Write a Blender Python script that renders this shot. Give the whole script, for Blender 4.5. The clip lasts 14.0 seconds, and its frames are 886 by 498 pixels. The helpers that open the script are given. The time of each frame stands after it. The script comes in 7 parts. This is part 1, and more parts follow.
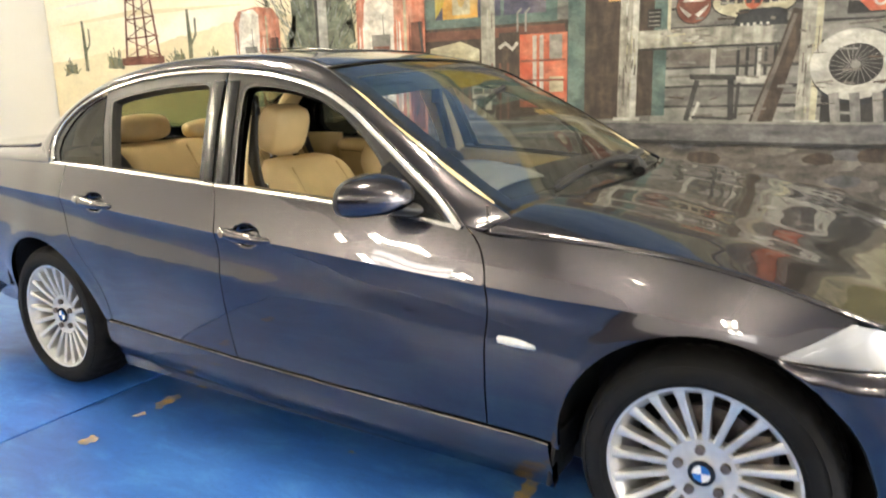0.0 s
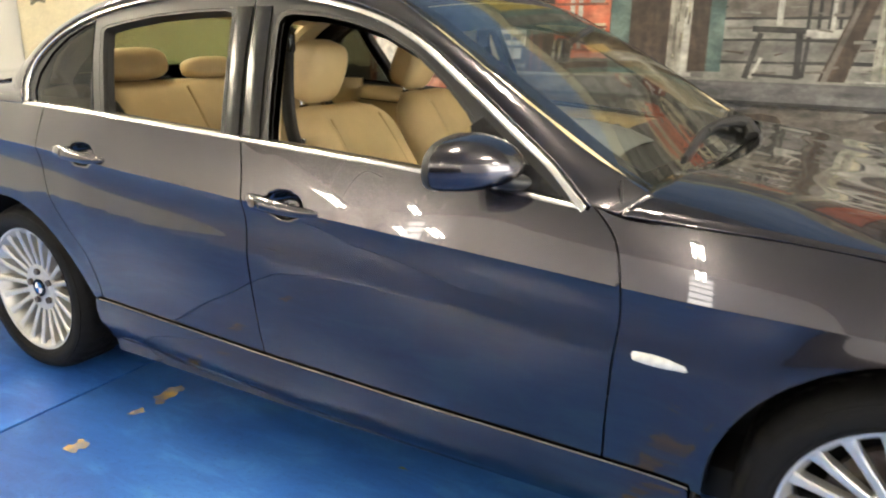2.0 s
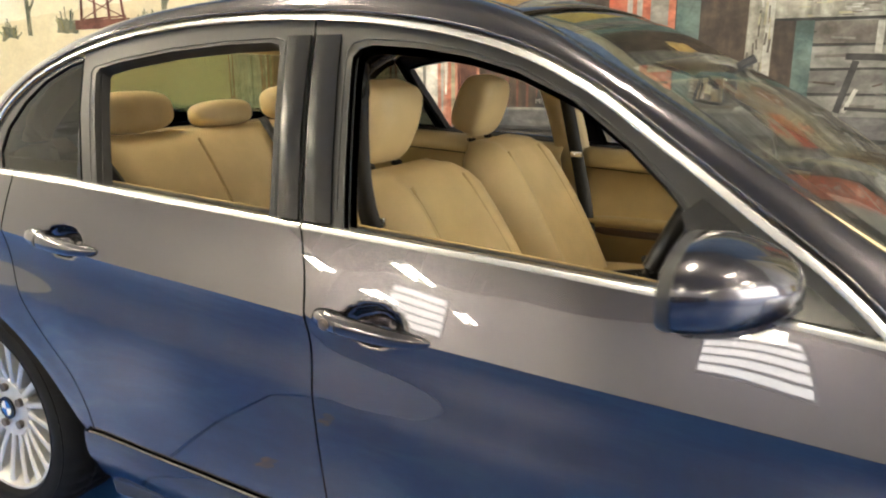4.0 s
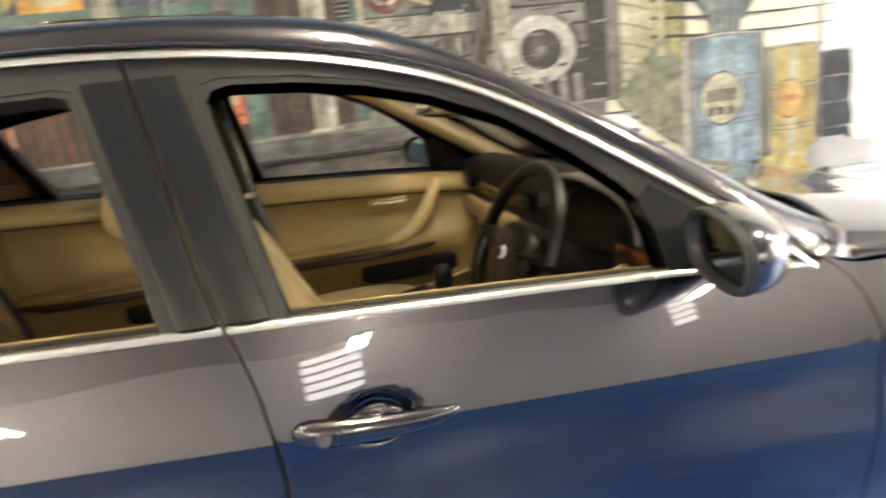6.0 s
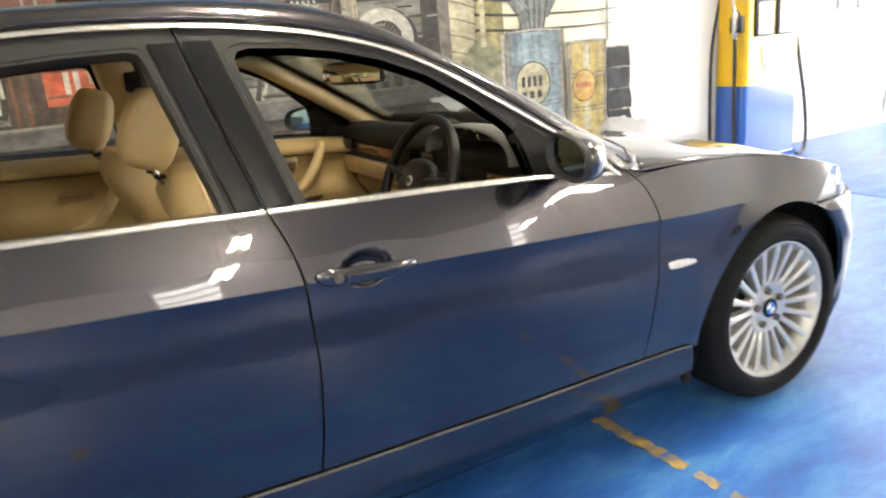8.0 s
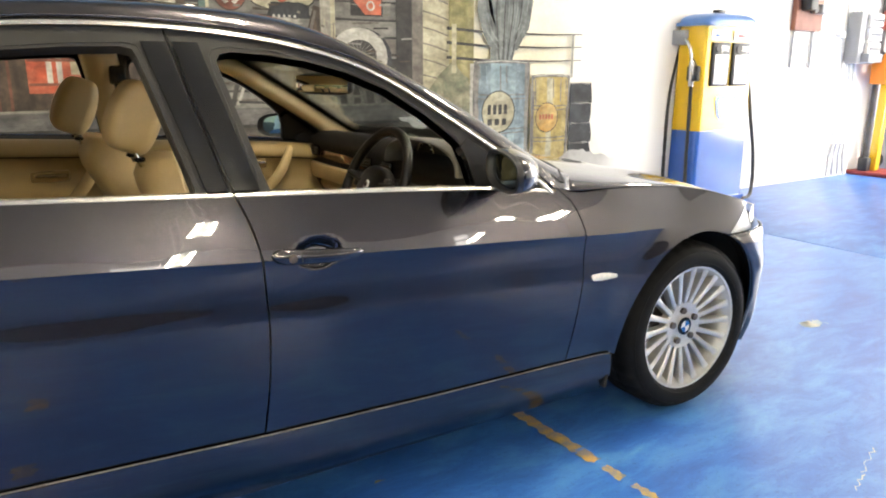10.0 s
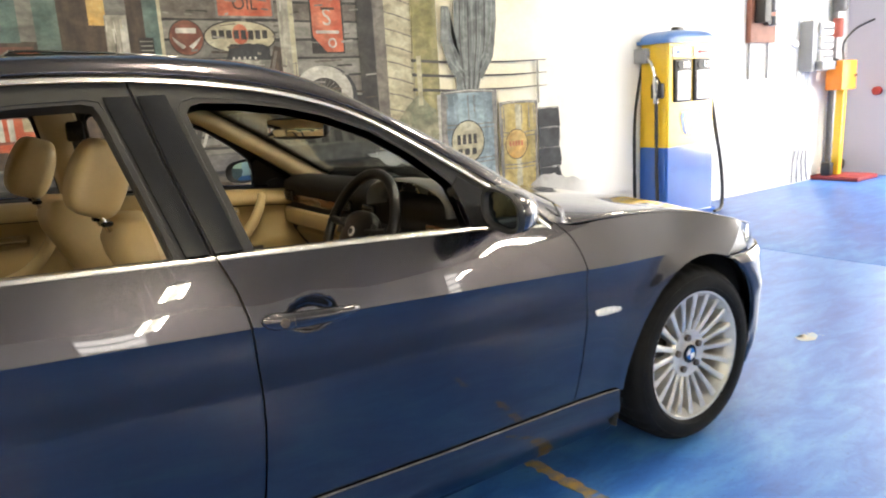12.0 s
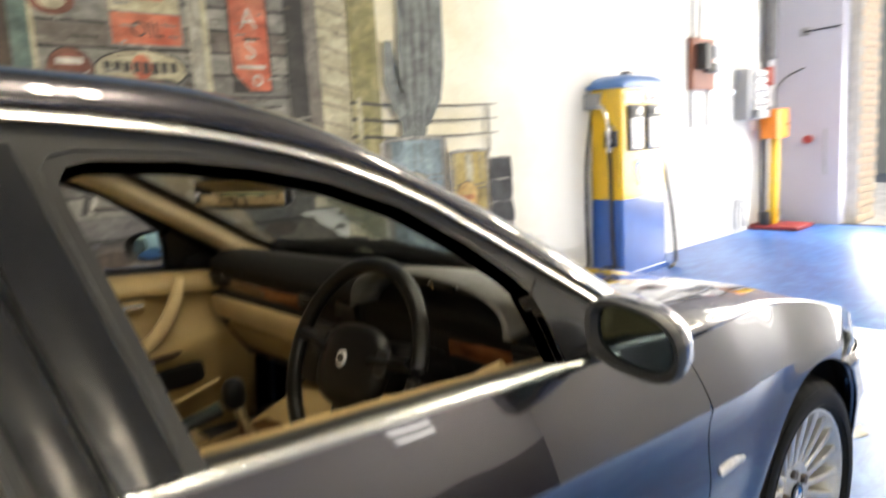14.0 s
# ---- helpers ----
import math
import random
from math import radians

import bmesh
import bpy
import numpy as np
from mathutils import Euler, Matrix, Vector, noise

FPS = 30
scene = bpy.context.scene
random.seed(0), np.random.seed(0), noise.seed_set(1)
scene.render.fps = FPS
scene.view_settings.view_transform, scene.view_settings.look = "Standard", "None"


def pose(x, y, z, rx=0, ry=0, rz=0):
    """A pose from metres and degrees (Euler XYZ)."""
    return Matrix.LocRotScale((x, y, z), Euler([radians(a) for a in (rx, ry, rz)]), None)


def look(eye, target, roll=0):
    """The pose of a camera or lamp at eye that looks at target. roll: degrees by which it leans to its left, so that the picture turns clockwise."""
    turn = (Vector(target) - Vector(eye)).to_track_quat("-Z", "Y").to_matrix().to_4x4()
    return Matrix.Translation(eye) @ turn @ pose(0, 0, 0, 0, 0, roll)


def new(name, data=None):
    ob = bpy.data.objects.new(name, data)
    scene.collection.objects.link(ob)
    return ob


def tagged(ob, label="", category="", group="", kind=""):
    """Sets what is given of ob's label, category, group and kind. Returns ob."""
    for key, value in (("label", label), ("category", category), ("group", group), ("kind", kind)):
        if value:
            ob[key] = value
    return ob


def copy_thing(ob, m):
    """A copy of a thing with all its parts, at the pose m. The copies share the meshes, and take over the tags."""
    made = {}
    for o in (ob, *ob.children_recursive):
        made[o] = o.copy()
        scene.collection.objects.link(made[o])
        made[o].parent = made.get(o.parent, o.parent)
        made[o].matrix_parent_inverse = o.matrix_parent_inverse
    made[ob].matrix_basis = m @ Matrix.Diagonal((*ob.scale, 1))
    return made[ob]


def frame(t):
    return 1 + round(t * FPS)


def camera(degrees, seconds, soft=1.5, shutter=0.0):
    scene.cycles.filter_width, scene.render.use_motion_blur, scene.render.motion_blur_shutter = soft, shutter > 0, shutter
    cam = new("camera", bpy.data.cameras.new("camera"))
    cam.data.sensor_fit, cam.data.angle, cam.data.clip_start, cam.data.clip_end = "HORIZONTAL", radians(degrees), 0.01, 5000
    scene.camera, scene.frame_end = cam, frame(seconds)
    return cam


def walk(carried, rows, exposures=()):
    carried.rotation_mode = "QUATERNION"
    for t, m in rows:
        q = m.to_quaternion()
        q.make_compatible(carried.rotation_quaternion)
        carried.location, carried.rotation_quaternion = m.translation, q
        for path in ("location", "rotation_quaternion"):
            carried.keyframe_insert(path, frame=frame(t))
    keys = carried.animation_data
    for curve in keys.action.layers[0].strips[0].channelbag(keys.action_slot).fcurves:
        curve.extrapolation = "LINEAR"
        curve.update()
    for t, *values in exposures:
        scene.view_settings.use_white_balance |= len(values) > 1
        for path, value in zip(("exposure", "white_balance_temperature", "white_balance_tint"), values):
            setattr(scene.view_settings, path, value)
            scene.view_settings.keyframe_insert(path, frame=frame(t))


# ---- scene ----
cam = camera(62.8, 14.0, soft=2.0, shutter=0.6)
PATH = [
    (0, (0.26, -2.528, 1.271), (-0.732, -0.848, 0.828), -1.7),
    (0.5, (0.187, -2.437, 1.261), (-0.821, -0.755, 0.868), -0.6),
    (1, (-0.01, -2.355, 1.236), (-0.927, -0.639, 0.774), -0.8),
    (1.5, (-0.17, -2.329, 1.252), (-1.025, -0.584, 0.78), -1.3),
    (2, (-0.26, -2.265, 1.234), (-1.162, -0.573, 0.665), 0.4),
    (2.5, (-0.391, -2.085, 1.232), (-1.368, -0.417, 0.72), -0.2),
    (3, (-0.56, -1.941, 1.237), (-1.494, -0.217, 0.844), 0.1),
    (3.2, (-0.616, -1.92, 1.24), (-1.532, -0.204, 0.774), -0.3),
    (5.3, (-1.373, -1.778, 1.256), (-1.77, 0.125, 0.79), -5.6),
    (5.5, (-1.476, -1.776, 1.285), (-1.578, 0.162, 0.801), -4.1),
    (6, (-1.619, -1.782, 1.274), (-1.107, 0.089, 0.791), -6.3),
    (6.5, (-1.696, -1.867, 1.286), (-0.891, -0.083, 0.875), -3.9),
    (7, (-1.814, -2.055, 1.278), (-1.025, -0.276, 0.817), -5.5),
    (7.5, (-1.945, -2.146, 1.294), (-1.109, -0.393, 0.814), -3.5),
    (8, (-2.1, -2.224, 1.262), (-1.127, -0.565, 0.714), -4.9),
    (8.5, (-2.157, -2.345, 1.259), (-1.087, -0.759, 0.678), -0.3),
    (9, (-2.172, -2.449, 1.253), (-1.115, -0.824, 0.758), -0.0),
    (11.5, (-2.179, -2.454, 1.249), (-1.092, -0.847, 0.765), 0.0),
    (12, (-2.164, -2.296, 1.271), (-1.015, -0.713, 0.855), -3.3),
    (12.5, (-2.1, -2.168, 1.258), (-0.961, -0.585, 0.816), -3.2),
    (13, (-1.979, -1.971, 1.279), (-0.903, -0.33, 0.89), -3.1),
    (13.5, (-1.922, -1.766, 1.253), (-0.79, -0.174, 0.825), -1.5),
    (14, (-1.887, -1.475, 1.288), (-0.518, -0.05, 0.982), -3.1),
]
EXPOSURES = [(0.0, 0.42), (1.0, 0.36), (2.0, 0.34), (3.2, 0.33), (5.5, 0.34), (6.0, 0.40), (6.5, 0.36), (7.5, 0.34), (8.0, 0.4), (8.5, 0.38), (9.0, 0.28), (12.0, 0.06), (14.0, -0.16)]
walk(cam, [(t, look(eye, target, roll)) for t, eye, target, roll in PATH], EXPOSURES)

from mathutils.geometry import delaunay_2d_cdt

# ------------------------------------------------------------------ light
world = bpy.data.worlds.new("sky")
scene.world = world
world.use_nodes = True
wt = world.node_tree
sky = wt.nodes.new("ShaderNodeTexSky")
sky.sky_type = "NISHITA"
sky.sun_disc = False
sky.sun_elevation = radians(48)
sky.sun_rotation = radians(60)
wt.links.new(sky.outputs["Color"], wt.nodes["Background"].inputs["Color"])
wt.nodes["Background"].inputs["Strength"].default_value = 0.15
sun = new("sun", bpy.data.lights.new("sun", "SUN"))
sun.data.energy, sun.data.angle, sun.data.color = 5.0, radians(0.6), (1.0, 0.95, 0.88)
sun.matrix_world = look((20, -14, 24), (9, 0, 0))
door_light = new("door_daylight", bpy.data.lights.new("door_daylight", "AREA"))
door_light.data.shape, door_light.data.size, door_light.data.size_y = "RECTANGLE", 4.4, 3.0
door_light.data.energy, door_light.data.color = 475, (1.0, 0.95, 0.88)
door_light.matrix_world = look((7.55, -0.85, 1.75), (0, -0.85, 1.2))
TUBE_POWER = 178.0

# ------------------------------------------------------------------ materials
def material(name, color, rough=0.5, metal=0.0, coat=0.0, var=0.0, scale=6.0, bump=0.0, bscale=80.0, second=None, spec=0.5, coat_rough=0.03, coat_ior=1.5, emit=0.0, alpha=1.0, lo=0.4, hi=0.65, detail=6.0, stretch=(1, 1, 1), rvar=0.0):
    """Principled surface whose colour wanders between two tones over two scales, with fine relief."""
    m = bpy.data.materials.new(name)
    m.use_nodes = True
    t = m.node_tree
    b = t.nodes["Principled BSDF"]
    b.inputs["Base Color"].default_value = (*color, 1)
    b.inputs["Roughness"].default_value = rough
    b.inputs["Metallic"].default_value = metal
    b.inputs["Coat Weight"].default_value = coat
    b.inputs["Coat Roughness"].default_value = coat_rough
    b.inputs["Specular IOR Level"].default_value = spec
    b.inputs["Coat IOR"].default_value = coat_ior
    if emit:
        b.inputs["Emission Color"].default_value = (*color, 1)
        b.inputs["Emission Strength"].default_value = emit
    if var or bump or second or rvar:
        co = t.nodes.new("ShaderNodeTexCoord")
        mp = t.nodes.new("ShaderNodeMapping")
        mp.inputs["Scale"].default_value = stretch
        t.links.new(co.outputs["Object"], mp.inputs["Vector"])
        n1 = t.nodes.new("ShaderNodeTexNoise")
        n1.inputs["Scale"].default_value, n1.inputs["Detail"].default_value = scale, detail
        t.links.new(mp.outputs["Vector"], n1.inputs["Vector"])
        n2 = t.nodes.new("ShaderNodeTexNoise")
        n2.inputs["Scale"].default_value, n2.inputs["Detail"].default_value = bscale, 4
        t.links.new(mp.outputs["Vector"], n2.inputs["Vector"])
        if var or second:
            ramp = t.nodes.new("ShaderNodeValToRGB")
            other = second or tuple(min(1, c * (1 + var)) for c in color)
            base = color if second else tuple(c * (1 - var) for c in color)
            ramp.color_ramp.elements[0].position, ramp.color_ramp.elements[0].color = lo, (*base, 1)
            ramp.color_ramp.elements[1].position, ramp.color_ramp.elements[1].color = hi, (*other, 1)
            mixf = t.nodes.new("ShaderNodeMath")
            mixf.operation = "MULTIPLY_ADD"
            mixf.inputs[1].default_value, mixf.inputs[2].default_value = 0.25, -0.125
            add = t.nodes.new("ShaderNodeMath")
            t.links.new(n2.outputs["Fac"], mixf.inputs[0])
            t.links.new(n1.outputs["Fac"], add.inputs[0])
            t.links.new(mixf.outputs[0], add.inputs[1])
            t.links.new(add.outputs[0], ramp.inputs["Fac"])
            t.links.new(ramp.outputs["Color"], b.inputs["Base Color"])
        if bump:
            bp = t.nodes.new("ShaderNodeBump")
            bp.inputs["Strength"].default_value, bp.inputs["Distance"].default_value = bump, 0.002
            t.links.new(n2.outputs["Fac"], bp.inputs["Height"])
            t.links.new(bp.outputs["Normal"], b.inputs["Normal"])
        if rvar:
            mr = t.nodes.new("ShaderNodeMapRange")
            mr.inputs["To Min"].default_value, mr.inputs["To Max"].default_value = max(0.02, rough - rvar), rough + rvar
            t.links.new(n1.outputs["Fac"], mr.inputs["Value"])
            t.links.new(mr.outputs["Result"], b.inputs["Roughness"])
    return m


def glass(name, tint, rough=0.0, gloss=0.07, edge=0.80):
    """Thin clear pane: mostly see-through, with a Fresnel gloss."""
    m = bpy.data.materials.new(name)
    m.use_nodes = True
    t = m.node_tree
    t.nodes.remove(t.nodes["Principled BSDF"])
    tr, gl, mix, lw, pw, fr = (t.nodes.new("ShaderNode" + k) for k in ("BsdfTransparent", "BsdfGlossy", "MixShader", "LayerWeight", "Math", "Math"))
    tr.inputs["Color"].default_value = (*tint, 1)
    gl.inputs["Roughness"].default_value = rough
    lw.inputs["Blend"].default_value = 0.5
    pw.operation, fr.operation = "POWER", "MULTIPLY_ADD"
    pw.inputs[1].default_value = 4.0
    fr.inputs[1].default_value, fr.inputs[2].default_value = edge, gloss
    t.links.new(lw.outputs["Facing"], pw.inputs[0])
    t.links.new(pw.outputs[0], fr.inputs[0])
    t.links.new(fr.outputs[0], mix.inputs[0])
    t.links.new(tr.outputs[0], mix.inputs[1])
    t.links.new(gl.outputs[0], mix.inputs[2])
    t.links.new(mix.outputs[0], t.nodes["Material Output"].inputs["Surface"])
    return m


PAINT = material("graphite_metallic_paint", (0.046, 0.0425, 0.0490), 0.255, 1.0, 1.0, var=0.03, scale=300, bump=0.004, bscale=900, coat_rough=0.015, coat_ior=1.56)


def wavy(m, scale, depth):
    """Slow waves in a pressed and lacquered panel, under its fine relief."""
    t = m.node_tree
    co, n, bp = (t.nodes.new("ShaderNode" + k) for k in ("TexCoord", "TexNoise", "Bump"))
    n.inputs["Scale"].default_value, n.inputs["Detail"].default_value = scale, 0.0
    bp.inputs["Strength"].default_value, bp.inputs["Distance"].default_value = 1.0, depth
    t.links.new(co.outputs["Object"], n.inputs["Vector"])
    t.links.new(n.outputs["Fac"], bp.inputs["Height"])
    fine = t.nodes["Principled BSDF"].inputs["Normal"].links[0].from_node
    t.links.new(bp.outputs["Normal"], fine.inputs["Normal"])
    t.links.new(bp.outputs["Normal"], t.nodes["Principled BSDF"].inputs["Coat Normal"])


wavy(PAINT, 4.0, 0.007)
CHROME = material("satin_chrome", (0.74, 0.73, 0.71), 0.27, 1.0)
BRIGHT = material("polished_chrome", (0.8, 0.8, 0.8), 0.06, 1.0)
PILLAR_GLOSS = material("gloss_black_pillar", (0.008, 0.008, 0.0085), 0.20, 0.0, 0.0, spec=0.50)
BLACKTRIM = material("black_trim", (0.010, 0.010, 0.0105), 0.22, 0.0, 0.0, spec=0.40)
RUBBER = material("black_rubber", (0.012, 0.012, 0.012), 0.55, var=0.15, scale=20)
TYRE = material("tyre_rubber", (0.006, 0.0058, 0.0058), 0.7, spec=0.2, var=0.25, scale=14, bump=0.2, bscale=120)
ALLOY = material("silver_alloy", (0.60, 0.585, 0.55), 0.33, 0.55, 0.4, var=0.05, scale=40, bump=0.02, bscale=300)
IRON = material("brake_iron", (0.16, 0.13, 0.11), 0.5, 0.7, var=0.3, scale=30)
DARK = material("underbody_black", (0.012, 0.012, 0.013), 0.8, var=0.1, scale=10)
LEATHER = material("beige_leather", (0.54, 0.405, 0.205), 0.47, var=0.06, scale=9, bump=0.25, bscale=260)
LEATHER_D = material("tan_door_vinyl", (0.345, 0.246, 0.104), 0.5, var=0.06, scale=7, bump=0.2, bscale=220)
HEADLINER = material("beige_headliner", (0.62, 0.50, 0.30), 0.9, var=0.05, scale=12, bump=0.3, bscale=400)
DASH = material("black_dash_vinyl", (0.008, 0.0076, 0.0076), 0.55, spec=0.25, var=0.1, scale=20, bump=0.3, bscale=350)
WHEEL_LEATHER = material("black_leather", (0.007, 0.0066, 0.0066), 0.30, spec=0.32, var=0.1, scale=20, bump=0.2, bscale=300)
WOOD = material("burr_wood", (0.10, 0.032, 0.012), 0.2, 0, 0.8, scale=9, bscale=40, second=(0.21, 0.08, 0.03), stretch=(1, 1, 3))
TRIM_SHADE = material("dark_brown_trim_shade", (0.030, 0.014, 0.007), 0.4, var=0.2, scale=14, bump=0.1, bscale=200)
CARPET = material("beige_carpet", (0.27, 0.19, 0.10), 0.95, var=0.15, scale=40, bump=0.6, bscale=300)
SCREEN = glass("clear_windscreen", (0.90, 0.93, 0.90), 0.0, 0.075, 0.80)
TINT = glass("green_tinted_glass", (0.48, 0.54, 0.41))
DARKTINT = glass("dark_quarter_glass", (0.05, 0.055, 0.045), 0.0, 0.032, 0.60)
MIRROR = material("blue_mirror_glass", (0.32, 0.52, 0.64), 0.02, 1.0)
# near mirror's copy of the glass, its dark reflection put into the tint
MIRROR_DARKENED = material("mirror_glass_dark_reflection", (0.085, 0.115, 0.135), 0.02, 1.0)
AMBER = material("clear_indicator_lens", (0.75, 0.73, 0.66), 0.15, 0, 0.8, var=0.1, scale=60, bump=0.3, bscale=200)
WHITE_PART = material("white_enamel", (0.8, 0.8, 0.8), 0.3)
BLUE_PART = material("blue_enamel", (0.03, 0.16, 0.5), 0.25)
ORANGE_GLOW = material("orange_needle", (0.9, 0.12, 0.02), 0.4, emit=0.6)

# ------------------------------------------------------------------ mesh helpers
def mesh_object(name, verts, faces, mat, parent=None, label="", smooth=True, normals=None):
    me = bpy.data.meshes.new(name)
    me.from_pydata([tuple(v) for v in verts], [], faces)
    me.update()
    if smooth:
        me.polygons.foreach_set("use_smooth", [True] * len(me.polygons))
    if normals is not None:
        me.normals_split_custom_set_from_vertices([tuple(n) for n in normals])
    if isinstance(mat, (list, tuple)):
        for k in mat:
            me.materials.append(k)
    else:
        me.materials.append(mat)
    ob = new(name, me)
    if parent is not None:
        ob.parent = parent
    if label:
        ob["label"] = label
    return ob


def part(name, bm, mat, parent, label="", smooth=True, sharp=35):
    """Links a bmesh as one mesh object under a thing or part."""
    bmesh.ops.recalc_face_normals(bm, faces=bm.faces)
    me = bpy.data.meshes.new(name)
    if smooth:
        for f in bm.faces:
            f.smooth = True
        for e in bm.edges:
            if len(e.link_faces) == 2 and e.calc_face_angle(0) > radians(sharp):
                e.smooth = False
    bm.to_mesh(me)
    bm.free()
    me.materials.append(mat)
    ob = new(name, me)
    if parent is not None:
        ob.parent = parent
    if label:
        ob["label"] = label
    return ob


def empty(name, m=None, **tags):
    ob = new(name)
    ob.empty_display_size = 0.2
    if m is not None:
        ob.matrix_world = m
    return tagged(ob, **tags)


def box_bm(sx, sy, sz, at=(0, 0, 0), bevel=0.0, turn=None, seg=2, bm=None):
    own = bmesh.new()
    bmesh.ops.create_cube(own, size=1.0)
    bmesh.ops.scale(own, vec=(sx, sy, sz), verts=own.verts)
    if bevel:
        bmesh.ops.bevel(own, geom=list(own.edges), offset=bevel, segments=seg, affect="EDGES", profile=0.5)
    if turn is not None:
        bmesh.ops.transform(own, matrix=turn, verts=own.verts)
    bmesh.ops.translate(own, vec=at, verts=own.verts)
    if bm is None:
        return own
    return join_bm(bm, own)


def join_bm(bm, own):
    tmp = bpy.data.meshes.new("tmp")
    own.to_mesh(tmp)
    own.free()
    bm.from_mesh(tmp)
    bpy.data.meshes.remove(tmp)
    return bm


def cyl_bm(r, depth, axis="z", at=(0, 0, 0), seg=24, r2=None, bevel=0.0, bm=None):
    own = bmesh.new()
    bmesh.ops.create_cone(own, cap_ends=True, segments=seg, radius1=r, radius2=r if r2 is None else r2, depth=depth)
    if bevel:
        bmesh.ops.bevel(own, geom=[e for e in own.edges if e.calc_face_angle(0) > 1.0], offset=bevel, segments=2, affect="EDGES")
    if axis == "y":
        bmesh.ops.rotate(own, matrix=Matrix.Rotation(radians(90), 3, "X"), verts=own.verts)
    if axis == "x":
        bmesh.ops.rotate(own, matrix=Matrix.Rotation(radians(90), 3, "Y"), verts=own.verts)
    bmesh.ops.translate(own, vec=at, verts=own.verts)
    return own if bm is None else join_bm(bm, own)


def blob_bm(sx, sy, sz, at=(0, 0, 0), p=3.5, turn=None, seg=28, rows=16, bm=None):
    """Cushion shape: a superellipsoid, boxier as p grows."""
    own = bmesh.new()
    bmesh.ops.create_uvsphere(own, u_segments=seg, v_segments=rows, radius=1.0)
    for v in own.verts:
        c = Vector((abs(v.co.x), abs(v.co.y), abs(v.co.z)))
        k = (c.x ** p + c.y ** p + c.z ** p) ** (-1 / p)
        v.co = Vector((v.co.x * k * sx / 2, v.co.y * k * sy / 2, v.co.z * k * sz / 2))
    if turn is not None:
        bmesh.ops.transform(own, matrix=turn, verts=own.verts)
    bmesh.ops.translate(own, vec=at, verts=own.verts)
    return own if bm is None else join_bm(bm, own)


def loft_bm(rings, closed=True, caps=True, bm=None):
    """Skin over a row of rings with equal numbers of points."""
    own = bmesh.new()
    vs = [[own.verts.new(p) for p in r] for r in rings]
    n = len(rings[0])
    for a, b in zip(vs, vs[1:]):
        for i in range(n if closed else n - 1):
            j = (i + 1) % n
            own.faces.new((a[i], a[j], b[j], b[i]))
    if caps and closed:
        own.faces.new(list(reversed(vs[0])))
        own.faces.new(vs[-1])
    return own if bm is None else join_bm(bm, own)


def tube_bm(points, r, seg=8, bm=None, flat=1.0):
    """A round or flattened bar swept along points."""
    pts = [Vector(p) for p in points]
    rings = []
    up = Vector((0, 0, 1))
    for i, p in enumerate(pts):
        d = (pts[min(i + 1, len(pts) - 1)] - pts[max(i - 1, 0)]).normalized()
        a = d.cross(up)
        a = a.normalized() if a.length > 1e-3 else Vector((1, 0, 0))
        b = a.cross(d).normalized()
        rr = r[i] if isinstance(r, (list, tuple)) else r
        rings.append([p + a * math.cos(k * math.tau / seg) * rr + b * math.sin(k * math.tau / seg) * rr * flat for k in range(seg)])
    return loft_bm(rings, True, True, bm)


def curve(points, smooth=0.03):
    """A smooth function through (x, value) pairs, straight beyond the ends."""
    xs, ys = np.array(sorted(points)).T
    pad = 4 * smooth
    gx = np.linspace(xs[0] - pad, xs[-1] + pad, 1600)
    s0, s1 = (ys[1] - ys[0]) / (xs[1] - xs[0]), (ys[-1] - ys[-2]) / (xs[-1] - xs[-2])
    gy = np.interp(gx, xs, ys)
    gy = np.where(gx < xs[0], ys[0] + (gx - xs[0]) * s0, np.where(gx > xs[-1], ys[-1] + (gx - xs[-1]) * s1, gy))
    step = gx[1] - gx[0]
    w = max(1, int(smooth / step))
    k = np.hanning(2 * w + 3)
    k /= k.sum()
    gy2 = np.convolve(np.pad(gy, len(k) // 2, mode="edge"), k, "valid")
    return lambda x: np.interp(x, gx, gy2)


def path3(points, n):
    """n points along a smooth curve through the given ones (Catmull-Rom by chord length)."""
    p = np.array(points, float)
    d = np.r_[0, np.cumsum(np.linalg.norm(np.diff(p, axis=0), axis=1))]
    m = np.gradient(p, d, axis=0)
    out = []
    for s in np.linspace(0, d[-1], n):
        i = min(max(np.searchsorted(d, s) - 1, 0), len(d) - 2)
        h = d[i + 1] - d[i]
        u = (s - d[i]) / h
        out.append((2 * u**3 - 3 * u**2 + 1) * p[i] + (u**3 - 2 * u**2 + u) * h * m[i] + (-2 * u**3 + 3 * u**2) * p[i + 1] + (u**3 - u**2) * h * m[i + 1])
    return np.array(out)


def inside(poly, pts):
    x, y = pts[:, 0], pts[:, 1]
    hit = np.zeros(len(pts), bool)
    for (x0, y0), (x1, y1) in zip(poly, np.roll(poly, -1, axis=0)):
        if y0 != y1:
            cross = (y0 > y) != (y1 > y)
            hit ^= cross & (x < (x1 - x0) * (y - y0) / (y1 - y0) + x0)
    return hit


def densify(poly, step):
    out = []
    p = np.array(poly, float)
    for a, b in zip(p, np.roll(p, -1, axis=0)):
        n = max(1, int(np.linalg.norm(b - a) / step))
        out += [a + (b - a) * k / n for k in range(n)]
    return np.array(out)


def nearest2(pts, marks):
    """Squared distance from each point to the nearest mark."""
    out = np.empty(len(pts))
    for i in range(0, len(pts), 256):
        out[i : i + 256] = ((pts[i : i + 256, None, :] - marks[None]) ** 2).sum(2).min(1)
    return out


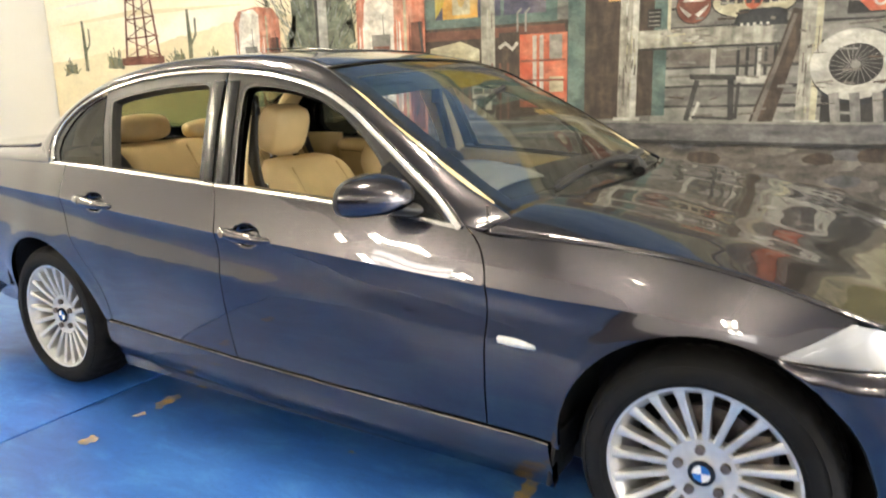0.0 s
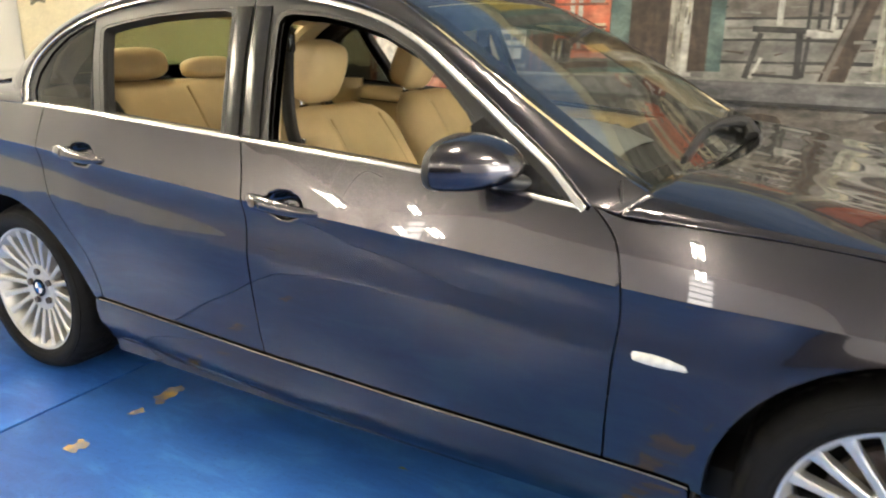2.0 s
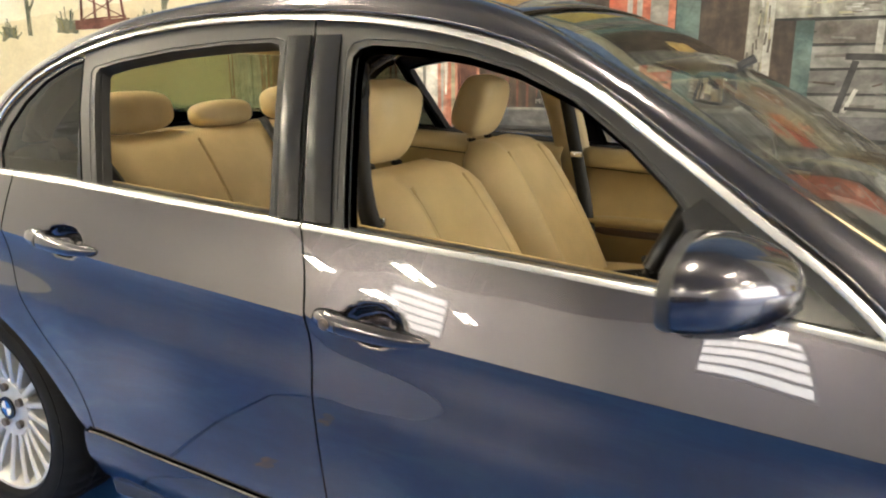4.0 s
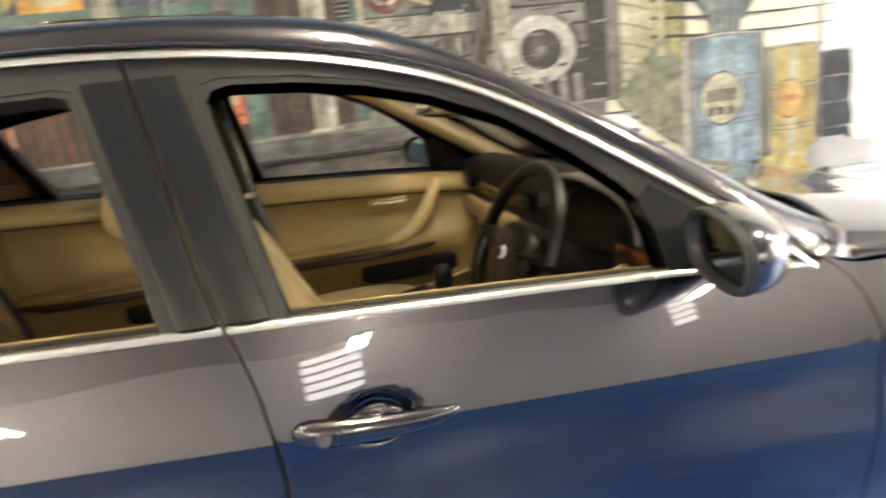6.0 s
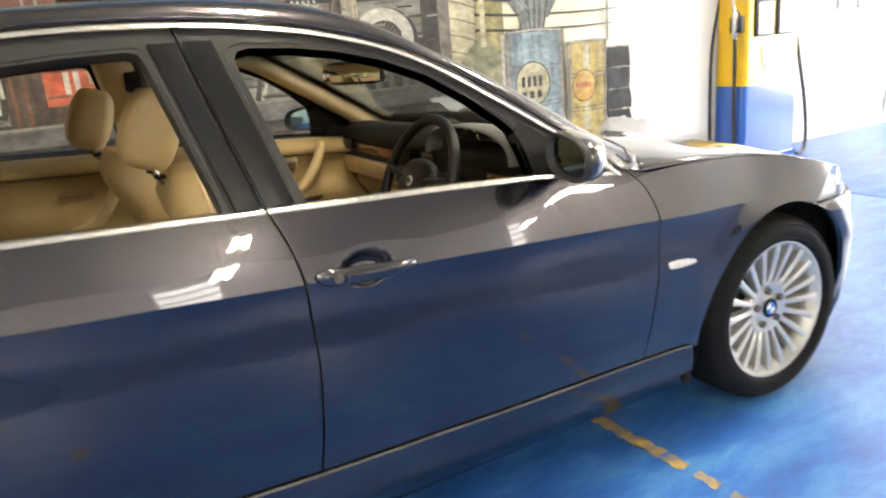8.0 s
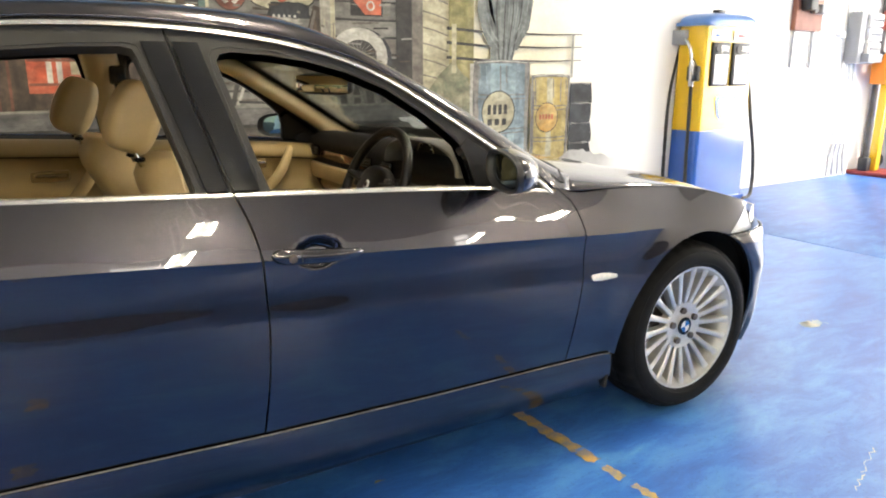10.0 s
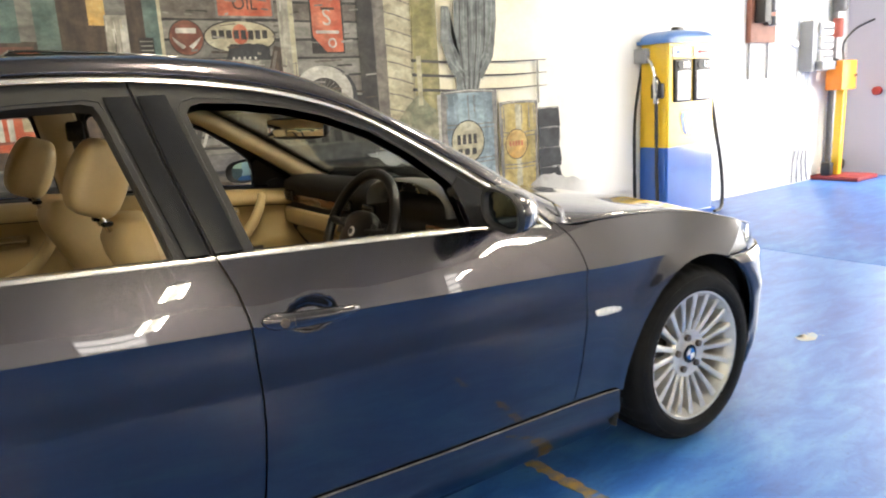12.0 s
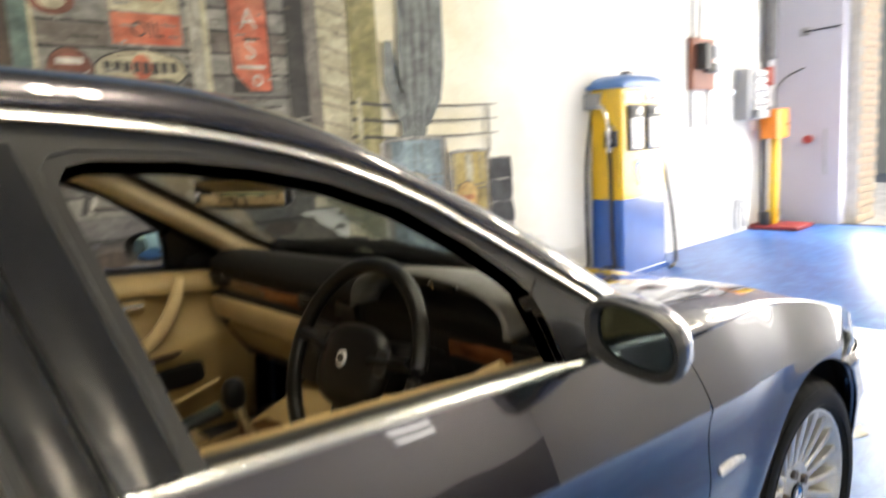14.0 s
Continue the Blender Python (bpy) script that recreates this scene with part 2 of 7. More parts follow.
def sheet(outer, holes=(), step=0.02, lines=()):
    """Points and triangles that fill an outline, holes left out. Returns points, faces, loops of indices."""
    loops2d = [densify(outer, step)] + [densify(h, step) for h in holes]
    edge_pts = np.vstack(loops2d)
    lo, hi = edge_pts.min(0), edge_pts.max(0)
    gx, gy = np.meshgrid(np.arange(lo[0], hi[0], step), np.arange(lo[1], hi[1], step * 0.87))
    gx = gx + (np.arange(gx.shape[0]) % 2)[:, None] * step * 0.5
    g = np.c_[gx.ravel(), gy.ravel()]
    ok = inside(loops2d[0], g)
    for h in loops2d[1:]:
        ok &= ~inside(h, g)
    g = g[ok]
    if len(g):
        g = g[nearest2(g, edge_pts) > (0.55 * step) ** 2]
    extra = []
    for l in lines:
        l = np.array(l)
        l = l[inside(loops2d[0], l)]
        if len(l):
            l = l[nearest2(l, edge_pts) > 1.6e-5]
        if len(l):
            extra.append(l)
    if extra:
        g = g[nearest2(g, np.vstack(extra)) > (0.5 * step) ** 2]
    allp = np.vstack([edge_pts, *extra, g]) if len(g) else edge_pts
    edges, loops, base = [], [], 0
    for l in loops2d:
        n = len(l)
        edges += [(base + i, base + (i + 1) % n) for i in range(n)]
        loops.append(list(range(base, base + n)))
        base += n
    for l in extra:
        edges += [(base + i, base + i + 1) for i in range(len(l) - 1)]
        base += len(l)
    v, _, f, ov, _, _ = delaunay_2d_cdt([Vector(q) for q in allp], edges, [], 0, 1e-6)
    v = np.array([tuple(q) for q in v])
    back = {}
    for i, o in enumerate(ov):
        for k in o:
            back[k] = i
    c = np.array([v[list(t)].mean(0) for t in f])
    keep = inside(loops2d[0], c)
    for h in loops2d[1:]:
        keep &= ~inside(h, c)
    return v, [tuple(t) for t, k in zip(f, keep) if k], [[back[i] for i in l] for l in loops]


def panel(name, outer, fun, mat, parent, side, holes=(), step=0.02, depth=0.018, label="", lines=(), e=0.003):
    """Sheet of body side: an outline in x and z lifted onto the half-width fun(x, z), with turned-in edges."""
    v, f, loops = sheet(outer, holes, step, lines)
    x, z = v[:, 0], v[:, 1]
    y = fun(x, z)
    nx, nz = -(fun(x + e, z) - fun(x - e, z)) / (2 * e), -(fun(x, z + e) - fun(x, z - e)) / (2 * e)
    n = np.c_[nx, np.ones_like(nx), nz]
    n /= np.linalg.norm(n, axis=1)[:, None]
    verts = np.c_[x, y, z]
    faces = []
    for t in f:
        a, b, c = (verts[i] for i in t)
        up = np.cross(b - a, c - a)[1] > 0
        faces.append(t if up else t[::-1])
    V, N = list(verts), list(n)
    for li, l in enumerate(loops):
        k = len(l)
        b0 = len(V)
        px, pz = verts[l][:, 0], verts[l][:, 2]
        turn = np.sign(np.sum(px * np.roll(pz, -1) - pz * np.roll(px, -1))) * (1 if li == 0 else -1)
        for i in range(k):
            p = verts[l[i]]
            tan = verts[l[(i + 1) % k]] - verts[l[i - 1]]
            out = np.cross(n[l[i]], tan)
            out *= turn / (np.linalg.norm(out) + 1e-9)
            V += [p, p - n[l[i]] * depth]
            N += [out, out]
        for i in range(k):
            j = (i + 1) % k
            faces.append((b0 + 2 * i, b0 + 2 * i + 1, b0 + 2 * j + 1, b0 + 2 * j))
    V, N = np.array(V), np.array(N)
    # edge faces look away from the sheet's middle
    if side < 0:
        V = V * (1, -1, 1)
        N = N * (1, -1, 1)
        faces = [t[::-1] for t in faces]
    return mesh_object(name, V, faces, mat, parent, label, True, N)


def grid_object(name, pts, mat, parent, label="", flip=False, thick=0.0, wrap=False):
    """Smooth sheet from a 2-D array of points, with thickness if wanted."""
    pts = np.asarray(pts, float)
    r, c, _ = pts.shape
    V = list(pts.reshape(-1, 3))
    F = []
    cc = c if wrap else c - 1
    for i in range(r - 1):
        for j in range(cc):
            k = (j + 1) % c
            q = (i * c + j, i * c + k, (i + 1) * c + k, (i + 1) * c + j)
            F.append(q[::-1] if flip else q)
    ob = mesh_object(name, V, F, mat, parent, label)
    if thick:
        s = ob.modifiers.new("thickness", "SOLIDIFY")
        s.thickness, s.offset = thick, -1
    return ob

# ------------------------------------------------------------------ the showroom
WALL_Y, X0, X1, Y0, CEIL = 2.18, -7.15, 7.45, -9.0, 4.5


def wall_material(name, color, second, scale=0.7, bump=0.35):
    return material(name, color, 0.75, var=0.0, second=second, scale=scale, bump=bump, bscale=55, lo=0.35, hi=0.75)


WHITEWALL = wall_material("white_painted_render", (0.80, 0.80, 0.78), (0.72, 0.715, 0.69))
GREYWALL = wall_material("pale_warm_wall", (0.88, 0.87, 0.845), (0.84, 0.83, 0.80))
ENDWALL = wall_material("off_white_end_wall", (0.66, 0.645, 0.60), (0.60, 0.585, 0.54))
DARK_BAND = wall_material("dark_brown_reflection_band", (0.030, 0.024, 0.022), (0.05, 0.04, 0.034))
LAVENDER = wall_material("lavender_grey_steel", (0.50, 0.50, 0.58), (0.44, 0.44, 0.52), bump=0.1)
# unseen ceiling, its grey set to darken reflections in the car's upper panels
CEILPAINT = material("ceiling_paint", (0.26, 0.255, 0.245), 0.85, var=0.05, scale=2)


def floor_material():
    m = bpy.data.materials.new("blue_epoxy_floor")
    m.use_nodes = True
    t = m.node_tree
    b = t.nodes["Principled BSDF"]
    N = lambda k: t.nodes.new("ShaderNode" + k)
    co = N("TexCoord")
    big, mid, fine = N("TexNoise"), N("TexNoise"), N("TexNoise")
    streak = N("Mapping")
    streak.inputs["Scale"].default_value = (1.0, 2.6, 1.0)
    streak.inputs["Rotation"].default_value = (0, 0, radians(28))
    t.links.new(co.outputs["Object"], streak.inputs["Vector"])
    for n, s, d in ((big, 0.55, 3), (mid, 3.4, 8), (fine, 60, 5)):
        n.inputs["Scale"].default_value, n.inputs["Detail"].default_value = s, d
        t.links.new((streak if n is mid else co).outputs["Vector" if n is mid else "Object"], n.inputs["Vector"])
    mid.inputs["Roughness"].default_value = 0.72
    mid.inputs["Distortion"].default_value = 0.5
    ramp = N("ValToRGB")
    el = ramp.color_ramp.elements
    el[0].position, el[0].color = 0.30, (0.015, 0.068, 0.308, 1)
    el[1].position, el[1].color = 0.52, (0.027, 0.125, 0.446, 1)
    for p, c in ((0.60, (0.046, 0.171, 0.493, 1)), (0.68, (0.065, 0.213, 0.509, 1)), (0.79, (0.115, 0.288, 0.530, 1))):
        e = el.new(p)
        e.color = c
    mixv = N("Math")
    mixv.operation = "MULTIPLY_ADD"
    mixv.inputs[1].default_value, mixv.inputs[2].default_value = 0.45, -0.20
    t.links.new(big.outputs["Fac"], mixv.inputs[0])
    add = N("Math")
    t.links.new(mid.outputs["Fac"], add.inputs[0])
    t.links.new(mixv.outputs[0], add.inputs[1])
    t.links.new(add.outputs[0], ramp.inputs["Fac"])
    # small dark scuffs
    scuff = N("ValToRGB")
    scuff.color_ramp.elements[0].position, scuff.color_ramp.elements[0].color = 0.33, (0.55, 0.55, 0.6, 1)
    scuff.color_ramp.elements[1].position, scuff.color_ramp.elements[1].color = 0.40, (1, 1, 1, 1)
    t.links.new(fine.outputs["Fac"], scuff.inputs["Fac"])
    mul = N("MixRGB")
    mul.blend_type = "MULTIPLY"
    mul.inputs["Fac"].default_value = 0.5
    t.links.new(ramp.outputs["Color"], mul.inputs["Color1"])
    t.links.new(scuff.outputs["Color"], mul.inputs["Color2"])
    t.links.new(mul.outputs["Color"], b.inputs["Base Color"])
    rr = N("MapRange")
    rr.inputs["To Min"].default_value, rr.inputs["To Max"].default_value = 0.32, 0.40
    b.inputs["Specular IOR Level"].default_value = 1.0
    t.links.new(big.outputs["Fac"], rr.inputs["Value"])
    t.links.new(rr.outputs["Result"], b.inputs["Roughness"])
    bp = N("Bump")
    bp.inputs["Strength"].default_value, bp.inputs["Distance"].default_value = 0.008, 0.002
    t.links.new(mid.outputs["Fac"], bp.inputs["Height"])
    t.links.new(bp.outputs["Normal"], b.inputs["Normal"])
    return m


FLOOR = floor_material()
CONCRETE = material("concrete_sub_floor", (0.03, 0.03, 0.035), 0.9, var=0.2, scale=5)


def slab(name, x0, x1, y0, y1, z0, z1, mat, parent=None, bevel=0.0, label="", kind=""):
    ob = part(name, box_bm(x1 - x0, y1 - y0, z1 - z0, ((x0 + x1) / 2, (y0 + y1) / 2, (z0 + z1) / 2), bevel), mat, parent, label, smooth=bevel > 0)
    if kind:
        tagged(ob, label=label, kind=kind)
    return ob


floor = slab("floor", X0 - 0.2, X1 + 0.2, Y0 - 0.2, WALL_Y + 0.2, -0.25, -0.012, CONCRETE, None, 0, "glossy worn blue epoxy showroom floor slabs", "structure")
joints = [X0, -2.476, 2.915, X1]
for a, b in zip(joints, joints[1:]):
    slab("floor_slab", a + 0.007, b - 0.007, Y0, WALL_Y, -0.012, 0.0, FLOOR, floor, 0.0015)

slab("wall_mural", X0 - 0.2, X1 + 0.2, WALL_Y, WALL_Y + 0.2, 0, CEIL, WHITEWALL, None, 0, "white rendered masonry wall behind the car", "structure")
slab("wall_west", X0 - 0.2, X0, Y0, WALL_Y - 0.002, 0, CEIL, ENDWALL, None, 0, "plain white rendered end wall", "structure")
slab("wall_south", X0, X1, Y0 - 0.2, Y0, 0, CEIL, GREYWALL, None, 0, "plain pale grey wall across the room", "structure")
# dark band out of view, added to give the doors a dark reflection
slab("unseen_dark_band", X0, X1, Y0, Y0 + 0.03, 0, 1.7, DARK_BAND, None, 0, "unseen dark brown band added along the far wall for reflections", "structure")
slab("ceiling", X0 - 0.2, X1 + 0.2, Y0 - 0.2, WALL_Y + 0.2, CEIL, CEIL + 0.15, CEILPAINT, None, 0, "plain grey painted ceiling", "structure")
# end wall with the vehicle doorway
wall_door = empty("wall_east", label="end wall with an open vehicle doorway to daylight", kind="structure")
slab("wall_pier", X1, X1 + 0.2, 1.42, WALL_Y - 0.002, 0, CEIL, LAVENDER, wall_door)
slab("wall_lintel", X1, X1 + 0.2, -3.1, 1.42, 3.25, CEIL, WHITEWALL, wall_door)
slab("wall_pier", X1, X1 + 0.2, Y0, -3.1, 0, CEIL, GREYWALL, wall_door)

# outside: apron and brick jamb
APRON = material("pale_concrete_apron", (0.50, 0.48, 0.45), 0.9, var=0.15, scale=3, bump=0.3)
slab("ground", X1 + 0.2, 90, -60, 60, -0.3, -0.02, APRON, None, 0, "pale concrete apron outside in sunlight", "structure")
BRICK = material("cream_brick", (0.72, 0.58, 0.44), 0.85, var=0.18, scale=4, bump=0.5, bscale=60)
MORTAR = material("pale_mortar", (0.55, 0.52, 0.47), 0.95, var=0.1, scale=8)
jamb = slab("brick_jamb", X1 + 0.21, X1 + 0.9, 1.30, 1.60, -0.02, 3.6, MORTAR, None, 0, "cream brick jamb beside the vehicle doorway", "structure")
brick_me = None
for r in range(40):
    for c in range(3):
        bx = X1 + 0.215 + c * 0.235 + (0.117 if r % 2 else 0)
        if bx + 0.225 > X1 + 1.0:
            continue
        if brick_me is None:
            b0 = slab("brick", 0, 0.225, -0.006, 0.10, 0, 0.076, BRICK, jamb, 0.004)
            brick_me = b0.data
        else:
            b0 = new("brick", brick_me)
            b0.parent = jamb
        b0.location = (bx, 1.297, r * 0.086)
tagged(slab("neighbour_wall", 16, 16.4, -30, 30, -0.02, 5.0, material("sunlit_render", (0.62, 0.58, 0.5), 0.9, var=0.1, scale=1), None, 0), label="sunlit rendered wall across the yard", kind="structure")

# ceiling battens with tubes, in rows
HOUSING = material("white_steel_batten", (0.75, 0.75, 0.74), 0.4)
GLOW = material("lit_fluorescent_tube", (1.0, 0.885, 0.665), 0.4, emit=TUBE_POWER)


def batten(at):
    """Twin-tube batten, its lamps 3.4 m over the floor, on two thin hangers from the ceiling."""
    ob = empty("ceiling_light", pose(*at), label="twin-tube white fluorescent batten hung below the ceiling", category="ceiling light", group="ceiling lights")
    drop = at[2] - 3.4
    part("housing", box_bm(0.10, 0.66, 0.05, (0, 0, 0.035 - drop), 0.008), HOUSING, ob)
    for dx in (-0.085, 0.085):
        part("tube", cyl_bm(0.030, 0.60, "y", (dx, 0, -drop), 12), GLOW, ob, "lit fluorescent tube")
    for dy in (-0.31, 0.31):
        part("tube_holder", box_bm(0.25, 0.03, 0.06, (0, dy, 0.01 - drop), 0.004), HOUSING, ob)
    for dy in (-0.22, 0.22):
        part("hanger", cyl_bm(0.006, drop - 0.06, "z", (0, dy, -(drop - 0.06) / 2), 8), HOUSING, ob)
    return ob


first = batten((-5.6, -0.75, CEIL))
for ix in range(6):
    for iy in range(2):
        if (ix or iy) and not (iy == 1 and 0 < ix < 5):
            copy_thing(first, pose(-5.6 + ix * 2.35, -0.75 - iy * 1.75, CEIL))
for x, y in ((-5.7, -6.3), (-4.5, -6.3), (-4.5, -7.9), (-0.62, -5.4), (-0.62, -6.75), (4.7, -6.2), (4.7, -7.6), (-5.7, -7.9)):
    copy_thing(first, pose(x, y, CEIL))

# louvred windows high in the far wall
window = empty("window_1", pose(-0.66, Y0, 3.72), label="bright louvred window high in the far wall", kind="structure")
part("window_frame", box_bm(0.80, 0.06, 1.16, (0, 0.031, 0), 0.006), HOUSING, window)
DAYPANE = material("daylit_frosted_pane", (1.0, 0.97, 0.92), 0.4, emit=10.0)
for k in range(5):
    part("pane", box_bm(0.72, 0.008, 0.150, (0, 0.066, -0.44 + 0.22 * k), 0.0), DAYPANE, window, "daylit frosted louvre pane", smooth=False)
for x, z in ((5.15, 3.55), (-5.75, 3.60)):
    copy_thing(window, pose(x, Y0, z))

# ------------------------------------------------------------------ the car: shape functions (x forward from the front axle, half-width y, z up)
width = curve([(-3.75, 0.66), (-3.62, 0.77), (-3.45, 0.835), (-3.1, 0.875), (-2.76, 0.893), (-2.3, 0.905), (-1.6, 0.908), (-1.1, 0.900), (-0.6, 0.884), (-0.3, 0.876), (0.0, 0.873), (0.25, 0.86), (0.42, 0.825), (0.56, 0.76), (0.68, 0.65), (0.76, 0.50)], 0.10)
crease = curve([(-3.7, 0.925), (-2.51, 0.872), (-2.12, 0.838), (-1.87, 0.823), (-1.60, 0.804), (-1.27, 0.787), (-0.95, 0.766), (-0.58, 0.740), (-0.38, 0.727), (0.7, 0.68)], 0.12)
fade = curve([(-4, 1.0), (-0.42, 1.0), (-0.06, 0.0), (1, 0.0)], 0.12)
belt = curve([(-3.8, 0.985), (-3.2, 1.005), (-2.62, 1.002), (-2.29, 0.990), (-1.64, 0.955), (-1.2, 0.930), (-0.95, 0.912), (-0.67, 0.880), (-0.5, 0.868)], 0.08)
sill_line = curve([(-3.0, 0.375), (-2.35, 0.357), (-1.6, 0.332), (-1.1, 0.318), (-0.59, 0.308), (-0.3, 0.300)], 0.1)
HANDLES = ((-1.455, 0.817), (-2.285, 0.878))


def half(x, z):
    """Half-width of the body side below the windows."""
    x, z = np.asarray(x, float), np.asarray(z, float)
    w, zc, k = width(x), crease(x), fade(x)
    d = z - zc
    e = np.maximum(-d, 0)
    u = np.maximum(d, 0)
    y1 = w - 0.33 * u - 0.35 * u**2 - 0.0125 * (1 - np.exp(-e / 0.032)) + 0.011 * (lambda q: q * q * (3 - 2 * q))(np.clip((e - 0.055) / 0.125, 0, 1)) - 0.10 * np.maximum(e - 0.15, 0) - 0.34 * np.maximum(e - 0.20, 0) ** 2
    h = z - 0.62
    y2 = w - 0.004 - 0.55 * np.maximum(h, 0) ** 1.5 * 1.35 - 0.30 * np.maximum(-h - 0.02, 0) ** 2
    y = k * y1 + (1 - k) * y2
    for cx in (0.0, -2.76):
        r = np.hypot(x - cx, z - 0.312)
        y = y + 0.007 * np.exp(-(((r - 0.372) / 0.06) ** 2)) * (z > 0.2)
    for hx, hz in HANDLES:
        q = ((x - hx) / 0.050) ** 2 + ((z - hz + 0.012) / 0.028) ** 2
        y = y - 0.040 * np.exp(-(q**2.5) * 0.8)
    return y


def upper(x, z):
    """Half-width of the door frames and side glass, leaning in above the belt."""
    x, z = np.asarray(x, float), np.asarray(z, float)
    zb = belt(x)
    base = half(x, zb) - 0.006
    h = z - zb
    return base - 0.44 * h - 0.16 * h**2


def arc(cx, cz, r, a0, a1, n=40):
    return [(cx + r * math.cos(radians(a0 + (a1 - a0) * i / n)), cz + r * math.sin(radians(a0 + (a1 - a0) * i / n))) for i in range(n + 1)]


def along(f, x0, x1, n=24, dz=0.0):
    return [(x0 + (x1 - x0) * i / n, float(f(x0 + (x1 - x0) * i / n)) + dz) for i in range(n + 1)]


SHUT_A = path3([(-0.655, 0, 0.892), (-0.602, 0, 0.842), (-0.574, 0, 0.775), (-0.566, 0, 0.68), (-0.574, 0, 0.563), (-0.592, 0, 0.311)], 30)[:, ::2]
SHUT_B = path3([(-1.640, 0, 0.962), (-1.610, 0, 0.875), (-1.597, 0, 0.80), (-1.590, 0, 0.65), (-1.592, 0, 0.50), (-1.602, 0, 0.335)], 30)[:, ::2]
SHUT_C = path3([(-2.508, 0, 1.0), (-2.512, 0, 0.88), (-2.482, 0, 0.72), (-2.42, 0, 0.62), (-2.350, 0, 0.52), (-2.336, 0, 0.44), (-2.345, 0, 0.360)], 30)[:, ::2]
GAP = 0.0022
CHROME_LINE = [(-0.665, 0.888), (-0.75, 0.962), (-0.86, 1.036), (-0.94, 1.090), (-1.02, 1.142), (-1.12, 1.206), (-1.24, 1.264), (-1.40, 1.311), (-1.57, 1.339), (-1.75, 1.353), (-1.93, 1.355), (-2.12, 1.345), (-2.30, 1.319), (-2.46, 1.272), (-2.57, 1.213), (-2.638, 1.14), (-2.655, 1.07), (-2.625, 1.004)]
line_g0 = path3([(x, 0, z) for x, z in CHROME_LINE], 90)[:, ::2]

car = empty("car", pose(0, 0, 0, 0, 0, -2), label="dark graphite metallic four-door sedan with open windows on a blue floor", category="car")


def shift(pts, dx=0.0, dz=0.0):
    return [(x + dx, z + dz) for x, z in pts]


# edge line where rail meets windscreen, roof and rear window
G1 = [(-0.56, 0.750, 0.916), (-0.69, 0.747, 0.980), (-0.835, 0.732, 1.070), (-0.985, 0.703, 1.160), (-1.13, 0.664, 1.242), (-1.265, 0.625, 1.314), (-1.40, 0.592, 1.362), (-1.60, 0.582, 1.388), (-1.85, 0.578, 1.396), (-2.10, 0.574, 1.386), (-2.35, 0.566, 1.352), (-2.52, 0.560, 1.308), (-2.70, 0.566, 1.225), (-2.85, 0.585, 1.140), (-2.98, 0.61, 1.060)]
edge1 = path3(G1, 120)
bulge_x = curve([(-3.0, -0.10), (-2.6, -0.05), (-2.3, 0.0), (-1.5, 0.0), (-1.25, 0.055), (-0.9, 0.085), (-0.53, 0.075)], 0.1)
bulge_z = curve([(-3.0, 0.02), (-2.6, 0.030), (-2.2, 0.030), (-1.7, 0.028), (-1.25, 0.034), (-0.9, 0.030), (-0.53, 0.008)], 0.1)


def top_surface(rows, cols=33, lift=0.0):
    out = []
    for x, y, z in rows:
        r = []
        for v in np.linspace(-1, 1, cols):
            k = 1 - abs(v) ** 2.3
            r.append((x + float(bulge_x(x)) * k, y * v, z + float(bulge_z(x)) * k + lift))
        out.append(r)
    return np.array(out)


i_front = int(np.argmin(abs(edge1[:, 0] + 1.31)))
i_rear = int(np.argmin(abs(edge1[:, 0] + 2.50)))
screen = grid_object("windscreen", top_surface(edge1[: i_front + 1], lift=-0.004), SCREEN, car, "clear laminated windscreen reflecting the mural", thick=0.005)
grid_object("roof", top_surface(edge1[i_front : i_rear + 1]), PAINT, car, thick=0.004, flip=False)
rear_glass = grid_object("rear_window", top_surface(edge1[i_rear:], lift=-0.004), TINT, car, "green tinted rear window", thick=0.004)
rear_glass.visible_shadow = False
screen.visible_shadow = False
# black ceramic border of the windscreen
for rows, nm in ((edge1[: i_front + 1], "screen_border"),):
    full = top_surface(rows, 65, -0.009)
    for sl in (slice(0, 5), slice(60, 65)):
        grid_object(nm, full[:, sl], BLACKTRIM, screen)
    grid_object(nm, full[:4], BLACKTRIM, screen)
    grid_object(nm, full[-5:], BLACKTRIM, screen)
    grid_object("shade_band", full[-11:-4] - (0, 0, 0.003), glass("teal_shade_band", (0.05, 0.11, 0.11)), screen, "teal tinted shade band")
# tilted sunroof pane and its frame
sr = top_surface(edge1[i_front : i_rear + 1], 33, 0.004)
sel = [r for r in sr if -1.92 < r[16][0] < -1.47]
sun_pts = np.array([r[8:25] for r in sel])
for i, r in enumerate(sun_pts):
    r[:, 2] += 0.002 + 0.010 * (i / (len(sun_pts) - 1))
grid_object("sunroof", sun_pts, material("dark_sunroof_glass", (0.01, 0.012, 0.012), 0.04, 0, 1.0), car, "dark glass sunroof tilted up at its rear edge", thick=0.006)
lip = np.array([r[7:26] for r in [q for q in sr if -1.95 < q[16][0] < -1.44]])
grid_object("sunroof_seal", lip - (0, 0, 0.0025), RUBBER, car)


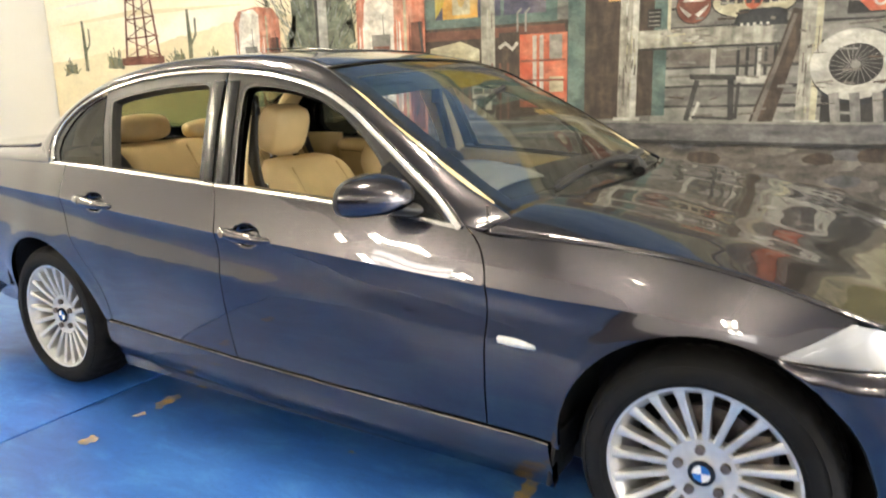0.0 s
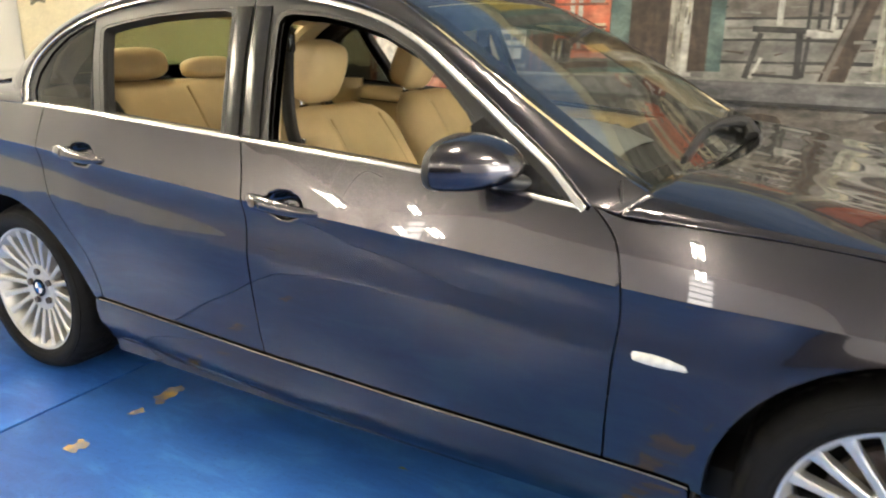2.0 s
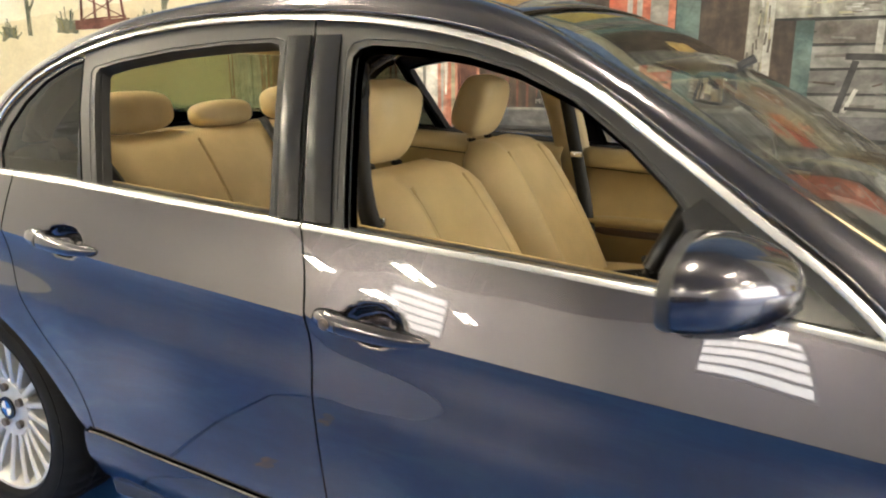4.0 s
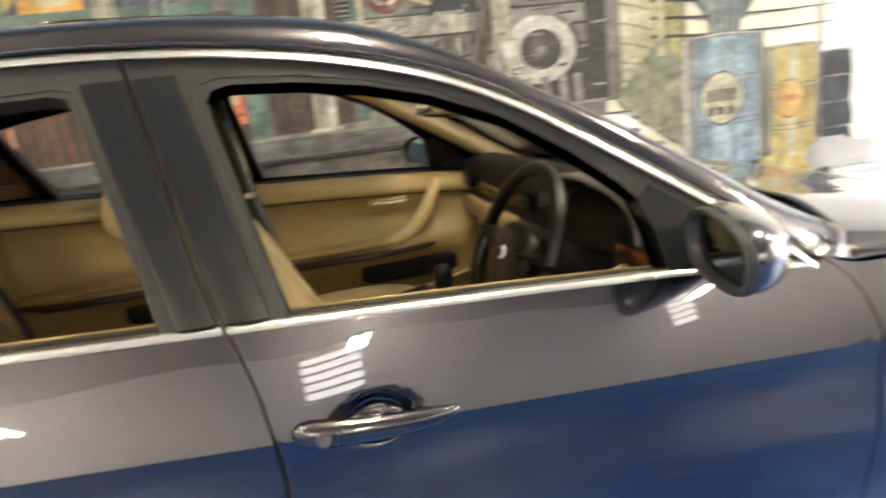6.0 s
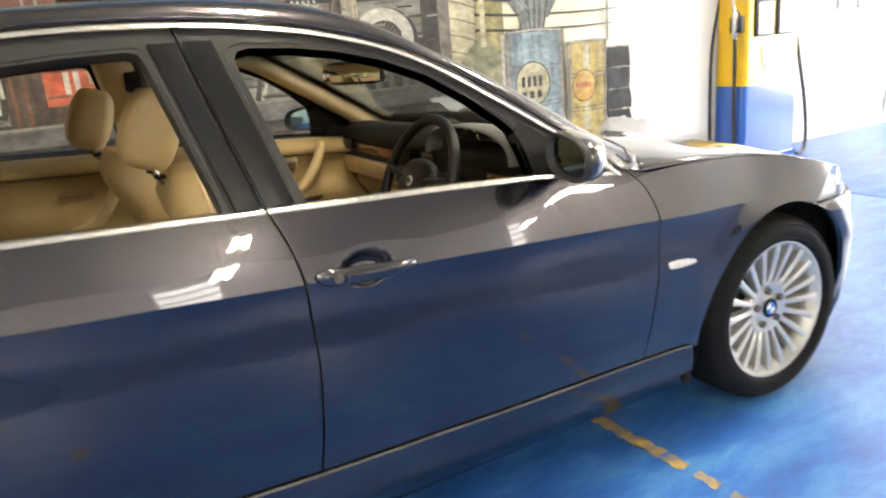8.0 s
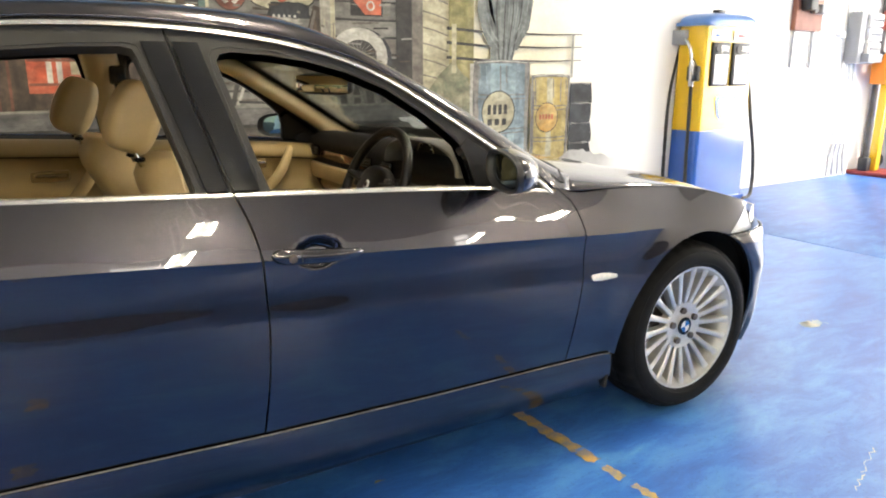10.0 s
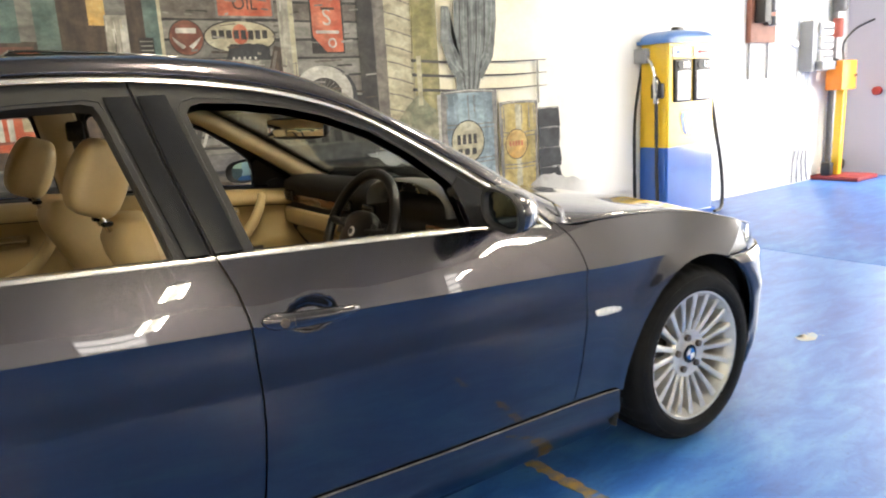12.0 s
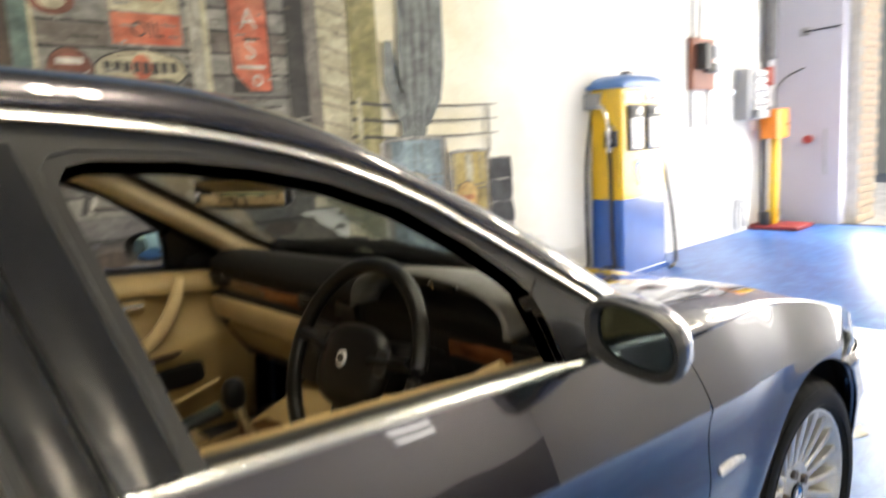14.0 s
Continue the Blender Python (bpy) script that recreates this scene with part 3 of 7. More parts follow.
def rail_strip(side):
    n = 90
    foot = [(-0.600, float(half(-0.600, 0.877)) - 0.003, 0.877), (-0.632, float(half(-0.632, 0.883)) - 0.003, 0.883)]
    a = np.vstack([np.array(foot), path3([(x, float(upper(x, z)) + 0.002, z) for x, z in CHROME_LINE], n - 2)])
    # partner points on the glass and roof edge
    b = np.vstack([np.array([(-0.548, 0.759, 0.908), (-0.554, 0.754, 0.912)]), path3(G1, n - 2)])
    rows = []
    for i in range(n):
        p, q = Vector(a[i]), Vector(b[i])
        mid = (p + q) / 2
        out = Vector((0.25 * (1 - i / n), 0.62, 0.55)).normalized()
        c = mid + out * (min(0.02 + 0.012 * i, 0.26) * (q - p).length)
        row = []
        for u in np.linspace(0, 1, 13):
            row.append(p * (1 - u) ** 2 + c * 2 * u * (1 - u) + q * u**2)
        rows.append([(w.x, w.y * side, w.z) for w in row])
    return grid_object("roof_rail", rows, PAINT, car, "painted windscreen pillar and roof rail", flip=side < 0, thick=0.004)


def quarter_top(side):
    """Shoulder behind the rear side window, from pillar to boot lid."""
    rows = []
    for x in np.linspace(-2.60, -3.74, 26):
        zb = float(belt(x))
        w = float(half(x, zb))
        ztop = float(curve([(-2.6, 1.06), (-3.0, 1.052), (-3.4, 1.045), (-3.66, 1.04), (-3.74, 1.0)], 0.05)(x))
        rows.append([(x, side * (w - 0.16 * u**1.6), zb + (ztop - zb) * (1 - (1 - u) ** 1.7)) for u in np.linspace(0, 1, 9)])
    grid_object("rear_shoulder", rows, PAINT, car, flip=side > 0, thick=0.003)


# pale tone that paints the light caught along the sill ledge
SILL_GLINT = material("pale_sill_glint", (0.20, 0.185, 0.165), 0.4, 0.3, var=0.25, scale=9)
CREASE_LINES = [[(x, float(crease(x)) + d) for x in np.arange(-3.70, -0.10, 0.015)] for d in (0.0014, -0.0014)]


def side_panels(side):
    A, B, C = ([tuple(p) for p in s] for s in (SHUT_A, SHUT_B, SHUT_C))
    # front wing
    top = [(-0.648, 0.889), (-0.60, 0.874), (-0.45, 0.868), (-0.3, 0.860), (-0.1, 0.842), (0.1, 0.808), (0.2, 0.783), (0.300, 0.752)]
    top = [tuple(p) for p in path3([(x, 0, z) for x, z in top], 26)[:, ::2]]
    wing = top + [(0.225, 0.702), (0.146, 0.656)] + arc(0, 0.312, 0.372, 68, 183)[1:] + [(-0.40, 0.300)] + along(sill_line, -0.41, -0.592 + GAP, 6, 0.003) + shift(A, GAP)[::-1][1:-1]
    panel("front_wing", wing, half, PAINT, car, side, step=0.0125, lines=CREASE_LINES, e=0.0012)
    fd = shift(A, -GAP) + along(sill_line, -0.592 - GAP, -1.602 + GAP, 30, 0.001)[1:-1] + shift(B, GAP)[::-1] + along(belt, -1.638, -0.66, 30)[1:]
    door_f = panel("front_door", fd, half, PAINT, car, side, step=0.0115, lines=CREASE_LINES, e=0.0012)
    rd = shift(B, -GAP) + along(sill_line, -1.602 - GAP, -2.345 + GAP, 24, 0.001)[1:-1] + shift(C, GAP)[::-1] + along(belt, -2.505, -1.645, 30)[1:]
    door_r = panel("rear_door", rd, half, PAINT, car, side, step=0.0115, lines=CREASE_LINES, e=0.0012)
    q = shift(C, -GAP) + [(-2.372, 0.364), (-2.388, 0.33)] + arc(-2.76, 0.312, 0.372, 0, 176)[1:] + [(-3.135, 0.30), (-3.60, 0.30), (-3.66, 0.55), (-3.72, 0.78), (-3.74, 0.985)] + along(belt, -3.70, -2.52, 34)
    panel("rear_quarter", q, half, PAINT, car, side, lines=CREASE_LINES, e=0.0012)
    # sill
    def sill_y(x, z):
        t = np.clip((sill_line(x) - np.asarray(z, float)) / 0.17, 0, 1)
        return half(x, sill_line(x) + 0 * np.asarray(z, float)) + 0.009 - 0.063 * t**2.4
    s = along(sill_line, -0.40, -2.375, 40, -0.0008) + [(-2.385, 0.21)] + along(lambda x: 0.145, -2.37, -0.40, 40) + [(-0.388, 0.22)]
    panel("side_sill", s, sill_y, PAINT, car, side, depth=0.03)
    # thin pale tube added as the highlight on the sill's top edge
    part("sill_glint", tube_bm([(x, side * (float(half(x, float(sill_line(x)))) + 0.006), float(sill_line(x)) + 0.0005) for x in np.linspace(-0.40, -2.36, 40)], 0.0021, 6), SILL_GLINT, car, "pale strip for the light caught on the sill edge")
    return door_f, door_r


doors = {s: side_panels(s) for s in (-1, 1)}
for s in (-1, 1):
    rail_strip(s)
    quarter_top(s)

# ------------------------------------------------------------------ window frames, trims and fixed side glass
WIN_F = [(-1.548, 0.957), (-1.560, 1.00), (-1.614, 1.235), (-1.618, 1.262), (-1.607, 1.277), (-1.58, 1.283), (-1.48, 1.276), (-1.38, 1.260), (-1.28, 1.234), (-1.17, 1.188), (-1.07, 1.122), (-0.995, 1.060), (-0.972, 1.035), (-0.958, 0.98), (-0.950, 0.915)]
WIN_R = [(-1.722, 0.962), (-1.735, 1.02), (-1.797, 1.268), (-1.806, 1.287), (-1.83, 1.293), (-1.95, 1.290), (-2.10, 1.279), (-2.25, 1.258), (-2.318, 1.243), (-2.325, 1.232), (-2.300, 1.17), (-2.215, 0.99)]
WIN_Q = [(-2.283, 0.996), (-2.375, 1.235), (-2.385, 1.262), (-2.43, 1.250), (-2.50, 1.215), (-2.555, 1.165), (-2.592, 1.10), (-2.592, 1.045), (-2.565, 1.006), (-2.53, 1.000)]


def inset(line, d):
    """A line drawn in by d towards the window's middle."""
    p = np.array(line)
    t = np.gradient(p, axis=0)
    n = np.c_[-t[:, 1], t[:, 0]]
    n /= np.linalg.norm(n, axis=1)[:, None]
    return p + n * d


BEAD = material("satin_dark_bead", (0.022, 0.022, 0.022), 0.45, 0.2)


FRAME_SATIN = material("satin_dark_frame", (0.020, 0.0195, 0.0185), 0.38, spec=0.4, var=0.06, scale=30)
COVER_F = [(-1.637, 0.967), (-1.576, 0.965), (-1.590, 1.02), (-1.641, 1.235), (-1.656, 1.305), (-1.715, 1.305), (-1.686, 1.16)]
COVER_R = [(-1.651, 0.968), (-1.699, 1.16), (-1.728, 1.305), (-1.785, 1.305), (-1.775, 1.265), (-1.712, 1.02), (-1.699, 0.969)]


def frames(side, door_f, door_r):
    g = inset(line_g0, 0.018)
    split = int(np.argmin(abs(g[:, 0] + 1.732)))
    split2 = int(np.argmin(abs(g[:, 0] + 2.405)))
    fo = [tuple(p) for p in g[2:split]] + [(-1.728, 1.338), (-1.690, 1.16), (-1.641, 0.958)] + along(belt, -1.60, -0.70, 24, 0.004)
    up1 = lambda x, z: upper(x, z) - 0.001
    panel("window_frame", fo, up1, FRAME_SATIN, door_f, side, [WIN_F], 0.02, 0.035, "black window frame of the front door", e=0.02)
    ro = [(-1.646, 0.960), (-1.695, 1.16), (-1.733, 1.338)] + [tuple(p) for p in g[split:split2]] + [(-2.382, 1.27), (-2.338, 1.15), (-2.262, 0.992)] + along(belt, -2.24, -1.66, 20, 0.004)
    panel("window_frame", ro, up1, FRAME_SATIN, door_r, side, [WIN_R], 0.02, 0.035, "black window frame of the rear door", e=0.02)
    for cover, mid, d in ((COVER_F, -1.606, door_f), (COVER_R, -1.675, door_r)):
        panel("pillar_cover", cover, lambda x, z: upper(x, z) + 0.0025 + 0.005 * np.maximum(0.0, 1 - ((x - mid + 0.24 * (z - 0.967)) / 0.036) ** 2), PILLAR_GLOSS, d, side, (), 0.02, 0.006, "gloss black pillar cover", e=0.02)
    qo = [(-2.268, 0.992), (-2.344, 1.15), (-2.388, 1.27)] + [tuple(p) for p in g[split2:-2]] + along(belt, -2.60, -2.30, 14, 0.004)
    panel("quarter_frame", qo, up1, BLACKTRIM, car, side, [WIN_Q], 0.02, 0.02)
    gl = panel("quarter_glass", WIN_Q, lambda x, z: upper(x, z) - 0.006, DARKTINT, car, side, (), 0.03, 0.003, "dark tinted quarter glass")
    gl.visible_shadow = False
    # second, deeper rubber lip round each open window
    for w, d in ((WIN_F, door_f), (WIN_R, door_r)):
        ctr = np.mean(w, axis=0)
        inner = [(ctr[0] + (x - ctr[0]) * 0.99, ctr[1] + (z - ctr[1]) * 0.985) for x, z in w]
        panel("window_seal", w, lambda x, z: upper(x, z) - 0.016, RUBBER, d, side, [inner], 0.03, 0.025)
    # satin bead round each door window
    for w, d in ((WIN_F, door_f), (WIN_R, door_r)):
        ctr = np.mean(w, axis=0)
        q = np.array([(ctr[0] + (x - ctr[0]) * 1.055, ctr[1] + (z - ctr[1]) * 1.085) for x, z in w])
        q = [p for p in densify(q, 0.03) if p[1] > float(belt(p[0])) + 0.012]
        cut = max(range(len(q)), key=lambda k: np.hypot(*(q[k] - q[k - 1])))
        q = q[cut:] + q[:cut]
        part("frame_bead", tube_bm([(x, side * (float(upper(x, z)) - 0.001), z) for x, z in q], 0.0019, 6), BEAD, d, "satin bead round the window frame")
    # bright trim over the windows, and along the belt
    for a, b in ((0, split), (split, len(line_g0))):
        pts = line_g0[a : b + 1]
        rows = []
        for (x, z), (x2, z2) in zip(pts, inset(line_g0, 0.018)[a : b + 1]):
            y, y2 = float(upper(x, z)), float(upper(x2, z2))
            rows.append([(x + (x2 - x) * u, side * (y + (y2 - y) * u - 0.003 + (0.012 * math.sin(math.pi / 2 * min(u / 0.85, 1)) if u < 0.95 else 0.004)), z + (z2 - z) * min(u, 0.9)) for u in (0, 0.12, 0.25, 0.4, 0.55, 0.7, 0.85, 0.92, 1.0)])
        grid_object("window_trim", rows, CHROME, car, "bright chrome window surround", flip=side < 0)
    for x0, x1 in ((-0.668, -1.637), (-1.643, -2.505), (-2.511, -2.625)):
        rows = []
        for x in np.linspace(x0, x1, 30):
            zb, w = float(belt(x)), float(half(x, float(belt(x))))
            rows.append([(x, side * (w + 0.003 - 0.019 * u + 0.002 * math.sin(math.pi * u)), zb - 0.001 + 0.0105 * math.sin(math.pi / 2 * u)) for u in np.linspace(0, 1, 9)])
        grid_object("belt_trim", rows, CHROME, car, "bright chrome belt trim", flip=side > 0)


for s in (-1, 1):
    frames(s, *doors[s])

# ------------------------------------------------------------------ bonnet, nose, boot
wing_top = curve([(-0.60, 0.874), (-0.45, 0.868), (-0.3, 0.860), (-0.1, 0.842), (0.1, 0.808), (0.25, 0.768), (0.36, 0.732), (0.5, 0.695), (0.74, 0.645)], 0.05)
crown = curve([(-0.6, 0.068), (-0.42, 0.058), (-0.2, 0.040), (0.1, 0.026), (0.5, 0.018), (0.72, 0.012)], 0.1)


def bonnet_point(x, v):
    ze = float(wing_top(x))
    ye = float(half(x, ze)) - 0.004
    k = 1 - abs(v) ** (3.6 + 4.4 * min(max((0.05 - x) / 0.6, 0), 1))
    ridge = 0.005 * math.exp(-(((abs(v) - 0.72) / 0.10) ** 2)) - 0.004 * math.exp(-(((abs(v) - 0.5) / 0.12) ** 2))
    return (x, ye * v, ze + float(crown(x)) * k + ridge)


rows = []
for i, t in enumerate(np.linspace(0, 1, 40)):
    rows.append([bonnet_point((-0.598 + 0.135 * (1 - abs(v) ** 2.2)) * (1 - t) + (0.36 + 0.33 * (1 - abs(v) ** 2.4)) * t, v) for v in np.linspace(-1, 1, 61)])
grid_object("bonnet", rows, PAINT, car, "graphite metallic bonnet", thick=0.005)
# black scuttle between bonnet and screen
rows = []
for v in np.linspace(-0.97, 0.97, 41):
    p = bonnet_point(-0.598 + 0.125 * (1 - abs(v) ** 2.2), v)
    q = (-0.56 + 0.075 * (1 - abs(v) ** 2.3), 0.735 * v, 0.893 + 0.012 * (1 - abs(v) ** 2.3))
    rows.append([(p[0] + 0.02, p[1], p[2] - 0.012), ((p[0] + q[0]) / 2, (p[1] + q[1]) / 2, min(p[2], q[2]) - 0.015), (q[0] - 0.03, q[1], q[2] + 0.0)])
grid_object("scuttle", rows, RUBBER, car, "black plastic scuttle panel", thick=0.004)
for s in (-1, 1):
    part("bonnet_gap", tube_bm([(-0.596, s * 0.812, 0.874), (-0.602, s * 0.800, 0.905), (-0.610, s * 0.783, 0.940)], 0.0028, 6), RUBBER, car, "dark joint at the pillar foot")
HEADLENS = glass("headlamp_lens", (0.9, 0.92, 0.95))
# nose: bumper, lamps, kidney area
def nose_plan(a, lift):
    """Plan of the bumper from the side (a=0) to the middle (a=1)."""
    t = a * math.pi / 2
    x = 0.215 + (0.440 + lift) * math.sin(t) ** 0.95
    y = 0.866 * max(math.cos(t), 0) ** 0.60
    return x, y


for s in (-1, 1):
    rows = []
    for z, lift, inn in ((0.652, -0.03, 0.004), (0.60, 0.0, 0.0), (0.53, 0.012, -0.006), (0.50, 0.016, -0.010), (0.47, 0.012, -0.006), (0.38, 0.005, 0.0), (0.30, 0.0, 0.006), (0.24, -0.015, 0.015), (0.17, -0.04, 0.035)):
        x0 = math.sqrt(0.372**2 - (z - 0.312) ** 2)
        y0 = float(half(x0, z)) - 0.001 - max(inn, 0)
        a0 = 0.05
        while nose_plan(a0, lift)[0] < x0 + 0.05:
            a0 += 0.01
        xe, ye = nose_plan(a0, lift)
        row = [(x0 + (xe - x0) * u, s * (y0 + (ye - inn - y0) * u * u), z) for u in (0.0, 0.25, 0.5, 0.75)]
        for a in np.linspace(a0, 1, 36):
            x, y = nose_plan(a, lift)
            row.append((x, s * max(y - inn, 0), z))
        rows.append(row)
    grid_object("front_bumper", rows, PAINT, car, "graphite front bumper corner", flip=s > 0, thick=0.004)
    # arch edge of the bumper
    rows = []
    for ang in np.linspace(67, -20, 24):
        x, z = 0.372 * math.cos(radians(ang)), 0.312 + 0.372 * math.sin(radians(ang))
        y = float(half(x, z)) - 0.002
        rows.append([(x, s * (y - 0.05), z), (x - 0.003, s * (y - 0.012), z), (x - 0.001, s * (y - 0.002), z), (x + 0.012, s * (y + 0.001), z + 0.004)])
    grid_object("bumper_lip", rows, PAINT, car, flip=s < 0, thick=0.003)
    # head lamp, from the wing's front edge round to the grille
    rows, back = [], []
    for t in np.linspace(0, 1, 20):
        row, row2 = [], []
        for u in np.linspace(0, 1, 9):
            xs = 0.150 + 0.150 * u
            a0 = math.asin(min(max((xs - 0.215) / 0.410, 0.0) ** (1 / 0.95), 1)) / (math.pi / 2)
            a = a0 + (0.60 - a0) * t
            x, y = nose_plan(a, -0.03)
            zs = 0.655 + 0.097 * u
            z = zs * (1 - t) + (0.632 + 0.072 * u) * t
            w = (1 - t) ** 4
            y = y * (1 - w) + float(half(xs, zs)) * w
            x = x * (1 - w) + xs * w - 0.11 * u * t
            row.append((x, s * y, z))
            row2.append((x - 0.022, s * (y - 0.022), z))
        rows.append(row)
        back.append(row2)
    lamp = grid_object("headlamp", rows, HEADLENS, car, "clear headlamp lens", flip=s > 0)
    grid_object("headlamp_bowl", back, ALLOY, lamp, "silver lamp reflector", flip=s > 0)
    for a in (0.34, 0.50):
        x, y = nose_plan(a, -0.03)
        part("lamp_ring", tube_bm([(x - 0.055 + 0.004 * math.sin(q), s * (y - 0.045 + 0.030 * math.cos(q)), 0.672 + 0.030 * math.sin(q)) for q in np.linspace(0, math.tau, 25)], 0.006, 8), BRIGHT, lamp)
# boot lid and tail
rows = []
for t in np.linspace(0, 1, 20):
    x = -2.98 - 0.70 * t
    rows.append([(x - 0.10 * (1 - abs(v) ** 2.2), 0.71 * v, 1.058 - 0.02 * t + 0.03 * (1 - abs(v) ** 2.2) - 0.30 * max(t - 0.93, 0)) for v in np.linspace(-1, 1, 31)])
grid_object("boot_lid", rows, PAINT, car, thick=0.004)
rows = []
for z in np.linspace(1.02, 0.25, 20):
    rows.append([(-3.62 - 0.16 * (1 - abs(v) ** 2.6) - 0.05 * math.sin((z - 0.25) * 3.0), 0.78 * v, z) for v in np.linspace(-1, 1, 31)])
grid_object("tail_panel", rows, PAINT, car, thick=0.004)

# ------------------------------------------------------------------ wheels
def ring_profile(profile, seg=72):
    return [[(r * math.cos(a), y, r * math.sin(a)) for a in np.linspace(0, math.tau, seg, endpoint=False)] for r, y in profile]


def build_wheel(at, side):
    w = part("wheel", loft_bm(ring_profile([(0.236, 0.0), (0.233, 0.008), (0.226, 0.006), (0.222, -0.004), (0.213, -0.014), (0.206, -0.03), (0.20, -0.10), (0.206, -0.19), (0.216, -0.20), (0.216, -0.21)]), True, False), ALLOY, car, "silver multi-spoke alloy rim")
    w.data["part"] = 1
    tyre = [(0.222, -0.004), (0.232, 0.004), (0.238, 0.013), (0.25, 0.019), (0.272, 0.021), (0.292, 0.013), (0.305, 0.0), (0.312, -0.012), (0.317, -0.03), (0.318, -0.06), (0.3155, -0.063), (0.3155, -0.070), (0.318, -0.073), (0.318, -0.105), (0.3155, -0.108), (0.3155, -0.115), (0.318, -0.118), (0.318, -0.16), (0.310, -0.185), (0.29, -0.20), (0.25, -0.205), (0.222, -0.20)]
    rings = []
    for i, (r, y) in enumerate(tyre):
        cut = 0.007 if r >= 0.3155 else (0.004 if r > 0.303 else 0.0)
        rings.append([((r - (cut if (k + (i % 2)) % 5 == 0 else 0)) * math.cos(math.tau * k / 180), y, (r - (cut if (k + (i % 2)) % 5 == 0 else 0)) * math.sin(math.tau * k / 180)) for k in range(180)])
    ty = part("tyre", loft_bm(rings, True, False), TYRE, w, "black road tyre", sharp=30)
    for r, y in ((0.247, 0.019), (0.290, 0.0155)):
        part("sidewall_rib", tube_bm([(r * math.cos(a), y, r * math.sin(a)) for a in np.linspace(0, math.tau, 73)], 0.0016, 6), TYRE, ty)
    part("hub", loft_bm(ring_profile([(0.0005, -0.022), (0.030, -0.022), (0.036, -0.026), (0.062, -0.030), (0.085, -0.024), (0.092, -0.032), (0.09, -0.06)], 48), True, False), ALLOY, w)
    part("hub_badge", cyl_bm(0.0335, 0.006, "y", (0, -0.0195, 0), 32, bevel=0.001), BLACKTRIM, w, "dark ringed hub badge")
    for k in range(4):
        b = bmesh.new()
        vs = [b.verts.new((0, -0.0155, 0))] + [b.verts.new((0.022 * math.cos(radians(90 * k + 9 * j)), -0.0155, 0.022 * math.sin(radians(90 * k + 9 * j)))) for j in range(11)]
        for j in range(1, 11):
            b.faces.new((vs[0], vs[j + 1], vs[j]))
        part("badge_quarter", b, (WHITE_PART, BLUE_PART)[k % 2], w)
    for k in range(5):
        a = radians(90 + 72 * k)
        part("wheel_bolt", cyl_bm(0.0125, 0.02, "y", (0.060 * math.cos(a), -0.0275, 0.060 * math.sin(a)), 10), IRON, w)
    spoke_me = None
    for k in range(20):
        a = radians(18 * k + 9)
        if spoke_me is None:
            rings = []
            for r, hw, y, d in ((0.070, 0.0095, -0.028, 0.03), (0.10, 0.0095, -0.022, 0.032), (0.15, 0.0092, -0.012, 0.036), (0.195, 0.0105, -0.004, 0.036), (0.222, 0.015, -0.001, 0.03)):
                rings.append([(r, y, hw * 0.55), (r, y - 0.004, hw), (r, y - d, hw * 0.9), (r, y - d, -hw * 0.9), (r, y - 0.004, -hw), (r, y, -hw * 0.55)])
            sp = part("spoke", loft_bm(rings), ALLOY, w)
            spoke_me = sp.data
        else:
            sp = new("spoke", spoke_me)
            sp.parent = w
        sp.rotation_euler = (0, -a, 0)
    part("brake_disc", cyl_bm(0.15, 0.022, "y", (0, -0.10, 0), 48), IRON, w, "worn steel brake disc")
    part("brake_caliper", box_bm(0.09, 0.07, 0.16, (-0.12, -0.095, 0.02), 0.02), IRON, w)
    turn = pose(0, 0, 0, 0, 0, 180) if side < 0 else pose(0, 0, 0)
    w.matrix_local = pose(*at) @ turn @ pose(0, 0, 0, 0, 7, 0)
    return w


def wheel_well(cx, side):
    rows = []
    for a in np.linspace(-12, 192, 40):
        x, z = cx + 0.395 * math.cos(radians(a)), 0.312 + 0.395 * math.sin(radians(a))
        ye = float(half(cx + 0.372 * math.cos(radians(a)), 0.312 + 0.372 * math.sin(radians(a)))) - 0.016
        rows.append([(x - (x - cx) * 0.05, side * ye, z - (z - 0.312) * 0.05), (x, side * (ye - 0.05), z), (x, side * 0.45, z)])
    grid_object("wheel_arch_liner", rows, DARK, car, flip=side < 0)
    part("arch_wall", cyl_bm(0.40, 0.02, "y", (cx, side * 0.46, 0.33), 32), DARK, car)


for s in (-1, 1):
    for cx in (0.0, -2.76):
        build_wheel((cx, s * 0.838, 0.316), s)
        wheel_well(cx, s)
    part("mud_flap", box_bm(0.012, 0.17, 0.17, (-0.392, s * 0.752, 0.255), 0.004, Matrix.Rotation(radians(8), 4, "Y")), DARK, car)
# underbody and inner skins that close the shell
part("underbody", box_bm(4.1, 1.30, 0.10, (-1.45, 0, 0.21), 0.03), DARK, car)
for s in (-1, 1):
    part("rocker", box_bm(1.95, 0.16, 0.17, (-1.385, s * 0.715, 0.285), 0.03), DARK, car)

# ------------------------------------------------------------------ outside fittings of the car
SHELL_BLACK = material("mirror_black_plastic", (0.014, 0.014, 0.015), 0.45, var=0.1, scale=40, bump=0.2, bscale=300)


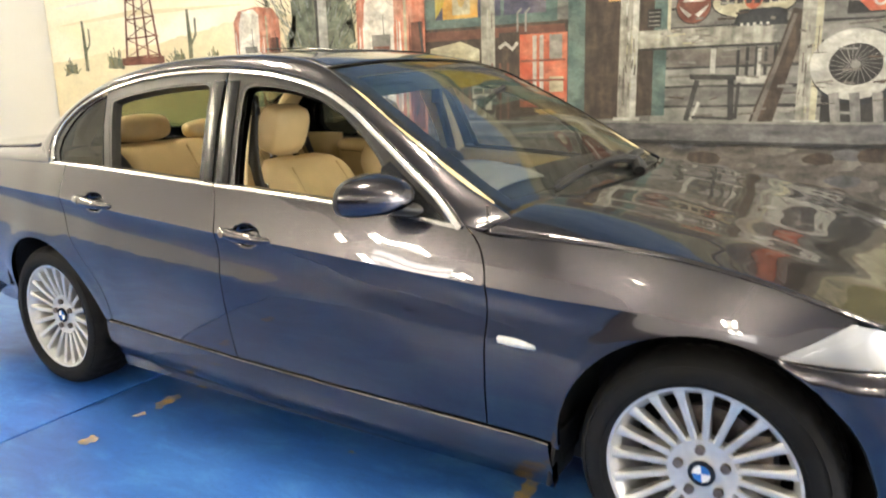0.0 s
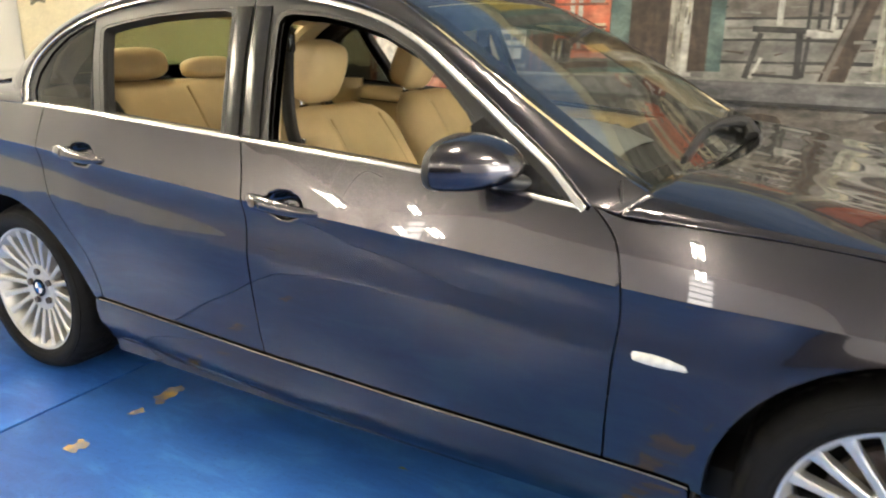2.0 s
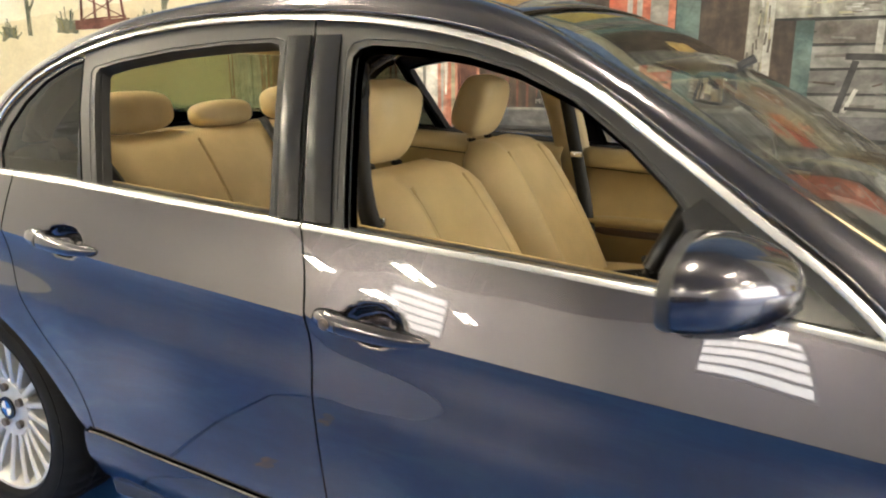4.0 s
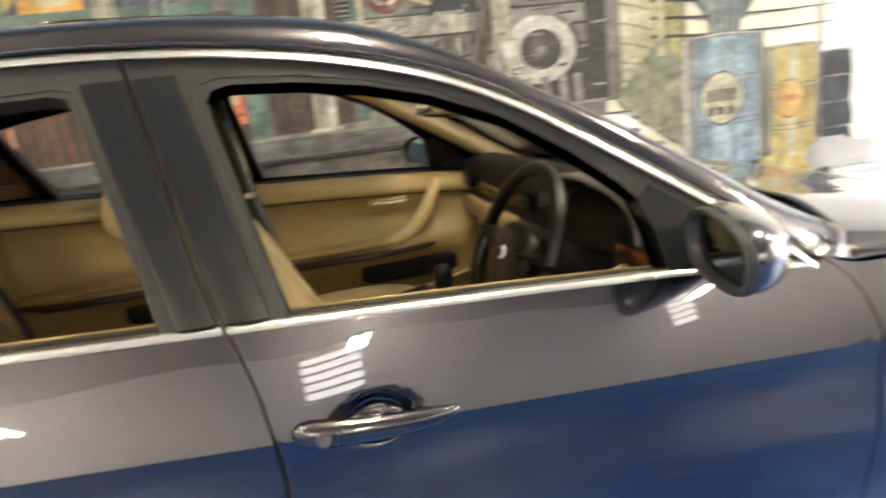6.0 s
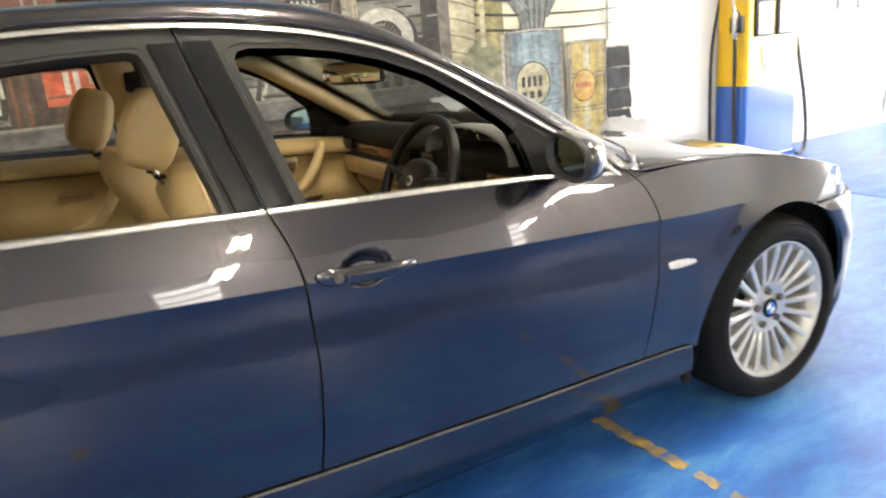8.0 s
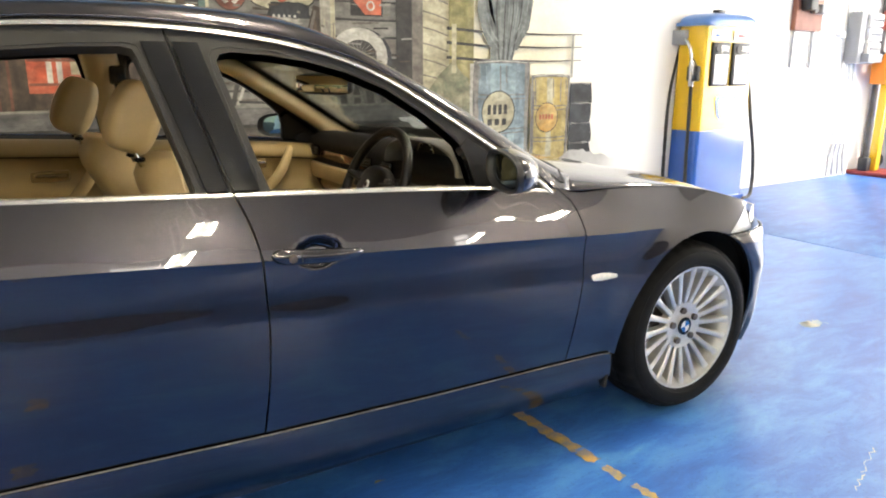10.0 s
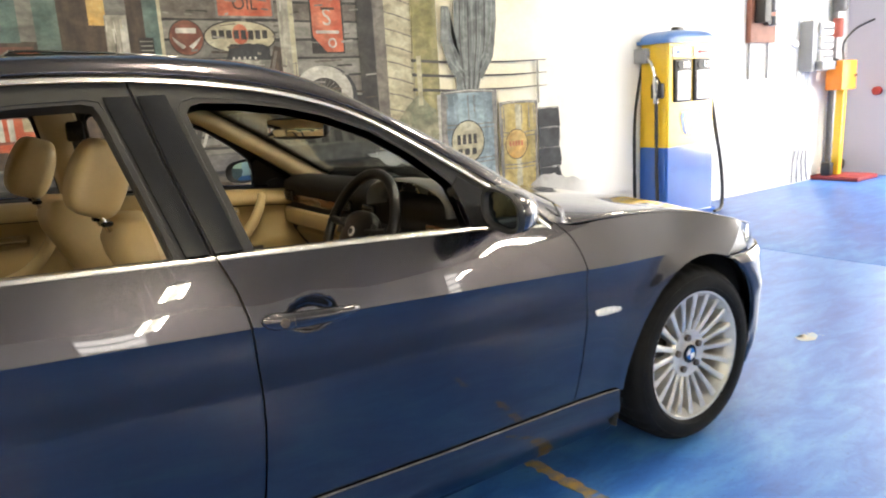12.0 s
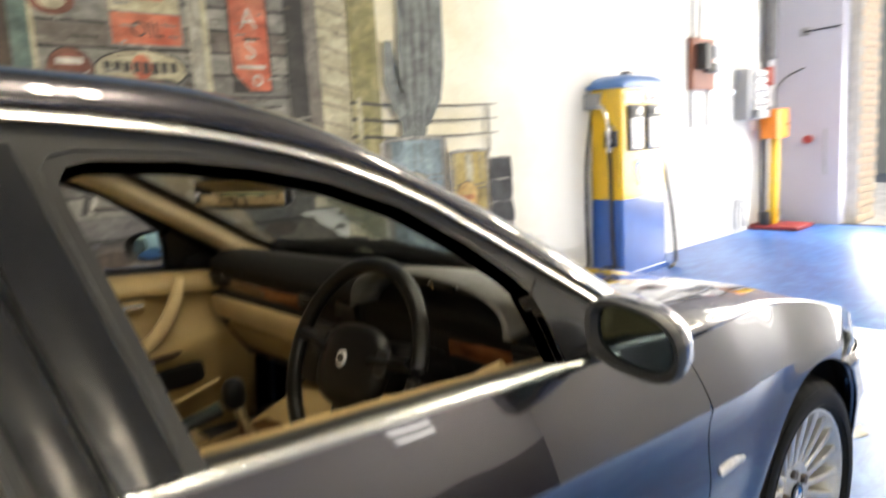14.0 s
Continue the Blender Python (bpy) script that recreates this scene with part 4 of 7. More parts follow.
def door_handle(door, hx, hz, side, lock):
    tilt = -0.068
    shape_u = curve([(-1.0, 0.006), (-0.95, 0.0125), (-0.80, 0.0172), (-0.45, 0.0165), (0.0, 0.0158), (0.45, 0.0138), (0.80, 0.0100), (0.95, 0.0062), (1.0, 0.003)], 0.05)
    pts, rad = [], []
    for u in np.linspace(-1, 1, 33):
        x = hx + 0.118 * u
        z = hz - 0.012 + tilt * 0.118 * u - 0.003 * (1 - u * u)
        pts.append((x, side * (float(width(x)) - 0.004 + 0.016 - 0.016 * abs(u) ** 3), z))
        rad.append(float(shape_u(u)))
    h = part("door_handle", tube_bm(pts, rad, 16, flat=1.15), PAINT, door, "body-coloured pull handle")
    if lock:
        x = hx - 0.078
        part("lock_cap", cyl_bm(0.0105, 0.006, "y", (x, side * (float(width(x)) + 0.026), hz - 0.0085), 24, bevel=0.002), IRON, h, "dull metal lock cylinder")
        part("lock_core", cyl_bm(0.0065, 0.003, "y", (x, side * (float(width(x)) + 0.0300), hz - 0.0085), 20), IRON, h)
    part("handle_seam", cyl_bm(0.0172, 0.0022, "x", (hx - 0.055, side * (float(width(hx)) + 0.0115), hz - 0.0105), 16), RUBBER, h)
    return h


def door_mirror(door, side):
    """Housing lofted forward from an oval rim that faces back, with the glass set into it."""
    cy, cz, toe = 0.945, 0.974, 0.62 if side > 0 else 0.10

    def rim_point(a, hw, hh, x):
        c, q = math.cos(a), math.sin(a)
        e = 2 / 2.7
        py = math.copysign(abs(c) ** e, c) * hw
        pz = math.copysign(abs(q) ** e, q) * hh
        pz += 0.10 * py * (0.35 if q > 0 else -1.0) * (-1 if q < 0 else 1) * 0.5
        return Vector((x - toe * py, side * (cy + py), cz + pz - 0.16 * py))

    rings = []
    for x, k, inn, up in ((0.012, 0.90, 0, 0), (0.0, 0.955, 0, 0), (0.001, 1.0, 0, 0), (0.018, 1.03, 0.002, 0.001), (0.042, 1.02, 0.008, 0.001), (0.068, 0.95, 0.019, -0.001), (0.092, 0.83, 0.033, -0.004), (0.112, 0.67, 0.045, -0.007), (0.127, 0.47, 0.054, -0.010), (0.136, 0.25, 0.058, -0.012), (0.138, 0.06, 0.059, -0.013)):
        ring_ = []
        for j in range(40):
            p = rim_point(math.tau * j / 40, 0.087 * k, 0.053 * k, 0.0)
            ring_.append((-0.934 + x + p.x * (1 - x * 3.0), p.y - side * inn, p.z + up))
        rings.append(ring_)
    m = part("door_mirror", loft_bm(rings), PAINT, door, "body-coloured door mirror housing", sharp=60)
    rim = [[(-0.936 + dx + p.x, p.y, p.z) for p in (rim_point(math.tau * j / 40, 0.087 * k, 0.053 * k, 0.0) for j in range(40))] for dx, k in ((0.010, 1.015), (-0.002, 1.02), (-0.008, 0.99), (-0.006, 0.88), (0.010, 0.78))]
    part("mirror_rim", loft_bm(rim, True, False), SHELL_BLACK, m, "black mirror rim", sharp=50)
    # glass: a slightly domed oval pane inside the rim
    pane = []
    for k in (0.80, 0.6, 0.3, 0.02):
        pane.append([(-0.929 - 0.003 * (1 - k * k) + p.x, p.y, p.z) for p in (rim_point(math.tau * j / 40, 0.087 * k, 0.053 * k, 0.0) for j in range(40))])
    part("mirror_glass", loft_bm(pane, True, True), MIRROR if side > 0 else MIRROR_DARKENED, m, "blue-tinted mirror glass, near pane darkened for its dark reflection", sharp=80)
    part("mirror_foot", loft_bm([[(x + hx * math.cos(a), side * y, z + hz * math.sin(a)) for a in np.linspace(0, math.tau, 17)[:-1]] for x, y, z, hx, hz in ((-0.835, 0.800, 0.918, 0.050, 0.022), (-0.846, 0.838, 0.921, 0.042, 0.018), (-0.862, 0.870, 0.930, 0.036, 0.018), (-0.880, 0.902, 0.944, 0.036, 0.024), (-0.890, 0.930, 0.956, 0.030, 0.026))]), SHELL_BLACK, m, "black mirror foot", sharp=50)
    # sail plate at the window's front corner
    plate = [(-0.948, 0.918), (-0.958, 0.985), (-0.972, 1.030), (-0.945, 1.052), (-0.86, 0.995), (-0.76, 0.925), (-0.72, 0.898)]
    panel("mirror_sail", plate, lambda x, z: upper(x, z) + 0.003, BLACKTRIM, door, side, (), 0.02, 0.03, "black triangular mirror base plate")


for s in (-1, 1):
    f, r = doors[s]
    door_handle(f, HANDLES[0][0], HANDLES[0][1], s, s < 0)
    door_handle(r, HANDLES[1][0], HANDLES[1][1], s, False)
    door_mirror(f, s)
    # side indicator
    ind = [(-0.535, 0.600), (-0.528, 0.611), (-0.46, 0.604), (-0.425, 0.596), (-0.420, 0.586), (-0.432, 0.578), (-0.50, 0.583), (-0.53, 0.588)]
    lens = panel("side_indicator", ind, lambda x, z: half(x, z) + 0.005 - 30 * (np.asarray(z, float) - 0.594) ** 2, AMBER, car, s, (), 0.01, 0.008, "clear white side indicator lens")

# wiper arms on the scuttle, crossing in front of the passenger
arm_a = part("wiper", tube_bm([(-0.495, 0.235, 0.935), (-0.512, 0.215, 0.968), (-0.540, 0.15, 0.982), (-0.566, 0.02, 0.984), (-0.566, -0.12, 0.978)], [0.024, 0.022, 0.017, 0.011, 0.008], 8), RUBBER, car, "black wiper arm and blade")
part("blade", tube_bm(path3([(-0.572, 0.19, 0.974), (-0.574, -0.12, 0.970), (-0.550, -0.46, 0.948)], 14), [0.005] + [0.010] * 12 + [0.004], 6, flat=1.8), SHELL_BLACK, arm_a)
arm_b = part("wiper", tube_bm([(-0.485, 0.165, 0.935), (-0.508, 0.20, 0.966), (-0.545, 0.30, 0.978), (-0.592, 0.47, 0.974)], [0.022, 0.019, 0.013, 0.008], 8), RUBBER, car, "black wiper arm and blade")
part("blade", tube_bm(path3([(-0.570, 0.26, 0.970), (-0.600, 0.47, 0.966), (-0.632, 0.69, 0.958)], 12), [0.005] + [0.010] * 10 + [0.004], 6, flat=1.8), SHELL_BLACK, arm_b)

# ------------------------------------------------------------------ cabin
def backrest_rings(base, top, w0, d0, n=15, shoulder=0.62, full=False, taper=0.10):
    base, top = Vector(base), Vector(top)
    axis = (top - base).normalized()
    fwd = Vector((axis.z, 0, -axis.x))
    rings = []
    for i in range(n):
        t = i / (n - 1)
        e = max(0.0, (t - 0.80) / 0.20)
        w = w0 * (1 - taper * t) * (1 - (1 - shoulder) * e**2.2)
        d = d0 * (1 - 0.30 * t) * (math.sqrt(max(1 - e**2.4, 0.03)))
        c = base.lerp(top, t) + fwd * (0.02 * math.sin(math.pi * t))
        ring = []
        for k in range(36):
            a = math.tau * k / 36
            cy, cx = math.cos(a), math.sin(a)
            yy = math.copysign(abs(cy) ** 0.55, cy) * w / 2
            xx = math.copysign(abs(cx) ** 0.6, cx) * d / 2
            if cx > 0 and not full:
                q = abs(yy) / (w / 2)
                xx += 0.030 * math.exp(-(((q - 0.78) / 0.16) ** 2)) * (1 - e) - 0.008 * math.exp(-((q / 0.5) ** 2))
            p = c + fwd * xx
            ring.append((p.x, yy, p.z))
        rings.append(ring)
    return rings, axis, fwd


def headrest_bm(at, w, h, d, lean):
    """Padded headrest: flat front, rounded back, narrower towards its foot and leaning forward."""
    own = blob_bm(d, w, h, (0, 0, 0), 5.0, None, 40, 26)
    for v in own.verts:
        u = v.co.z / h + 0.5
        back = max(0.0, -v.co.x / (d / 2))
        v.co.y *= 0.95 + 0.06 * u
        v.co.x *= 0.80 + 0.22 * math.sin(math.pi * min(max(u, 0), 1))
        v.co.x -= 0.012 * back * (1 - u)
        v.co.x -= 0.008 * (2 * v.co.y / w) ** 2 * (1 - back)
    bmesh.ops.transform(own, matrix=Matrix.Rotation(radians(lean), 4, "Y"), verts=own.verts)
    bmesh.ops.translate(own, vec=at, verts=own.verts)
    return own


SEAT_FOOT, SEAT_TOP = (-1.475, 0, 0.50), (-1.735, 0, 1.005)


def front_seat(sy):
    seat = part("front_seat", blob_bm(0.54, 0.50, 0.17, (-1.26, sy, 0.455), 3.2, Matrix.Rotation(radians(-6), 4, "Y")), LEATHER, car, "beige leather front seat")
    for dy in (-0.22, 0.22):
        part("seat_bolster", blob_bm(0.52, 0.11, 0.15, (-1.25, sy + dy, 0.49), 2.6), LEATHER, seat)
    rings, axis, fwd = backrest_rings(SEAT_FOOT, SEAT_TOP, 0.47, 0.225, taper=0.14, shoulder=0.74)
    part("backrest", loft_bm([[(x, y + sy, z) for x, y, z in r] for r in rings]), LEATHER, seat, sharp=70)
    # stitched seams that part the middle panel from the bolsters
    for dy in (-0.155, 0.155):
        pts = []
        for t in np.linspace(0.05, 0.86, 14):
            c = Vector(SEAT_FOOT).lerp(Vector(SEAT_TOP), t) + fwd * (0.1125 * (1 - 0.30 * t) + 0.02 * math.sin(math.pi * t) + 0.004)
            pts.append((c.x, sy + dy * (1 - 0.2 * t), c.z))
        part("seat_seam", tube_bm(pts, 0.0035, 6), LEATHER_D, seat)
    part("headrest", headrest_bm((-1.765, sy, 1.113), 0.198, 0.195, 0.125, 20), LEATHER, seat, sharp=60)
    for dy in (-0.065, 0.065):
        part("headrest_post", tube_bm([(-1.768, sy + dy, 0.985), (-1.786, sy + dy, 1.03), (-1.785, sy + dy, 1.065)], 0.0065, 10), BRIGHT, seat, "chrome headrest post")
        part("post_collar", cyl_bm(0.015, 0.012, "z", (-1.773, sy + dy, 1.004), 16, bevel=0.003), BLACKTRIM, seat)
    part("seat_side_trim", box_bm(0.50, 0.03, 0.10, (-1.28, sy - 0.265 if sy < 0 else sy + 0.265, 0.42), 0.012), LEATHER_D, seat)
    return seat


front_seat(-0.365)
passenger = front_seat(0.365)
passenger.location.x = -0.08

rear = part("rear_bench", blob_bm(0.56, 1.26, 0.20, (-2.22, 0, 0.50), 3.4), LEATHER, car, "beige leather rear bench seat")
rings, axis, fwd = backrest_rings((-2.40, 0, 0.50), (-2.665, 0, 1.045), 1.27, 0.20, shoulder=0.93, full=True)
part("backrest", loft_bm(rings), LEATHER, rear, sharp=70)
for yy in (-0.21, 0.21):
    pts = []
    for t in np.linspace(0.03, 0.9, 12):
        c = Vector((-2.40, 0, 0.50)).lerp(Vector((-2.665, 0, 1.045)), t) + fwd * (0.103 * (1 - 0.30 * t) + 0.018 * math.sin(math.pi * t))
        pts.append((c.x, yy, c.z))
    part("seat_seam", tube_bm(pts, 0.005, 6), LEATHER_D, rear)
for yy, w in ((-0.37, 0.29), (0.0, 0.25), (0.37, 0.29)):
    part("headrest", blob_bm(0.12, w, 0.125 if yy else 0.09, (-2.675, yy, 1.112 if yy else 1.088), 3.0, Matrix.Rotation(radians(-10), 4, "Y")), LEATHER, rear)
for y0, y1 in ((-0.62, -0.56), (0.12, 0.02), (0.34, 0.10), (0.62, 0.40)):
    pts = [(-2.645, y0, 1.045), (-2.555, y0 * 0.7 + y1 * 0.3, 0.965), (-2.42, (y0 + y1) / 2, 0.76), (-2.31, y1, 0.56)]
    rows = [[(x, y - 0.022, z), (x + 0.012, y, z + 0.006), (x, y + 0.022, z)] for x, y, z in path3(pts, 16) + (0.05, 0, 0.02)]
    grid_object("seat_belt", rows, RUBBER, rear, "black seat belt", thick=0.003)

# headliner, parcel shelf, floor carpet
lin = top_surface(edge1[i_front - 4 : i_rear + 4], 25, -0.035)
lin[:, :, 1] *= 0.985
grid_object("headliner", lin, HEADLINER, car, "beige fabric headliner", flip=True, thick=0.006)
part("parcel_shelf", box_bm(0.42, 1.22, 0.03, (-2.86, 0, 1.005), 0.008), CARPET, car)
part("cabin_carpet", box_bm(2.3, 1.36, 0.05, (-1.62, 0, 0.285), 0.01), CARPET, car, "beige floor carpet")
part("firewall", box_bm(0.05, 1.38, 0.62, (-0.52, 0, 0.58), 0.01), DASH, car)
part("boot_bulkhead", box_bm(0.04, 1.34, 0.72, (-2.72, 0, 0.64), 0.01), CARPET, car)


def card_profile(x):
    """Inner half-width of the door trim against height."""
    arm = math.exp(-(((x + 1.30) / 0.36) ** 4))
    zt = float(belt(x)) - 0.001
    return [(0.30, 0.735), (0.40, 0.715), (0.52, 0.700), (0.60, 0.695), (0.635, 0.690 - 0.055 * arm), (0.665, 0.690 - 0.070 * arm), (0.700, 0.690 - 0.060 * arm), (0.712, 0.702), (0.78, 0.712), (zt - 0.075, 0.708), (zt - 0.070, 0.698), (zt - 0.060, 0.690), (zt - 0.042, 0.692), (zt - 0.022, 0.706), (zt - 0.008, 0.735), (zt - 0.003, 0.772), (zt - 0.014, 0.776)]


for s in (-1, 1):
    for nm, x0, x1, d in (("door_trim", -0.72, -1.60, doors[s][0]), ("door_trim", -1.68, -2.40, doors[s][1])):
        off = 0.0 if x0 > -1 else -0.80
        rows = [[(x, s * y, z) for z, y in card_profile(x if x0 > -1 else x + 0.72)] for x in np.linspace(x0, x1, 24)]
        if x0 < -1:
            rows = [[(x, s * y, z if z < 0.75 else z + float(belt(x)) - float(belt(x + 0.72))) for z, y in card_profile(x + 0.72)] for x in np.linspace(x0, x1, 24)]
        trim = grid_object(nm, rows, LEATHER_D, d, "tan leather door trim", flip=s < 0, thick=0.004)
        k = 0.0 if x0 > -1 else -0.80
        grid_object("belt_seal", [[(x, s * y, float(belt(x)) + dz) for y, dz in ((0.770, -0.010), (0.776, 0.0), (0.800, 0.002), (0.832, 0.0))] for x in np.linspace(x0 - 0.03, x1 - 0.02, 24)], RUBBER, d, flip=s < 0)
        pull = [(-0.955 + k, s * 0.705, 0.880), (-0.985 + k, s * 0.655, 0.845), (-1.025 + k, s * 0.638, 0.785), (-1.085 + k, s * 0.632, 0.725), (-1.165 + k, s * 0.640, 0.690)]
        part("door_pull", tube_bm(path3(pull, 18), [0.018] * 18, 10, flat=1.3), LEATHER, d, "tan door pull")
        part("inner_handle_cup", box_bm(0.14, 0.012, 0.045, (-1.135 + k, s * 0.706, 0.825), 0.010), LEATHER_D, d)
        part("inner_handle", tube_bm([(-1.19 + k, s * 0.698, 0.830), (-1.13 + k, s * 0.692, 0.828), (-1.075 + k, s * 0.698, 0.826)], 0.0075, 8), CHROME, d, "chrome inner door handle")
        part("door_pocket", blob_bm(0.36, 0.05, 0.080, (-1.09 + k, s * 0.688, 0.585), 5.0), DASH, d, "dark map pocket")
        # dark strip stands for the trim and the shade below the armrest ledge
        part("armrest_strip", tube_bm([(-0.93 + k, s * 0.690, 0.672), (-1.03 + k, s * 0.640, 0.664), (-1.25 + k, s * 0.618, 0.662), (-1.48 + k, s * 0.622, 0.664), (-1.58 + k, s * 0.668, 0.668)], [0.006, 0.012, 0.014, 0.014, 0.008], 8), TRIM_SHADE, d, "dark brown strip for trim and shade under the armrest")
        part("pocket_lip", tube_bm([(-0.86 + k, s * 0.690, 0.535), (-1.0 + k, s * 0.676, 0.505), (-1.3 + k, s * 0.672, 0.500), (-1.5 + k, s * 0.684, 0.515)], 0.007, 6), LEATHER, d)
        part("armrest_cap", blob_bm(0.50, 0.085, 0.028, (-1.33 + k, s * 0.655, 0.697), 3.0), LEATHER_D, d)
        part("trim_line", tube_bm([(x, s * 0.699, float(belt(x)) - 0.070) for x in np.linspace(x0 - 0.04, x1 + 0.02, 14)], 0.0035, 6), DASH, d)
    # pillar trims inside
    a_tr = path3([(-0.64, s * 0.735, 0.905), (-0.82, s * 0.716, 1.018), (-1.03, s * 0.676, 1.142), (-1.24, s * 0.625, 1.255), (-1.44, s * 0.590, 1.312)], 20)
    part("pillar_trim", tube_bm(a_tr, [0.052 - 0.008 * min(i / 5, 1) for i in range(20)], 14, flat=0.8), HEADLINER, car, "beige windscreen pillar trim")
    b_tr = path3([(-1.655, s * 0.765, 0.60), (-1.660, s * 0.760, 0.95), (-1.695, s * 0.690, 1.15), (-1.735, s * 0.610, 1.325)], 16)
    rows = [[(x - 0.065, y, z), (x - 0.05, y - s * 0.03, z), (x + 0.05, y - s * 0.03, z), (x + 0.065, y, z)] for x, y, z in b_tr]
    grid_object("pillar_trim", rows, HEADLINER, car, flip=s > 0, thick=0.004)
    belt_pts = path3([(-1.66, s * 0.640, 1.215), (-1.625, s * 0.685, 1.00), (-1.56, s * 0.66, 0.75), (-1.50, s * 0.60, 0.46)], 16)
    grid_object("seat_belt", [[(x - 0.025, y - s * 0.020, z), (x + 0.025, y - s * 0.020, z)] for x, y, z in belt_pts], RUBBER, car, "black front seat belt", thick=0.003)
    part("belt_guide", box_bm(0.06, 0.03, 0.075, (-1.665, s * 0.622, 1.215), 0.01), BLACKTRIM, car)
    part("belt_buckle", box_bm(0.045, 0.012, 0.022, (-1.605, s * 0.652, 0.93), 0.004), CHROME, car)
    part("rear_side_trim", box_bm(0.46, 0.02, 0.66, (-2.62, s * 0.735, 0.69), 0.008), LEATHER_D, car, "tan rear side trim")
    c_tr = path3([(-2.45, s * 0.56, 1.315), (-2.62, s * 0.58, 1.22), (-2.74, s * 0.63, 1.06), (-2.72, s * 0.66, 0.95)], 14)
    part("pillar_trim", tube_bm(c_tr, 0.060, 10, flat=0.6), HEADLINER, car)

# dashboard
def dash_rings():
    rings = []
    for y in np.linspace(-0.72, 0.72, 37):
        bow = 0.05 * (1 - (y / 0.72) ** 2)
        k = 1 - (abs(y) / 0.745) ** 2.3
        xw, zw = -0.60 + 0.075 * k, 0.885 + 0.010 * k
        rings.append([(xw, y, zw), (xw - 0.05, y, zw + 0.030), (-0.735 + bow * 0.4, y, 0.957 + bow * 0.2), (-0.79, y, 0.955 + bow * 0.3), (-0.835, y, 0.935), (-0.845, y, 0.905), (-0.825, y, 0.885), (-0.825, y, 0.835), (-0.845, y, 0.825), (-0.835, y, 0.76), (-0.80, y, 0.68), (-0.74, y, 0.60), (-0.62, y, 0.55), (-0.60, y, 0.70)])
    return rings


dash = part("dashboard", loft_bm(dash_rings()), DASH, car, "black soft dashboard with wood trim", sharp=80)
part("dash_wood", box_bm(0.012, 0.50, 0.040, (-0.830, 0.42, 0.860), 0.005), WOOD, dash, "polished red-brown wood trim strip")
part("dash_lower", box_bm(0.03, 0.62, 0.075, (-0.843, 0.40, 0.785), 0.02, Matrix.Rotation(radians(-6), 4, "Y")), LEATHER, dash, "beige lower dash panel")
part("glovebox", box_bm(0.03, 0.50, 0.13, (-0.79, 0.40, 0.685), 0.02, Matrix.Rotation(radians(-38), 4, "Y")), LEATHER_D, dash, "beige glovebox lid")
part("knee_panel", box_bm(0.03, 0.50, 0.10, (-0.80, -0.42, 0.70), 0.02, Matrix.Rotation(radians(-30), 4, "Y")), DASH, dash)
part("dash_wood", box_bm(0.012, 0.26, 0.040, (-0.831, -0.555, 0.845), 0.005), WOOD, dash, "polished red-brown wood trim strip")
for yy in (0.67, 0.12, -0.06, -0.66):
    part("air_vent", box_bm(0.016, 0.085, 0.05, (-0.840, yy, 0.872), 0.008), BLACKTRIM, dash)
    for dz in (-0.012, 0.0, 0.012):
        part("vent_slat", box_bm(0.010, 0.075, 0.003, (-0.848, yy, 0.872 + dz), 0.001), SHELL_BLACK, dash)
# instrument hood, open towards the driver; windscreen sheen is put into its grey
HOODSKIN = material("hood_grey_sheen", (0.14, 0.14, 0.135), 0.38, var=0.1, scale=20, bump=0.15, bscale=350)
rows = []
for a in np.linspace(0, math.pi, 25):
    c, s_ = math.cos(a), math.sin(a)
    rows.append([(x, -0.425 + 0.240 * c * k, 0.918 + 0.098 * k * max(s_, 0) ** 0.62 * zf) for x, k, zf in ((-0.68, 0.98, 0.50), (-0.74, 1.0, 0.80), (-0.84, 1.02, 0.98), (-0.905, 1.03, 1.0), (-0.915, 0.99, 0.96), (-0.80, 0.93, 0.90))])
grid_object("instrument_hood", rows, HOODSKIN, dash, "black hood over the instruments, sheen put into its grey colour", thick=0.004)
part("instrument_face", box_bm(0.01, 0.38, 0.11, (-0.80, -0.385, 0.935), 0.01), SHELL_BLACK, dash)
for yy in (-0.30, -0.47):
    gauge = part("gauge", tube_bm([(-0.808, yy + 0.056 * math.cos(a), 0.945 + 0.056 * math.sin(a)) for a in np.linspace(0, math.tau, 33)], 0.003, 6), CHROME, dash, "chrome-ringed round gauge")
    part("needle", box_bm(0.003, 0.045, 0.004, (-0.810, yy + 0.012, 0.940), 0.001, None), ORANGE_GLOW, gauge)
    for k in range(12):
        a = radians(-40 + 260 * k / 11)
        part("tick", box_bm(0.002, 0.008, 0.002, (0, 0, 0), 0, Matrix.Translation((-0.808, yy + 0.046 * math.cos(a), 0.945 + 0.046 * math.sin(a))) @ Matrix.Rotation(a, 4, "X")), WHITE_PART, gauge)

# steering wheel
sw = pose(-1.062, -0.395, 0.866, 0, 24, 0)
wheel_o = part("steering_wheel", tube_bm([(0, 0.193 * math.cos(a), 0.193 * math.sin(a)) for a in np.linspace(0, math.tau, 61)], 0.0165, 12), WHEEL_LEATHER, car, "black leather three-spoke steering wheel")
wheel_o.matrix_local = sw
hubp = part("airbag_pad", blob_bm(0.06, 0.205, 0.165, (0.005, 0, -0.01), 2.7), WHEEL_LEATHER, wheel_o)
part("wheel_badge", cyl_bm(0.0155, 0.004, "x", (-0.027, 0, 0.0), 28, bevel=0.001), WHITE_PART, hubp)
part("wheel_badge_ring", cyl_bm(0.0095, 0.003, "x", (-0.0295, 0, 0.0), 28), SHELL_BLACK, hubp)
